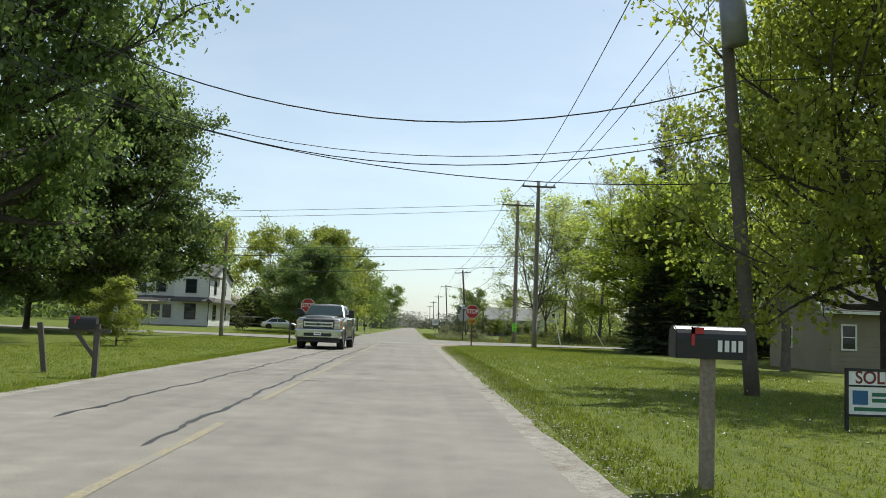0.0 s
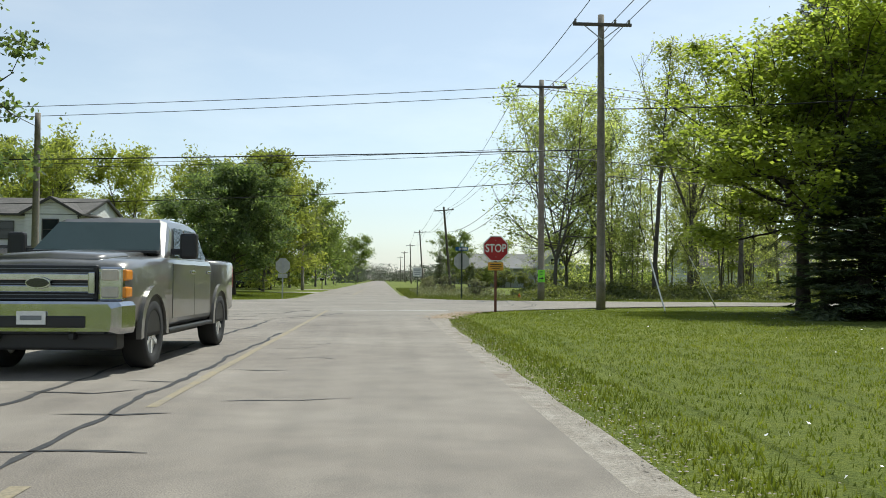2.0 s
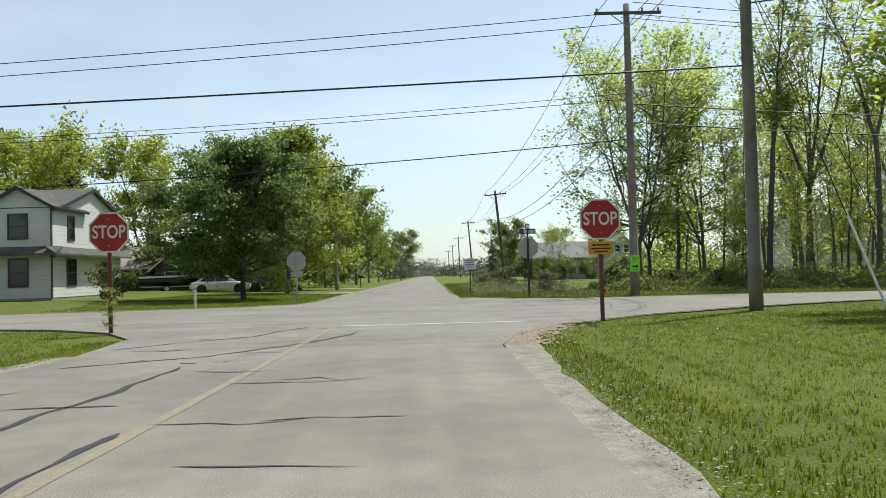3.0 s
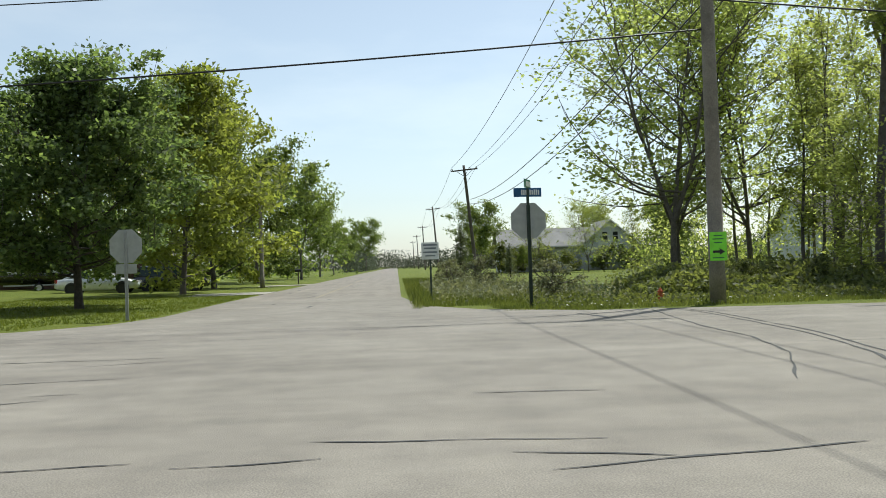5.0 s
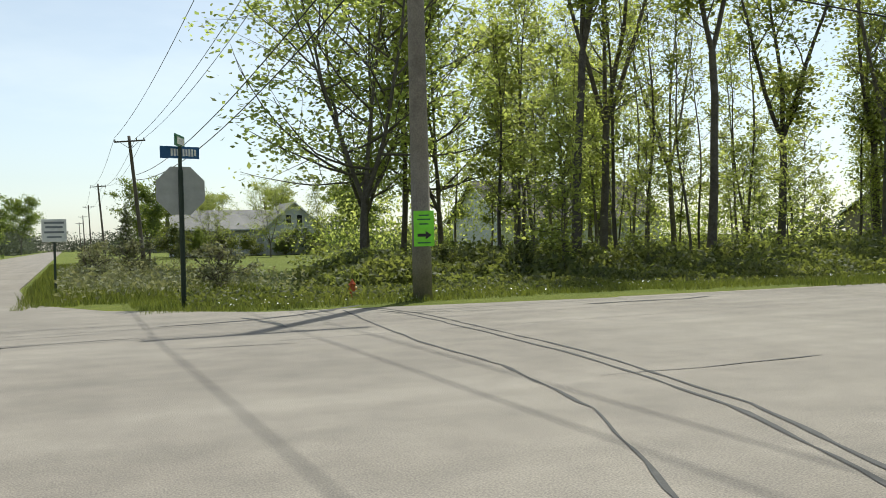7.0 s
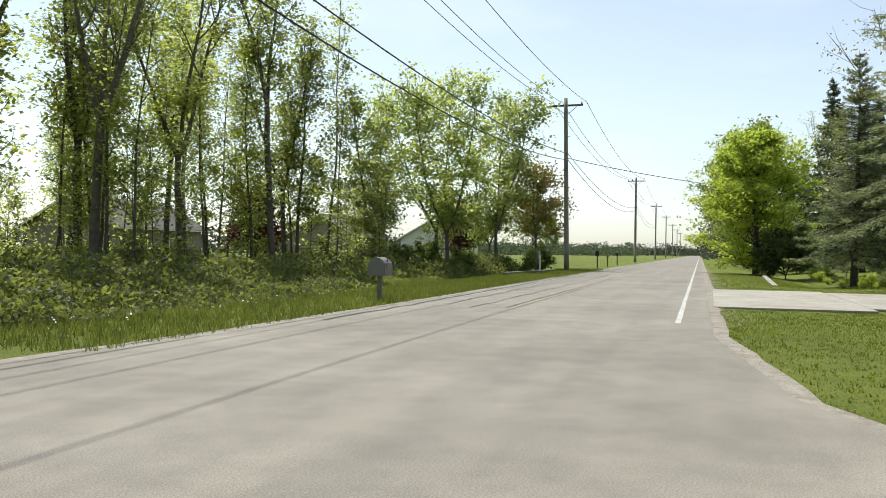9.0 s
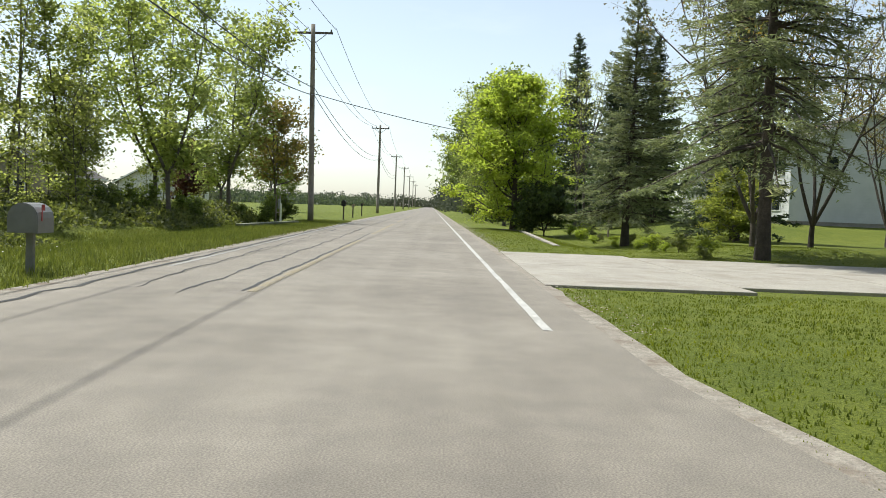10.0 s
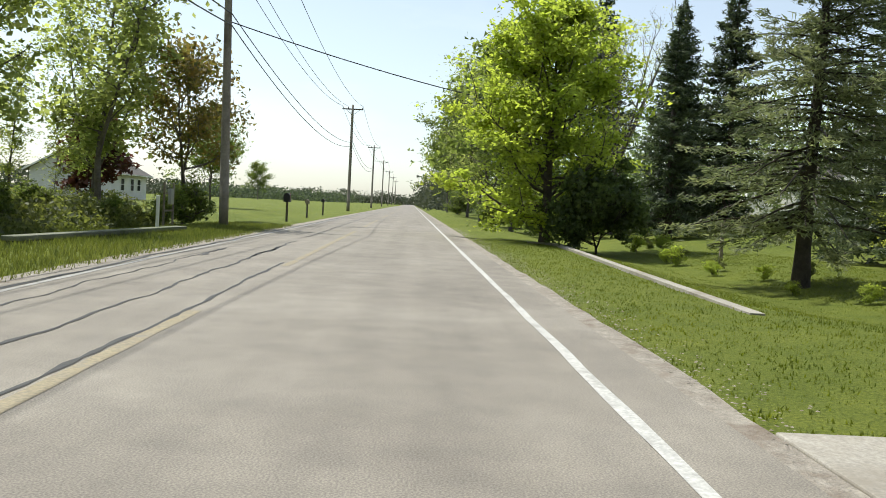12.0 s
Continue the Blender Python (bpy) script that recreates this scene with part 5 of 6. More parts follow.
part("corner_board", boxes((HX - 0.02, HX + 0.035, HY - 0.035, HY + 0.1, HZ + 0.3, HZ + 5.1)), M_TRIM_DK, fh, "dark downpipe at the corner")
for z in (HZ + 2.5, HZ + 4.98):
    bm = bmesh.new()
    cyl(bm, 0.04, 0.04, 0, 0.6, 8, pose(HX + 0.06, HY - 0.3, z, -90, 0, 0))
    part("gutter_elbow", bm, M_TRIM_DK, fh)
# glazed porch under a pale awning
clad(fh, HX - 10.2, HX - 3.42, HY + 0.25, HY + 0.9, HZ + 0.3, HZ + 2.85, M_SIDING, "porch_wall")
bm = bmesh.new()
prism(bm, [(HY - 0.75, HZ + 2.42), (HY - 0.75, HZ + 2.5), (HY + 0.25, HZ + 2.84), (HY + 0.25, HZ + 2.74)], HX - 9.2, HX - 4.0, "x")
part("awning", bm, M_ROOF_TAN, fh, "pale porch awning")
bm = bmesh.new()
prism(bm, [(HY + 0.25, HZ + 2.85), (HY + 0.25, HZ + 2.9), (HY + 0.9, HZ + 3.1), (HY + 0.9, HZ + 2.9)], HX - 10.3, HX - 3.42, "x")
part("porch_roof", bm, M_ROOF, fh, "dark shingled porch roof")
for dx in (4.05, 5.15, 6.3, 7.4):
    window(fh, HX - dx, HZ + 0.95, 0.86, 1.3, "s", HY + 0.25, M_TRIM, mull=False)
fd = part("front_door", boxes((HX - 8.9, HX - 8.02, HY + 0.19, HY + 0.25, HZ + 0.3, HZ + 2.35), bevel=0.01), M_TRIM, fh, "white front door")
part("door_pane", boxes((HX - 8.72, HX - 8.2, HY + 0.18, HY + 0.192, HZ + 1.2, HZ + 2.15)), M_GLASS, fd, "dark door pane")
bm = bmesh.new()
cyl(bm, 0.03, 0.03, 0, 0.06, 10, pose(HX - 8.12, HY + 0.19, HZ + 1.25, 90, 0, 0))
part("door_handle", bm, M_STEEL, fd, "small steel knob")
part("step", boxes((HX - 9.1, HX - 7.8, HY - 0.35, HY + 0.2, HZ - 0.3, HZ + 0.14), bevel=0.015), M_CONCRETE, fh)
for dx in (4.9, 6.9, 9.0):
    window(fh, HX - dx, HZ + 3.55, 0.85, 1.1, "s", HY + 0.9, M_TRIM_DK)

# brown brick house with a steep gable
bh = thing("house", 0, 0, 0, 0, "brown brick house with a steep tan gable roof", "house")
part("wall", boxes((-25.2, -17.4, 122, 133, 0, 2.4)), M_BRICK, bh)
gable(bh, -25.2, -17.4, 122, 133, 2.4, 5.6, M_ROOF_TAN, M_BRICK, "y", 0.5)
window(bh, -21.3, 3.3, 0.7, 0.9, "s", 122)
for cx in (-23.6, -19.2):
    window(bh, cx, 0.9, 1.3, 1.1, "s", 122)
part("chimney", boxes((-17.9, -16.9, 125, 126, 0, 6.4), bevel=0.02), M_BRICK, bh)
part("wing_wall", boxes((-40, -25.2, 123.5, 132, 0, 2.5)), M_BRICK, bh)
gable(bh, -40, -25.2, 123.5, 132, 2.5, 4.4, M_ROOF_TAN, M_BRICK, "x", 0.5, "wing_roof")

# tan house on the corner lawn
th = thing("house", 0, 0, 0, 0, "tan sided house with small white windows under trees", "house")
clad(th, 16.5, 27, 34.6, 40.6, -0.3, 2.6, M_SIDING_TAN)
gable(th, 16.5, 27, 34.6, 40.6, 2.6, 4.8, M_ROOF, M_SIDING_TAN, "x", 0.5)
for cx in (17.2, 20.2, 23.5):
    window(th, cx, 0.9, 0.5, 0.9, "s", 34.6)
window(th, 38.4, 0.9, 0.45, 0.8, "w", 16.5)

# pale farmhouse over the field
ph = thing("house", 0, 0, 0, 0, "pale gabled farmhouse across the field", "house")
clad(ph, 13.5, 27.5, 160, 168, 0, 3.0, M_SIDING_BLUE)
gable(ph, 13.5, 27.5, 160, 168, 3.0, 5.0, M_ROOF_GREY, M_SIDING_BLUE, "x", 0.5)
clad(ph, 22.5, 28.5, 157.0, 161.5, 0, 3.1, M_SIDING_BLUE, name="cross_wing_wall")
gable(ph, 22.5, 28.5, 157.0, 164, 3.1, 5.6, M_ROOF_GREY, M_SIDING_BLUE, "y", 0.4, "cross_wing_roof")
for cx in (24.9, 26.1):
    window(ph, cx, 3.4, 0.6, 0.9, "s", 157.0)
for cx in (15.5, 18.5):
    window(ph, cx, 1.0, 1.0, 1.2, "s", 160)
part("porch", boxes((13, 19, 157.4, 160, 2.5, 2.65), (13.1, 13.25, 157.5, 157.65, 0, 2.5), (18.7, 18.85, 157.5, 157.65, 0, 2.5)), M_ROOF_GREY, ph)

# two-storey house with a garage south of the east road
eh = thing("house", 0, 0, 0.9, 0, "two-storey pale grey sided house with white garage", "house")
clad(eh, 74, 83, 37, 47.5, 0.2, 5.2, M_SIDING_BLUE)
part("foundation", boxes((74.02, 82.9, 37.1, 47.4, -0.2, 0.2)), M_CONCRETE, eh)
gable(eh, 74, 83, 37, 47.5, 5.2, 7.4, M_ROOF, M_SIDING_BLUE, "x", 0.5)
for cx in (75.8, 78.2, 80.8):
    window(eh, cx, 3.3, 0.8, 1.2, "n", 47.5)
    for s in (-0.66, 0.66):
        part("shutter", boxes((cx + s - 0.15, cx + s + 0.15, 47.51, 47.55, 3.25, 4.55)), M_TRIM_DK, eh, "dark window shutter")
for cx in (76.2, 79.6):
    window(eh, cx, 0.9, 1.4, 1.3, "n", 47.5)
part("front_door", boxes((77.4, 78.3, 47.5, 47.56, 0.2, 2.25), bevel=0.01), M_TRIM, eh, "white front door")
window(eh, 44.8, 3.3, 0.8, 1.2, "w", 74)
window(eh, 40.4, 0.9, 1.2, 1.2, "w", 74)
clad(eh, 83, 90.5, 42, 50, 0.1, 2.7, M_TRIM, name="garage_wall")
gable(eh, 83, 90.5, 42, 50, 2.7, 4.3, M_ROOF, M_TRIM, "y", 0.4, "garage_roof")
gd = part("garage_door", boxes((84.3, 89.2, 50.0, 50.06, 0.12, 2.3), bevel=0.01), M_WHITE, eh, "white garage door")
for q in range(3):
    part("door_joint", boxes((84.35, 89.15, 50.061, 50.066, 0.62 + q * 0.55, 0.635 + q * 0.55)), M_GREYTXT, gd)
for q in range(4):
    window(eh, 85.0 + q * 1.15, 1.8, 0.7, 0.32, "n", 50.05, mull=False)

# houses behind the trees north of the east road
for x, y, m_, rz_, w_ in ((128, 101, M_SIDING, 0, 11), (72, 112, M_SIDING_TAN, 0, 12), (104, 106, M_SIDING_TAN, 0, 10)):
    h_ = thing("house", 0, 0, 0, 0, "low house glimpsed behind the roadside trees", "house", "houses behind the east trees")
    clad(h_, x - w_ / 2, x + w_ / 2, y, y + 8, 0, 2.7, m_)
    gable(h_, x - w_ / 2, x + w_ / 2, y, y + 8, 2.7, 4.9, M_ROOF, m_, "x", 0.5)
    part("chimney", boxes((x - 1.5, x - 0.8, y + 3.6, y + 4.3, 2.7, 5.6)), M_WHITE, h_)
    for dx in (-2.4, 0.6, 2.8):
        window(h_, x + dx, 0.9, 1.0, 1.2, "s", y)
    window(h_, y + 3.8, 0.9, 1.0, 1.2, "w", x - w_ / 2)
shed = thing("house", 0, 0, 0, 0, "grey-roofed house glimpsed through the wood", "house")
clad(shed, 36, 52, 128, 138, 0, 3, M_SIDING_BLUE)
gable(shed, 36, 52, 128, 138, 3, 6.2, M_ROOF, M_SIDING_BLUE, "x", 0.5)
# ---- vehicles ----


def wheel(parent, x, y, r, w, side, rim_m=M_RIM):
    bm = bmesh.new()
    turn = pose(x, y, r, 0, 90, 0)
    prof = ((0.62, 0.42), (0.72, 0.5), (0.94, 0.5), (1.0, 0.38), (1.0, -0.38), (0.94, -0.5), (0.72, -0.5), (0.62, -0.42))
    rings = []
    for q in range(24):
        t = 2 * math.pi * q / 24
        rings.append([bm.verts.new(turn @ Vector((a * r * math.cos(t), a * r * math.sin(t), b * w))) for a, b in prof])
    for q in range(24):
        for p in range(len(prof)):
            p2 = (p + 1) % len(prof)
            bm.faces.new((rings[q][p], rings[(q + 1) % 24][p], rings[(q + 1) % 24][p2], rings[q][p2]))
    bmesh.ops.recalc_face_normals(bm, faces=bm.faces[:])
    wh = part("wheel", bm, M_TYRE, parent, "black rubber tyre", True)
    bm = bmesh.new()
    cyl(bm, r * 0.62, r * 0.62, -w * 0.3, w * 0.3, 24, turn)
    for q in range(6):
        box(bm, 0.08 * r, 0.58 * r, -0.07 * r, 0.07 * r, w * 0.3, w * 0.4, 0.0, turn @ pose(0, 0, 0 if side > 0 else -w * 0.7, 0, 0, q * 60))
    cyl(bm, r * 0.17, r * 0.15, -w * 0.42, w * 0.42, 12, turn)
    part("rim", bm, rim_m, wh, "alloy rim")
    return wh


def loft(sections):
    """A closed skin through sections of (y, points in x and z), the same count in each."""
    bm = bmesh.new()
    rows = [[bm.verts.new((x, y, z)) for x, z in pts] for y, pts in sections]
    n = len(rows[0])
    for a, b in zip(rows, rows[1:]):
        for q in range(n):
            r = (q + 1) % n
            bm.faces.new((a[q], a[r], b[r], b[q]))
    bm.faces.new(rows[0][::-1])
    bm.faces.new(rows[-1])
    bmesh.ops.recalc_face_normals(bm, faces=bm.faces[:])
    return bm


def shell(y, w, z0, z1, r=0.1, crown=0.03):
    """A rounded rectangle across the car, slightly crowned."""
    h = w / 2
    return (y, [(-h + r * 0.5, z0), (h - r * 0.5, z0), (h, z0 + r * 0.6), (h, z1 - r), (h - r * 0.35, z1 - r * 0.3), (h - r * 1.3, z1), (0, z1 + crown), (-h + r * 1.3, z1), (-h + r * 0.35, z1 - r * 0.3), (-h, z1 - r), (-h, z0 + r * 0.6)])


def cab_ring(y, low, high, top):
    """A section of the cab: leaning sides, rounded roof edge."""
    k, w = min(1.0, (top - 1.3) / 0.6), min(1.4, 1.3 + (top - 1.3) * 0.4)
    half = [(low / 2, 1.3), (low / 2, w), (high / 2 + 0.015, top - 0.13 * k), (high / 2 - 0.03, top - 0.05 * k), (high / 2 - 0.13, top - 0.005)]
    return (y, half + [(0, top + 0.02)] + [(-u, v) for u, v in half[::-1]])


def pane(name, pts, parent, label, out):
    bm = bmesh.new()
    bm.faces.new([bm.verts.new(Vector(p) + Vector(out)) for p in pts])
    bmesh.ops.solidify(bm, geom=bm.faces[:], thickness=0.012)
    return part(name, bm, M_CARGLASS, parent, label)


def pickup(x, y, rz):
    """Crew-cab pickup; its nose looks along local -y, at y = 0."""
    e = thing("pickup_truck", x, y, 0, rz, "dark grey crew-cab pickup truck with chrome grille on the road", "pickup truck")
    W = 2.0
    body = part("body", loft([shell(0.1, W * 0.93, 0.7, 1.26, 0.1), shell(0.16, W * 0.965, 0.64, 1.31, 0.11), shell(0.3, W * 0.985, 0.58, 1.345, 0.12), shell(0.6, W, 0.55, 1.37, 0.12), shell(1.2, W, 0.52, 1.4, 0.11), shell(1.8, W, 0.5, 1.425, 0.1),
                              shell(1.95, W, 0.48, 1.42, 0.09), shell(4.25, W, 0.48, 1.42, 0.09)]), M_PAINT_GREY, e, smooth=True)
    bed = part("cargo_bed", loft([shell(4.29, W * 0.99, 0.55, 1.42, 0.07, 0.0), shell(6.08, W * 0.985, 0.58, 1.44, 0.07, 0.0), shell(6.15, W * 0.96, 0.64, 1.4, 0.07, 0.0)]), M_PAINT_GREY, e, smooth=True)
    part("hood", loft([shell(0.26, 1.2, 1.3, 1.385, 0.05), shell(0.45, 1.28, 1.33, 1.42, 0.05), shell(1.0, 1.34, 1.36, 1.455, 0.05), shell(1.82, 1.4, 1.38, 1.485, 0.05)]), M_PAINT_GREY, body, "raised hood", True)
    cab = part("cab", loft([cab_ring(1.78, 1.88, 1.84, 1.42), cab_ring(1.86, 1.9, 1.8, 1.48), cab_ring(2.5, 1.92, 1.58, 1.97), cab_ring(2.85, 1.92, 1.56, 2.0), cab_ring(3.75, 1.92, 1.56, 2.0), cab_ring(4.08, 1.9, 1.6, 1.95), cab_ring(4.25, 1.88, 1.74, 1.45)]), M_PAINT_GREY, e)
    pane("windscreen", ((-0.85, 1.88, 1.475), (0.85, 1.88, 1.475), (0.71, 2.41, 1.885), (-0.71, 2.41, 1.885)), cab, "tinted windscreen", (0, -0.028, 0.034))
    part("wiper_cowl", boxes((-0.86, 0.86, 1.7, 1.86, 1.46, 1.5), bevel=0.012), M_PLASTIC, body, "black cowl below the windscreen")
    for s in (-1, 1):
        lo, hi = s * 0.972, s * 0.815
        pane("side_window", ((lo, 2.15, 1.44), (lo, 3.12, 1.44), (hi, 3.12, 1.86), (hi, 2.66, 1.86)), cab, "tinted side window", (0, 0, 0))
        pane("side_window", ((lo, 3.24, 1.44), (lo, 4.02, 1.44), (hi, 3.9, 1.86), (hi, 3.24, 1.86)), cab, "tinted side window", (0, 0, 0))
        mir = part("mirror", boxes((min(s * 1.06, s * 1.3), max(s * 1.06, s * 1.3), 2.06, 2.2, 1.4, 1.76), bevel=0.04), M_PLASTIC, e, "large black towing mirror")
        part("mirror_arm", boxes((min(s * 0.93, s * 1.1), max(s * 0.93, s * 1.1), 2.12, 2.18, 1.46, 1.54), bevel=0.01), M_PLASTIC, mir)
        for yy in (1.1, 4.95):
            bm = bmesh.new()
            ts = np.linspace(-0.12, math.pi + 0.12, 18)
            ring = [(0.6 * math.cos(t), 0.46 + 0.58 * math.sin(t)) for t in ts]
            inner = [(0.49 * math.cos(t), 0.46 + 0.47 * math.sin(t)) for t in ts[::-1]]
            xs = sorted((s * 0.97, s * 1.035))
            prism(bm, [(u + yy, v) for u, v in ring + inner], xs[0], xs[1], "x")
            bmesh.ops.triangulate(bm, faces=[f for f in bm.faces if len(f.verts) > 4])
            part("wheel_arch", bm, M_PAINT_GREY, body if yy < 2 else bed, "flared painted wheel arch")
            bm = bmesh.new()
            prism(bm, [(u + yy, v) for u, v in inner] + [(yy + 0.49, 0.45), (yy - 0.49, 0.45)][::1], min(s * 0.7, s * 1.006), max(s * 0.7, s * 1.006), "x")
            bmesh.ops.triangulate(bm, faces=[f for f in bm.faces if len(f.verts) > 4])
            part("wheel_well", bm, M_BLACK, body if yy < 2 else bed, "dark wheel well")
            wheel(e, s * 0.87, yy, 0.43, 0.29, s)
        hl = part("headlight", boxes((min(s * 0.66, s * 0.95), max(s * 0.66, s * 0.95), 0.05, 0.2, 0.86, 1.26), bevel=0.03), M_CHROME, body, "bright C-shaped headlight housing")
        for z0, z1 in ((1.1, 1.23), (0.9, 1.03)):
            part("lamp", boxes((min(s * 0.7, s * 0.9), max(s * 0.7, s * 0.9), 0.03, 0.1, z0, z1), bevel=0.02), M_LAMP, hl, "clear lamp")
            part("indicator", boxes((min(s * 0.88, s * 0.985), max(s * 0.88, s * 0.985), 0.06, 0.3, z0, z1), bevel=0.02), M_LAMP_AMBER, hl, "amber side lamp")
        part("fog_lamp", boxes((min(s * 0.66, s * 0.86), max(s * 0.66, s * 0.86), -0.12, -0.02, 0.6, 0.7), bevel=0.02), M_PLASTIC, body)
        part("tow_hook", boxes((min(s * 0.4, s * 0.46), max(s * 0.4, s * 0.46), -0.12, 0.06, 0.42, 0.5), bevel=0.01), M_BLACK, body)
        part("side_step", boxes((min(s * 0.86, s * 1.04), max(s * 0.86, s * 1.04), 1.72, 4.28, 0.4, 0.46), bevel=0.02), M_PLASTIC, e)
        part("tail_light", boxes((min(s * 0.86, s * 0.975), max(s * 0.86, s * 0.975), 6.04, 6.17, 0.96, 1.36), bevel=0.02), M_RED, bed, "red tail light")
        for y0, y1 in ((1.98, 3.18), (3.18, 4.2)):
            door = part("door", boxes((min(s * 0.995, s * 1.008), max(s * 0.995, s * 1.008), y0 + 0.008, y1 - 0.008, 0.58, 1.33), bevel=0.004), M_PAINT_GREY, e, "dark grey door")
            part("door_handle", boxes((min(s * 1.005, s * 1.04), max(s * 1.005, s * 1.04), y1 - 0.28, y1 - 0.08, 1.2, 1.245), bevel=0.01), M_CHROME, door, "chrome handle")
    bp = part("bumper", loft([(-0.14, [(-0.86, 0.52), (0.86, 0.52), (0.88, 0.58), (0.88, 0.78), (0.84, 0.83), (-0.84, 0.83), (-0.88, 0.78), (-0.88, 0.58)]), (-0.1, [(-0.97, 0.49), (0.97, 0.49), (0.99, 0.56), (0.99, 0.81), (0.95, 0.86), (-0.95, 0.86), (-0.99, 0.81), (-0.99, 0.56)]), (0.3, [(-1.0, 0.49), (1.0, 0.49), (1.02, 0.56), (1.02, 0.81), (0.98, 0.86), (-0.98, 0.86), (-1.02, 0.81), (-1.02, 0.56)])]), M_CHROME, e, "chrome front bumper")
    part("bumper_inlet", boxes((-0.6, 0.6, -0.155, -0.12, 0.56, 0.7), bevel=0.02), M_PLASTIC, bp, "black bumper inlet")
    part("air_dam", boxes((-0.9, 0.9, 0.0, 0.3, 0.3, 0.5), bevel=0.03), M_PLASTIC, e, "black lower air dam")
    gr = part("grille", boxes((-0.66, 0.66, 0.06, 0.2, 0.86, 1.28), bevel=0.03), M_PLASTIC, e, "black mesh grille")
    for z, hgt in ((1.14, 0.042), (1.0, 0.042)):
        part("grille_bar", boxes((-0.64, 0.64, 0.015, 0.08, z - hgt, z + hgt), bevel=0.015), M_CHROME, gr, "chrome grille bar")
    for s in (-1, 1):
        part("grille_end", boxes((min(s * 0.56, s * 0.64), max(s * 0.56, s * 0.64), 0.0, 0.08, 0.94, 1.2), bevel=0.015), M_CHROME, gr, "chrome grille end")
    for q in range(9):
        part("grille_slat", boxes((-0.6, 0.6, 0.045, 0.07, 0.885 + q * 0.043, 0.893 + q * 0.043)), M_GREYTXT, gr, "grey grille slat")
    bm = bmesh.new()
    cyl(bm, 0.15, 0.14, 0, 0.03, 24, pose(0, 0.015, 1.07, 90, 0, 0) @ Matrix.Diagonal((1.0, 0.48, 1, 1)))
    bd = part("badge", bm, M_CHROME, gr, "oval badge with chrome rim")
    bm = bmesh.new()
    cyl(bm, 0.125, 0.125, 0, 0.01, 24, pose(0, -0.016, 1.07, 90, 0, 0) @ Matrix.Diagonal((1.0, 0.42, 1, 1)))
    part("badge_face", bm, M_PAINT_DARK, bd)
    part("number_plate", boxes((-0.16, 0.16, -0.175, -0.155, 0.6, 0.75)), M_WHITE, e, "blank pale number plate")
    part("plate_bar", boxes((-0.12, 0.12, -0.179, -0.175, 0.65, 0.7)), M_GREYTXT, e, "grey bar on the number plate")
    part("bed_inside", boxes((-0.88, 0.88, 4.4, 6.02, 1.0, 1.447)), M_BLACK, bed, "dark inside of the cargo bed")
    part("chassis", boxes((-0.7, 0.7, 0.3, 6.0, 0.3, 0.6), bevel=0.02), M_BLACK, e, "dark underbody")
    return e


pickup(-4.05, 38.5, -2)


def saloon(x, y, rz, paint, label, suv=False, length=4.6):
    e = thing("parked_car", x, y, float(ground_height(np.array(x), np.array(y))), rz, label, "car", "cars parked on the drive")
    h, W, k = (1.68 if suv else 1.44), 1.8, length / 4.6
    zb = 0.95 if suv else 0.86
    body = part("body", loft([shell(0.0, W * 0.7, 0.4, 0.62, 0.1), shell(0.12, W * 0.88, 0.3, zb - 0.18, 0.12), shell(0.8 * k, W, 0.24, zb, 0.12), shell(1.3 * k, W, 0.22, zb + 0.04, 0.1),
                              shell(3.9 * k, W, 0.22, zb + 0.05, 0.1), shell(4.4 * k, W * 0.94, 0.3, zb + 0.02, 0.12), shell(4.6 * k, W * 0.8, 0.4, zb - 0.1, 0.1)]), paint, e, smooth=True)
    back = (4.1, 4.5) if suv else (3.3, 4.15)
    cab = part("cabin", loft([shell(1.15 * k, W * 0.9, zb - 0.03, zb + 0.05, 0.04), shell(1.95 * k, W * 0.76, zb - 0.03, h - 0.04, 0.12), shell(2.4 * k, W * 0.74, zb - 0.03, h, 0.12),
                              shell(back[0] * k, W * 0.74, zb - 0.03, h - 0.05, 0.12), shell(back[1] * k, W * 0.84, zb - 0.03, zb + 0.06, 0.04)]), paint, e, smooth=False)
    for s in (-1, 1):
        for y0, y1, t0, t1 in ((1.5, 2.6, 2.0, 2.6), (2.7, back[1] - 0.35, 2.7, back[0] - 0.02)):
            bm = bmesh.new()
            bm.faces.new([bm.verts.new(p) for p in ((s * W * 0.455, y0 * k, zb + 0.08), (s * W * 0.455, y1 * k, zb + 0.08), (s * W * 0.392, t1 * k, h - 0.1), (s * W * 0.392, t0 * k, h - 0.1))])
            bmesh.ops.solidify(bm, geom=bm.faces[:], thickness=0.03)
            part("side_window", bm, M_CARGLASS, cab, "dark side window")
        for yy in (0.9 * k, 3.65 * k):
            bm = bmesh.new()
            cyl(bm, 0.37, 0.37, -0.1, 0.1, 20, pose(s * (W / 2 - 0.085), yy, 0.34, 0, 90, 0))
            part("wheel_well", bm, M_BLACK, body, "dark wheel well")
            wheel(e, s * (W / 2 - 0.08), yy, 0.33, 0.22, s)
        part("headlight", boxes((min(s * 0.5, s * 0.8), max(s * 0.5, s * 0.8), 0.06, 0.3, 0.58, 0.72), bevel=0.03), M_LAMP, body)
        part("tail_light", boxes((min(s * 0.55, s * 0.84), max(s * 0.55, s * 0.84), 4.4 * k, 4.56 * k, 0.68, 0.85), bevel=0.03), M_RED, body)
        part("mirror", boxes((min(s * 0.88, s * 1.05), max(s * 0.88, s * 1.05), 1.5 * k, 1.62 * k, zb + 0.05, zb + 0.2), bevel=0.03), paint, e)
    return e


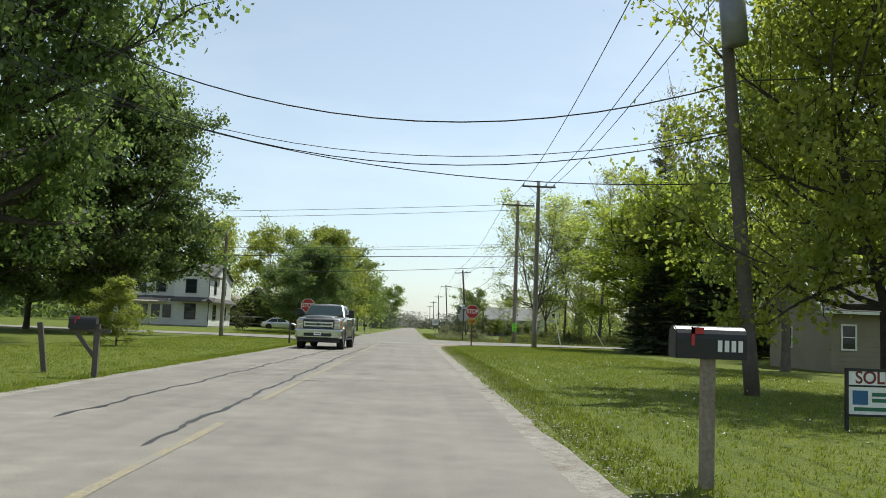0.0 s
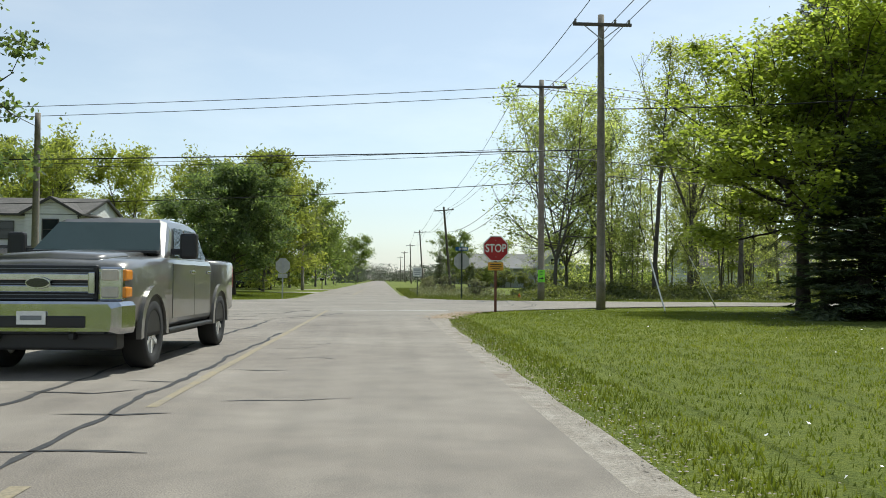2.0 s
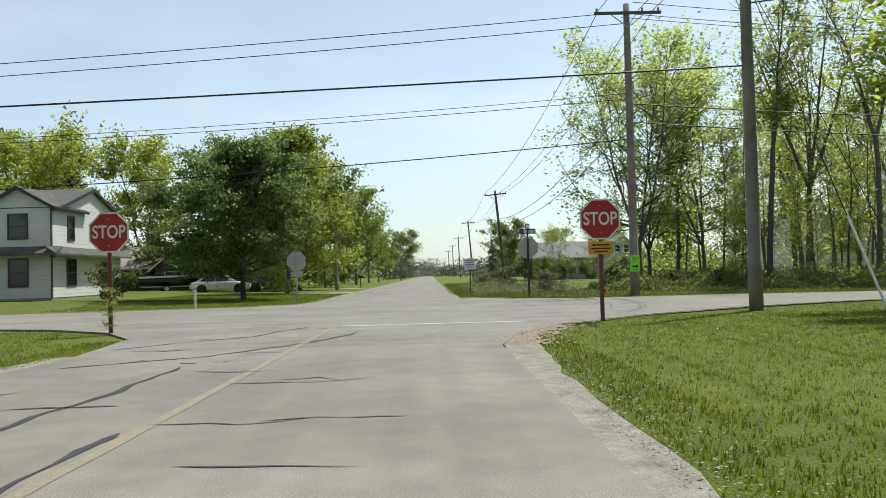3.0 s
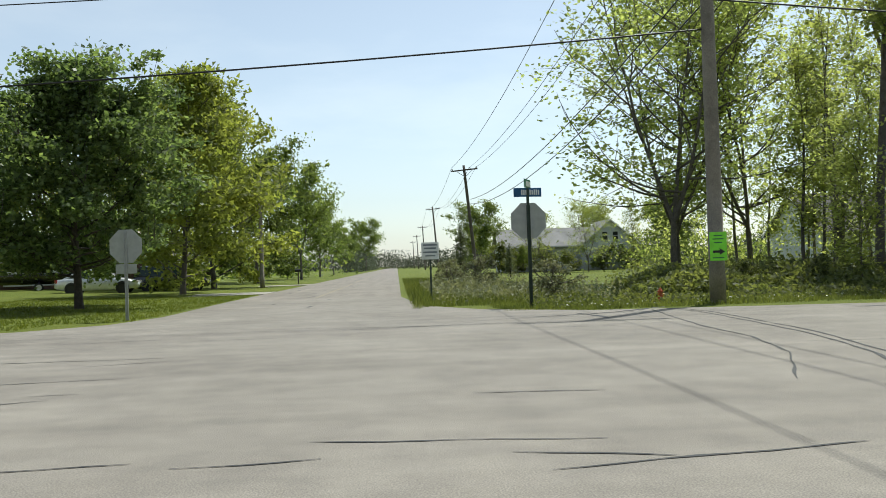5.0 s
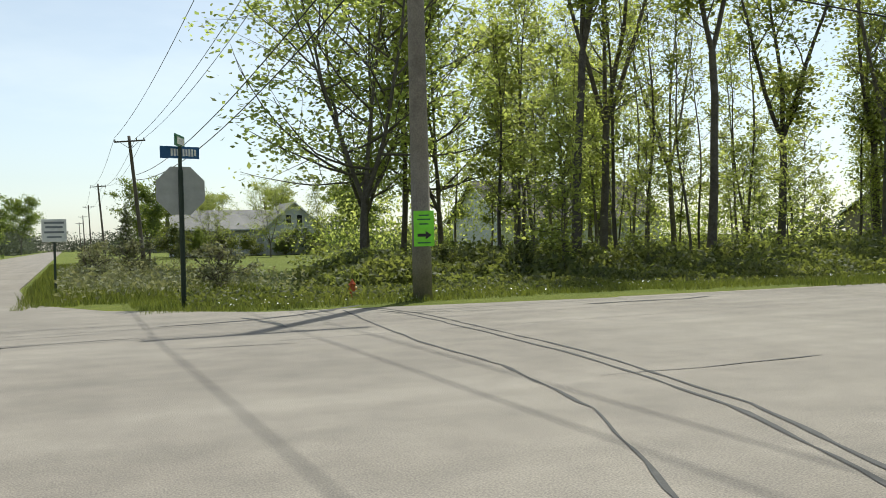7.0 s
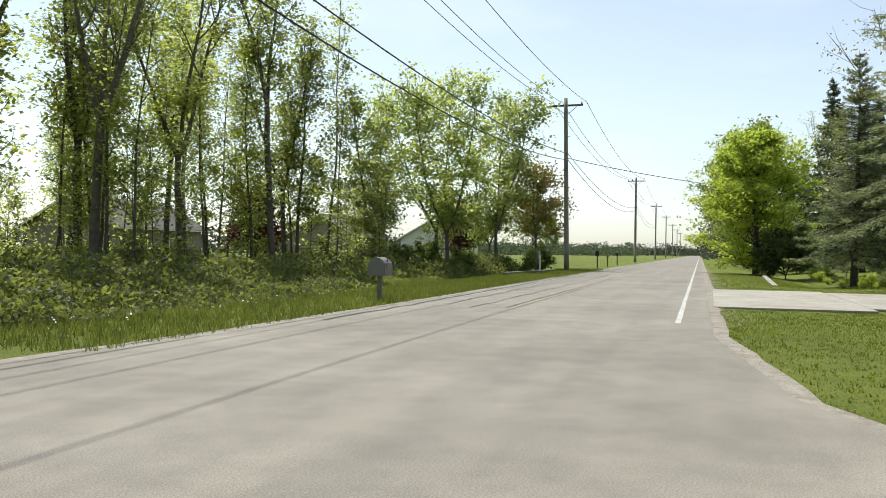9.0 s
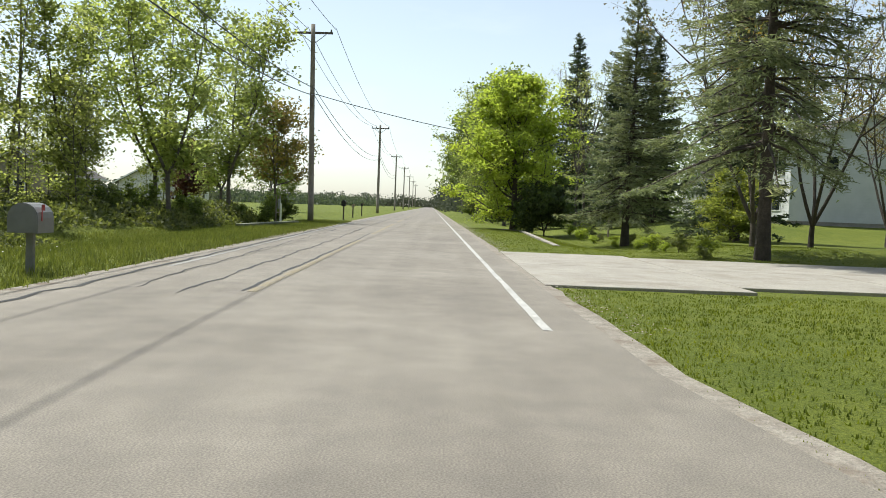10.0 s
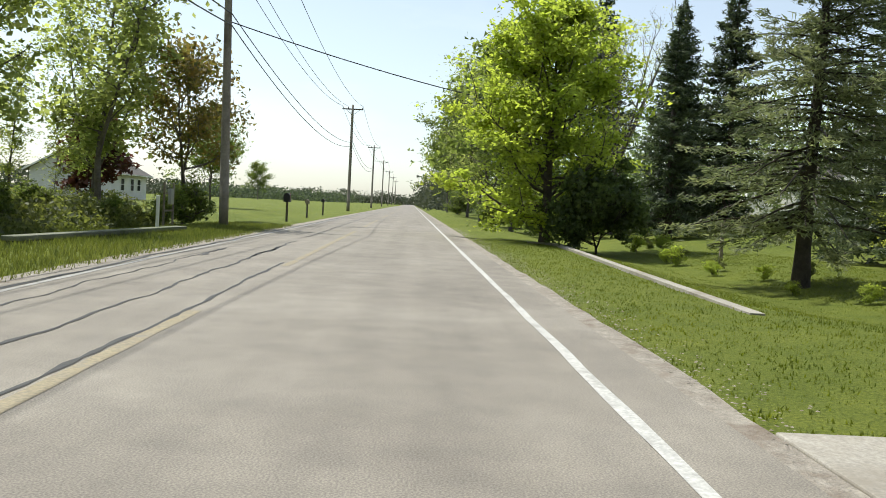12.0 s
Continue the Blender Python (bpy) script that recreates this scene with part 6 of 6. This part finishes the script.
saloon(-13.8, 109.2, 97, M_PAINT_SILVER, "silver saloon car parked on the drive")
saloon(-10.6, 113.0, 97, M_PAINT_DARK, "black sport utility car parked under trees", True)
saloon(-24.5, 114.5, 110, M_PAINT_DARK, "dark van-like car parked by the brick house", True, 4.9)
saloon(-32.5, 106, 100, M_PAINT_DARK, "dark car behind the white house", True)

boat = thing("motor_boat", -18.9, 119.0, 0.2, 112, "dark motor boat with white stripe on a trailer", "boat")
secs = []
for y_, w_, z0, z1 in ((0, 0.1, 1.3, 1.5), (0.8, 0.9, 0.95, 1.55), (2.0, 1.7, 0.75, 1.55), (4.0, 2.1, 0.7, 1.5), (6.6, 2.1, 0.72, 1.45)):
    secs.append((y_, [(0, z0 - 0.2), (w_ / 2 * 0.8, z0), (w_ / 2, z0 + 0.35), (w_ / 2, z1), (-w_ / 2, z1), (-w_ / 2, z0 + 0.35), (-w_ / 2 * 0.8, z0)]))
part("hull", loft(secs), M_PAINT_DARK, boat, "dark hull")
part("stripe", loft([(y_ + 0.01, [(x_ * 1.012, z_) for x_, z_ in ((-w_ / 2, z1 - 0.25), (w_ / 2, z1 - 0.25), (w_ / 2, z1 - 0.08), (-w_ / 2, z1 - 0.08))]) for y_, w_, z1 in ((0.8, 0.9, 1.55), (2.0, 1.7, 1.55), (4.0, 2.1, 1.5), (6.55, 2.1, 1.45))]), M_PAINT_BOAT, boat, "white side stripe")
part("windscreen", boxes((-0.85, 0.85, 2.9, 2.95, 1.5, 1.95)), M_CARGLASS, boat)
trl = part("trailer", boxes((-0.9, -0.8, 0.5, 6.4, 0.42, 0.52), (0.8, 0.9, 0.5, 6.4, 0.42, 0.52), (-0.9, 0.9, 4.2, 4.3, 0.38, 0.48), (-0.04, 0.04, -1.2, 0.9, 0.42, 0.5)), M_STEEL, boat, "steel boat trailer")
for s in (-1, 1):
    wheel(boat, s * 1.05, 4.3, 0.3, 0.2, s)
# ---- sealed cracks and worn marks on the roads ----
crng = np.random.default_rng(17)


def crack(pts, width, wob=0.08):
    """A sealed crack that wanders between the given points."""
    P = []
    ph = crng.uniform(0, 6.28, 4)
    for (x0, y0), (x1, y1) in zip(pts, pts[1:]):
        ln = math.hypot(x1 - x0, y1 - y0)
        m = max(3, int(ln / 0.22))
        nx, ny = -(y1 - y0) / ln, (x1 - x0) / ln
        for q in range(m):
            d = q / m * ln
            o = wob * (math.sin(d * 1.3 + ph[0]) + 0.7 * math.sin(d * 2.9 + ph[1]) + 0.5 * math.sin(d * 6.1 + ph[2]))
            P.append((x0 + (x1 - x0) * q / m + nx * o, y0 + (y1 - y0) * q / m + ny * o))
    P = np.array(P)
    T = np.gradient(P, axis=0)
    T /= np.linalg.norm(T, axis=1, keepdims=True) + 1e-9
    N = np.stack([-T[:, 1], T[:, 0]], 1)
    W = width / 2 * np.clip(1 + 0.35 * crng.normal(size=(len(P), 1)), 0.3, 1.8)
    W[0] = W[-1] = 0.004
    V = np.concatenate([np.c_[P + N * W, np.full(len(P), 0.005)], np.c_[P - N * W, np.full(len(P), 0.005)]])
    k = len(P)
    F = [(q, k + q, k + q + 1, q + 1) for q in range(k - 1)]
    return tagged(new("crack_seal", raw_mesh("crack_seal", V, F, M_TAR)), "black crack sealer on the asphalt", "crack seal", kind="structure")


crack([(-2.35, 8), (-2.45, 30), (-2.2, 47)], 0.06, 0.03)
crack([(-3.9, 10), (-3.7, 26), (-3.35, 43), (-3.1, 52)], 0.06, 0.04)
crack([(-4.9, 52), (-3.2, 53.3), (-2.0, 55.5), (-1.2, 58.2)], 0.07, 0.045)
crack([(-5.3, 55), (-3.4, 57.5), (-2.6, 60.5)], 0.06, 0.05)
for q in range(60):
    y = 18 + q * 0.72 + crng.uniform(-0.5, 0.5)
    x = crng.uniform(-4.8, -1.0)
    u = crng.uniform(0.3, 0.9) ** 2 * 2.4
    crack([(x, y), (x + u * 0.5, y + crng.uniform(-0.2, 0.2)), (x + u, y + crng.uniform(-0.3, 0.3))], 0.035 if q % 3 else 0.06, 0.05)
for q in range(34):
    y = 84 + q * 2.6 + crng.uniform(-1, 1)
    x = crng.uniform(-4.4, -1.0)
    crack([(x, y), (x + crng.uniform(-0.3, 0.5), y + crng.uniform(0.8, 3.2))], 0.1, 0.05)
for q in range(34):
    x, y = crng.uniform(-9, 9), crng.uniform(61, 76)
    crack([(x, y), (x + crng.uniform(0.6, 2.6), y + crng.uniform(-0.5, 0.5))], 0.026, 0.025)
crack([(26, 73.55), (42, 73.66), (58, 73.98)], 0.04, 0.03)
crack([(26.5, 72.9), (43, 73.0), (50, 73.12)], 0.045, 0.015)
crack([(26.5, 74.25), (33, 74.45), (53, 74.8)], 0.025, 0.04)
crack([(60, 74.0), (90, 74.35), (130, 74.9)], 0.04, 0.03)
crack([(69.2, 76.0), (70.8, 74.2), (73.3, 71.9)], 0.12, 0.06)
crack([(50.4, 74.7), (53.4, 74.8)], 0.07, 0.03)
crack([(50.8, 73.85), (55, 73.9)], 0.06, 0.03)
crack([(63, 73.2), (64.2, 71.2)], 0.03, 0.03)
strip("edge_joint", [(22, 74.85), (30, 74.95), (50, 75.36), (140, 76.15)], 0.07, 0.005, M_TAR, "dark joint at the road edge", "crack seal", 0.03)
# long dark curves drawn over the crossing
crack([(3.5, 74.85), (5.2, 75.2), (6.6, 76.3), (7.5, 77.3)], 0.11, 0.04)
crack([(4.9, 75.75), (5.3, 73.5)], 0.09, 0.04)
crack([(7.1, 76.5), (7.3, 74.6), (7.2, 72.9), (6.9, 69.0), (6.35, 66.2), (5.2, 63.4)], 0.035, 0.012)
crack([(7.3, 76.4), (7.5, 74.6), (7.4, 72.9), (7.08, 69.0), (6.5, 66.2), (5.3, 63.2)], 0.035, 0.012)
crack([(6.7, 76.2), (6.3, 73.2), (6.05, 70.9), (6.0, 68.9), (5.6, 66.8), (4.6, 64.4)], 0.03, 0.015)
crack([(10.5, 74.7), (12.2, 74.5), (13.4, 74.75)], 0.12, 0.05)


# ---- loose stones of the shoulders ----
def stones(name, xs, ys, size, material, label):
    n = len(xs)
    a = crng.uniform(0, 2 * np.pi, n)
    s = size * crng.uniform(0.5, 1.5, n)
    base = np.array([(1, 0, 0), (-0.4, 0.9, 0), (-0.5, -0.8, 0), (0.1, 0.05, 0.4)])
    c, sn = np.cos(a), np.sin(a)
    V = np.stack([base[None, :, 0] * c[:, None] - base[None, :, 1] * sn[:, None], base[None, :, 0] * sn[:, None] + base[None, :, 1] * c[:, None], np.repeat(base[None, :, 2], n, 0)], -1) * s[:, None, None]
    V += np.stack([xs, ys, np.full(n, -0.004)], -1)[:, None]
    F = (np.array([(0, 1, 3), (1, 2, 3), (2, 0, 3)])[None] + 4 * np.arange(n)[:, None, None]).reshape(-1, 3)
    return tagged(new(name, raw_mesh(name, V.reshape(-1, 3), F, material)), label, "gravel", kind="stuff")


def shoulder(name, pts, width, label):
    return strip(name, pts, width, -0.012, M_GRAVEL, label, "gravel", 0.02)


shoulder("gravel_shoulder", [(1.3, -30), (1.3, 30), (1.35, 50), (1.7, 56.4), (2.8, 59.0), (5.2, 62.05), (8.6, 64.8), (12.1, 66.8), (16.4, 68.35), (22, 68.95), (60, 69.25), (300, 71.35)], 0.55, "reddish gravel shoulder at the asphalt edge")
shoulder("gravel_shoulder", [(-5.55, -30), (-5.55, 40), (-5.6, 54)], 0.4, "narrow gravel edge of the road")
shoulder("gravel_shoulder", [(12, 75.7), (20, 75.25), (30, 75.22), (50, 75.65), (300, 77.8)], 0.5, "gravel shoulder of the east road")
n = 4600
ys = crng.uniform(5, 59, n)
stones("loose_gravel", 1.45 + np.abs(crng.normal(size=n)) * 0.38 + np.clip((ys - 54) / 5, 0, 1) * 1.1, ys, 0.013, M_GRAVEL, "loose reddish gravel along the asphalt edge")
n = 900
ys = crng.uniform(54, 59.8, n)
stones("loose_gravel", 1.7 + np.clip((ys - 55) / 5, 0, 1) ** 1.3 * 1.6 + crng.normal(size=n) * 0.28, ys, 0.035, M_LITTER, "dead leaves and pale stones washed to the corner")
n = 3000
xs = crng.uniform(24, 80, n)
stones("loose_gravel", xs, 68.75 + TILT * (xs - 22) + 0.0 - np.abs(crng.normal(size=n)) * 0.3, 0.013, M_GRAVEL, "loose gravel along the east road")

# ---- grass, weeds and brush ----


def on_road(x, y):
    yy = y - TILT * x
    a = (x > -5.6) & (x < 1.5)
    b = (yy > 68.5) & (yy < 75.15) & (x > -12)
    c = (x < -5) & (y > 62.0 + np.clip((-x - 9.4) * 0.28, 0, 4.0)) & (y < 75.3)
    d = (x > 1) & (x < 17) & (y > np.interp(x, [1.2, 1.75, 3.0, 5.4, 8.8, 12.3, 16.5], [54, 56.5, 59, 62, 64.7, 66.7, 68.3])) & (y < 76.7)
    e = (np.hypot((x - 3.1) / 2.0, (y - 77.5) / 4.0) < 1) & (x < 3.6)
    f = (x > -7.4) & (x < -5) & (y > 57.5) & (y < 79)
    g = (x > 29) & (x < 38.8) & (yy < 69) & (yy > 45)
    return a | b | c | d | e | f | g


def blades(name, xs, ys, height, width, material, label, lean=0.5, per=3, kind="stuff"):
    """Tufts of bent blades that stand on the ground."""
    keep = ~on_road(xs, ys)
    xs, ys = np.repeat(xs[keep], per), np.repeat(ys[keep], per)
    n = len(xs)
    xs, ys = xs + crng.normal(size=n) * 0.03, ys + crng.normal(size=n) * 0.03
    z = ground_height(xs, ys) - 0.005
    a, h = crng.uniform(0, 2 * np.pi, n), height * crng.uniform(0.5, 1.3, n)
    d = np.stack([np.cos(a), np.sin(a)], 1)
    o = crng.normal(size=(n, 2)) * lean * h[:, None] * 0.6
    w = width * crng.uniform(0.6, 1.3, n)
    p = np.stack([xs, ys, z], 1)
    L, R = p.copy(), p.copy()
    L[:, :2] += d * w[:, None]
    R[:, :2] -= d * w[:, None]
    T = p + np.concatenate([o, h[:, None]], 1)
    V = np.stack([L, R, T], 1).reshape(-1, 3)
    F = np.arange(3 * n).reshape(n, 3)
    return tagged(new(name, raw_mesh(name, V, F, material)), label, "grass", kind=kind)


def lawn(name, x0, x1, y0, y1, n, h, label, w=0.006, m=M_BLADE, per=3):
    return blades(name, crng.uniform(x0, x1, n), crng.uniform(y0, y1, n), h, w, m, label, per=per)


lawn("lawn_grass", 1.3, 12, 3, 62, 42000, 0.05, "mown lawn grass beside the approach road", 0.009)
lawn("lawn_grass", -14, -5.4, 6, 62, 26000, 0.05, "mown lawn grass west of the approach road", 0.009)
lawn("lawn_grass", 8, 34, 56, 69, 16000, 0.036, "mown lawn grass of the corner", 0.011)
lawn("lawn_grass", 20, 66, 58, 69, 36000, 0.034, "mown lawn grass south of the east road", 0.008)
lawn("lawn_grass", -16, -5.3, 77, 100, 12000, 0.06, "mown lawn grass by the maple", 0.012)
lawn("verge_grass", 14, 70, 75.3, 82, 34000, 0.13, "uncut verge grass north of the east road", 0.009, M_VERGE)
lawn("verge_grass", 1.3, 16, 77.5, 84, 12000, 0.12, "uncut verge grass at the wood corner", 0.01, M_VERGE)
lawn("verge_grass", 1.2, 7, 82, 130, 9000, 0.24, "uncut verge grass along the north road", 0.014, M_VERGE)
lawn("road_edge_grass", 1.75, 2.5, 4, 60, 5000, 0.06, "ragged grass at the asphalt edge", 0.008)
lawn("road_edge_grass", -6.4, -5.6, 6, 58, 4000, 0.06, "ragged grass at the asphalt edge", 0.008)


def flowers(xs, ys, label):
    keep = ~on_road(xs, ys)
    xs, ys = xs[keep], ys[keep]
    P = np.stack([xs, ys, ground_height(xs, ys) + crng.uniform(0.06, 0.16, len(xs))], 1)
    V, F = leaf_quads(P, 0.036, crng, 1.0, 1.0)
    return tagged(new("dandelion_clocks", raw_mesh("dandelion_clocks", V, F, M_WHITE)), label, "flowers", kind="stuff")


flowers(crng.uniform(2.4, 11, 320), crng.uniform(10, 36, 320), "white dandelion heads scattered in the lawn")
flowers(crng.uniform(4, 13, 70), crng.uniform(36, 60, 70), "white dandelion heads scattered in the lawn")
flowers(crng.uniform(5, 34, 420), crng.uniform(77.3, 80, 420), "white weed flowers along the wood verge")


def brush(name, P, size, material, label, up=0.3):
    V, F = leaf_quads(P, size, crng, up, tri=True)
    return tagged(new(name, raw_mesh(name, V, F, material)), label, "undergrowth", kind="stuff")


def bank(x0, x1, y0, y1, n, h, power=1.4):
    """Places in a hummocky bank of weeds."""
    x, y = crng.uniform(x0, x1, n), crng.uniform(y0, y1, n)
    top = h * (0.55 + 0.45 * np.sin(x * 0.9 + 2 * np.sin(y * 0.7)) * np.sin(y * 1.1 + 0.6 * x)) * np.clip((y - y0) / 1.5 + 0.35, 0, 1)
    return np.stack([x, y, ground_height(x, y) + np.abs(top) * crng.uniform(0, 1, n) ** (1 / power)], 1)


brush("undergrowth", bank(13, 62, 82.3, 92, 42000, 1.1), 0.13, M_BRUSH, "dense green undergrowth at the foot of the wood")
brush("undergrowth", bank(14, 60, 90, 112, 16000, 1.3), 0.16, M_BRUSH, "shady undergrowth inside the wood")
brush("undergrowth", bank(52, 74, 81.5, 88, 16000, 1.1), 0.13, M_BRUSH, "green brush beside the field drive")
brush("dry_weeds", bank(2.2, 8.0, 82, 104, 5200, 0.7), 0.08, M_DRY, "pale dry weeds along the ditch of the north road", -0.2)
brush("dry_weeds", bank(2.5, 5.6, 85, 97, 4500, 0.85), 0.075, M_DRY, "pale twiggy brush beside the north road", -0.2)
brush("dry_weeds", bank(11, 40, 80.5, 83.0, 9000, 0.55), 0.1, M_BRUSH, "weedy bank before the wood")
brush("verge_weeds", bank(4.5, 30, 78.2, 82.5, 9000, 0.32), 0.07, M_BRUSH, "low mixed weeds in the verge")
brush("undergrowth", bank(8.5, 15, 83.5, 87.5, 9000, 1.0), 0.12, M_BRUSH, "dark brush at the corner of the wood")
brush("undergrowth", bank(12, 24, 84.5, 90, 7000, 0.9), 0.13, M_BRUSH, "dark brush under the edge trees")
for x, y, s in ((14.5, 155.5, 1.4), (17.5, 155, 1.7), (20.5, 155.6, 1.3), (24, 155, 1.6), (27.5, 155.5, 1.4), (12, 152, 1.8)):
    tree("shrub", x, y, s, label="rounded shrub along the farmhouse wall", name="shrub", group="farmhouse shrubs")
for x, y, s in ((3.2, 91, 0.7), (4.6, 95, 0.9), (5.9, 84.0, 0.75), (3.6, 101, 0.9)):
    tree("dry_shrub", x, y, s, label="pale twiggy shrub in the weeds", name="shrub", group="verge shrubs")
for x, y, s in ((12.6, 85.6, 0.55), (14.5, 84.8, 0.6), (-16.4, 86.6, 1.0)):
    tree("shrub", x, y, s, label="scrubby green shrub at the verge", name="shrub", group="verge shrubs")
brush("wood_shade_leaves", np.stack([crng.uniform(18, 60, 9000), crng.uniform(104, 128, 9000), crng.uniform(0.3, 4.5, 9000)], 1), 0.16, M_LEAF_WOOD, "hazy green leaves deep in the wood")


# ---- far woods and fields ----
def far_wood(x0, y0, x1, y1, n, h, label, m=M_LEAF_MID, deep=12, size=1.0):
    s = crng.uniform(0, 1, n)
    x, y = x0 + (x1 - x0) * s, y0 + (y1 - y0) * s
    q = s * math.hypot(x1 - x0, y1 - y0)
    top = h * (0.62 + 0.2 * np.sin(q * 0.21) + 0.16 * np.sin(q * 0.47 + 1.3) + 0.1 * np.sin(q * 1.1))
    P = np.stack([x + crng.normal(size=n) * deep * 0.4, y + crng.normal(size=n) * deep * 0.4, -0.5 + top * crng.uniform(0, 1, n) ** 0.7], 1)
    V, F = leaf_quads(P, size, crng, 0.2, tri=True)
    return tagged(new("far_woods", raw_mesh("far_woods", V, F, m)), label, "trees", kind="stuff")


# woods in M_LEAF_HAZE carry their haze as colour
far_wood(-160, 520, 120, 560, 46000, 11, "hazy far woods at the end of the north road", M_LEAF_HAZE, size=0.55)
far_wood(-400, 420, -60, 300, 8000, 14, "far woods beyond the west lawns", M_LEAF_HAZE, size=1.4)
far_wood(-90, 150, -14, 190, 14000, 10, "trees behind the houses", size=0.45)
far_wood(-70, 40, -60, 150, 7000, 12, "trees west of the houses", M_LEAF_DK, size=0.7)
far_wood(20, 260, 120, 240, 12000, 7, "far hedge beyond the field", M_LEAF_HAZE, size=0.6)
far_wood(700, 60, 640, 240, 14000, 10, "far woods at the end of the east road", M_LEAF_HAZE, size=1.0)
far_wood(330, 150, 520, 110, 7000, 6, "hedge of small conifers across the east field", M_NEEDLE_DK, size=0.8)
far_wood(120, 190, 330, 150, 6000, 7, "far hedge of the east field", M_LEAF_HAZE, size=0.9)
far_wood(80, 50, 200, 56, 60000, 12, "dense trees behind the south roadside row", M_LEAF_DK, size=0.2, deep=8)
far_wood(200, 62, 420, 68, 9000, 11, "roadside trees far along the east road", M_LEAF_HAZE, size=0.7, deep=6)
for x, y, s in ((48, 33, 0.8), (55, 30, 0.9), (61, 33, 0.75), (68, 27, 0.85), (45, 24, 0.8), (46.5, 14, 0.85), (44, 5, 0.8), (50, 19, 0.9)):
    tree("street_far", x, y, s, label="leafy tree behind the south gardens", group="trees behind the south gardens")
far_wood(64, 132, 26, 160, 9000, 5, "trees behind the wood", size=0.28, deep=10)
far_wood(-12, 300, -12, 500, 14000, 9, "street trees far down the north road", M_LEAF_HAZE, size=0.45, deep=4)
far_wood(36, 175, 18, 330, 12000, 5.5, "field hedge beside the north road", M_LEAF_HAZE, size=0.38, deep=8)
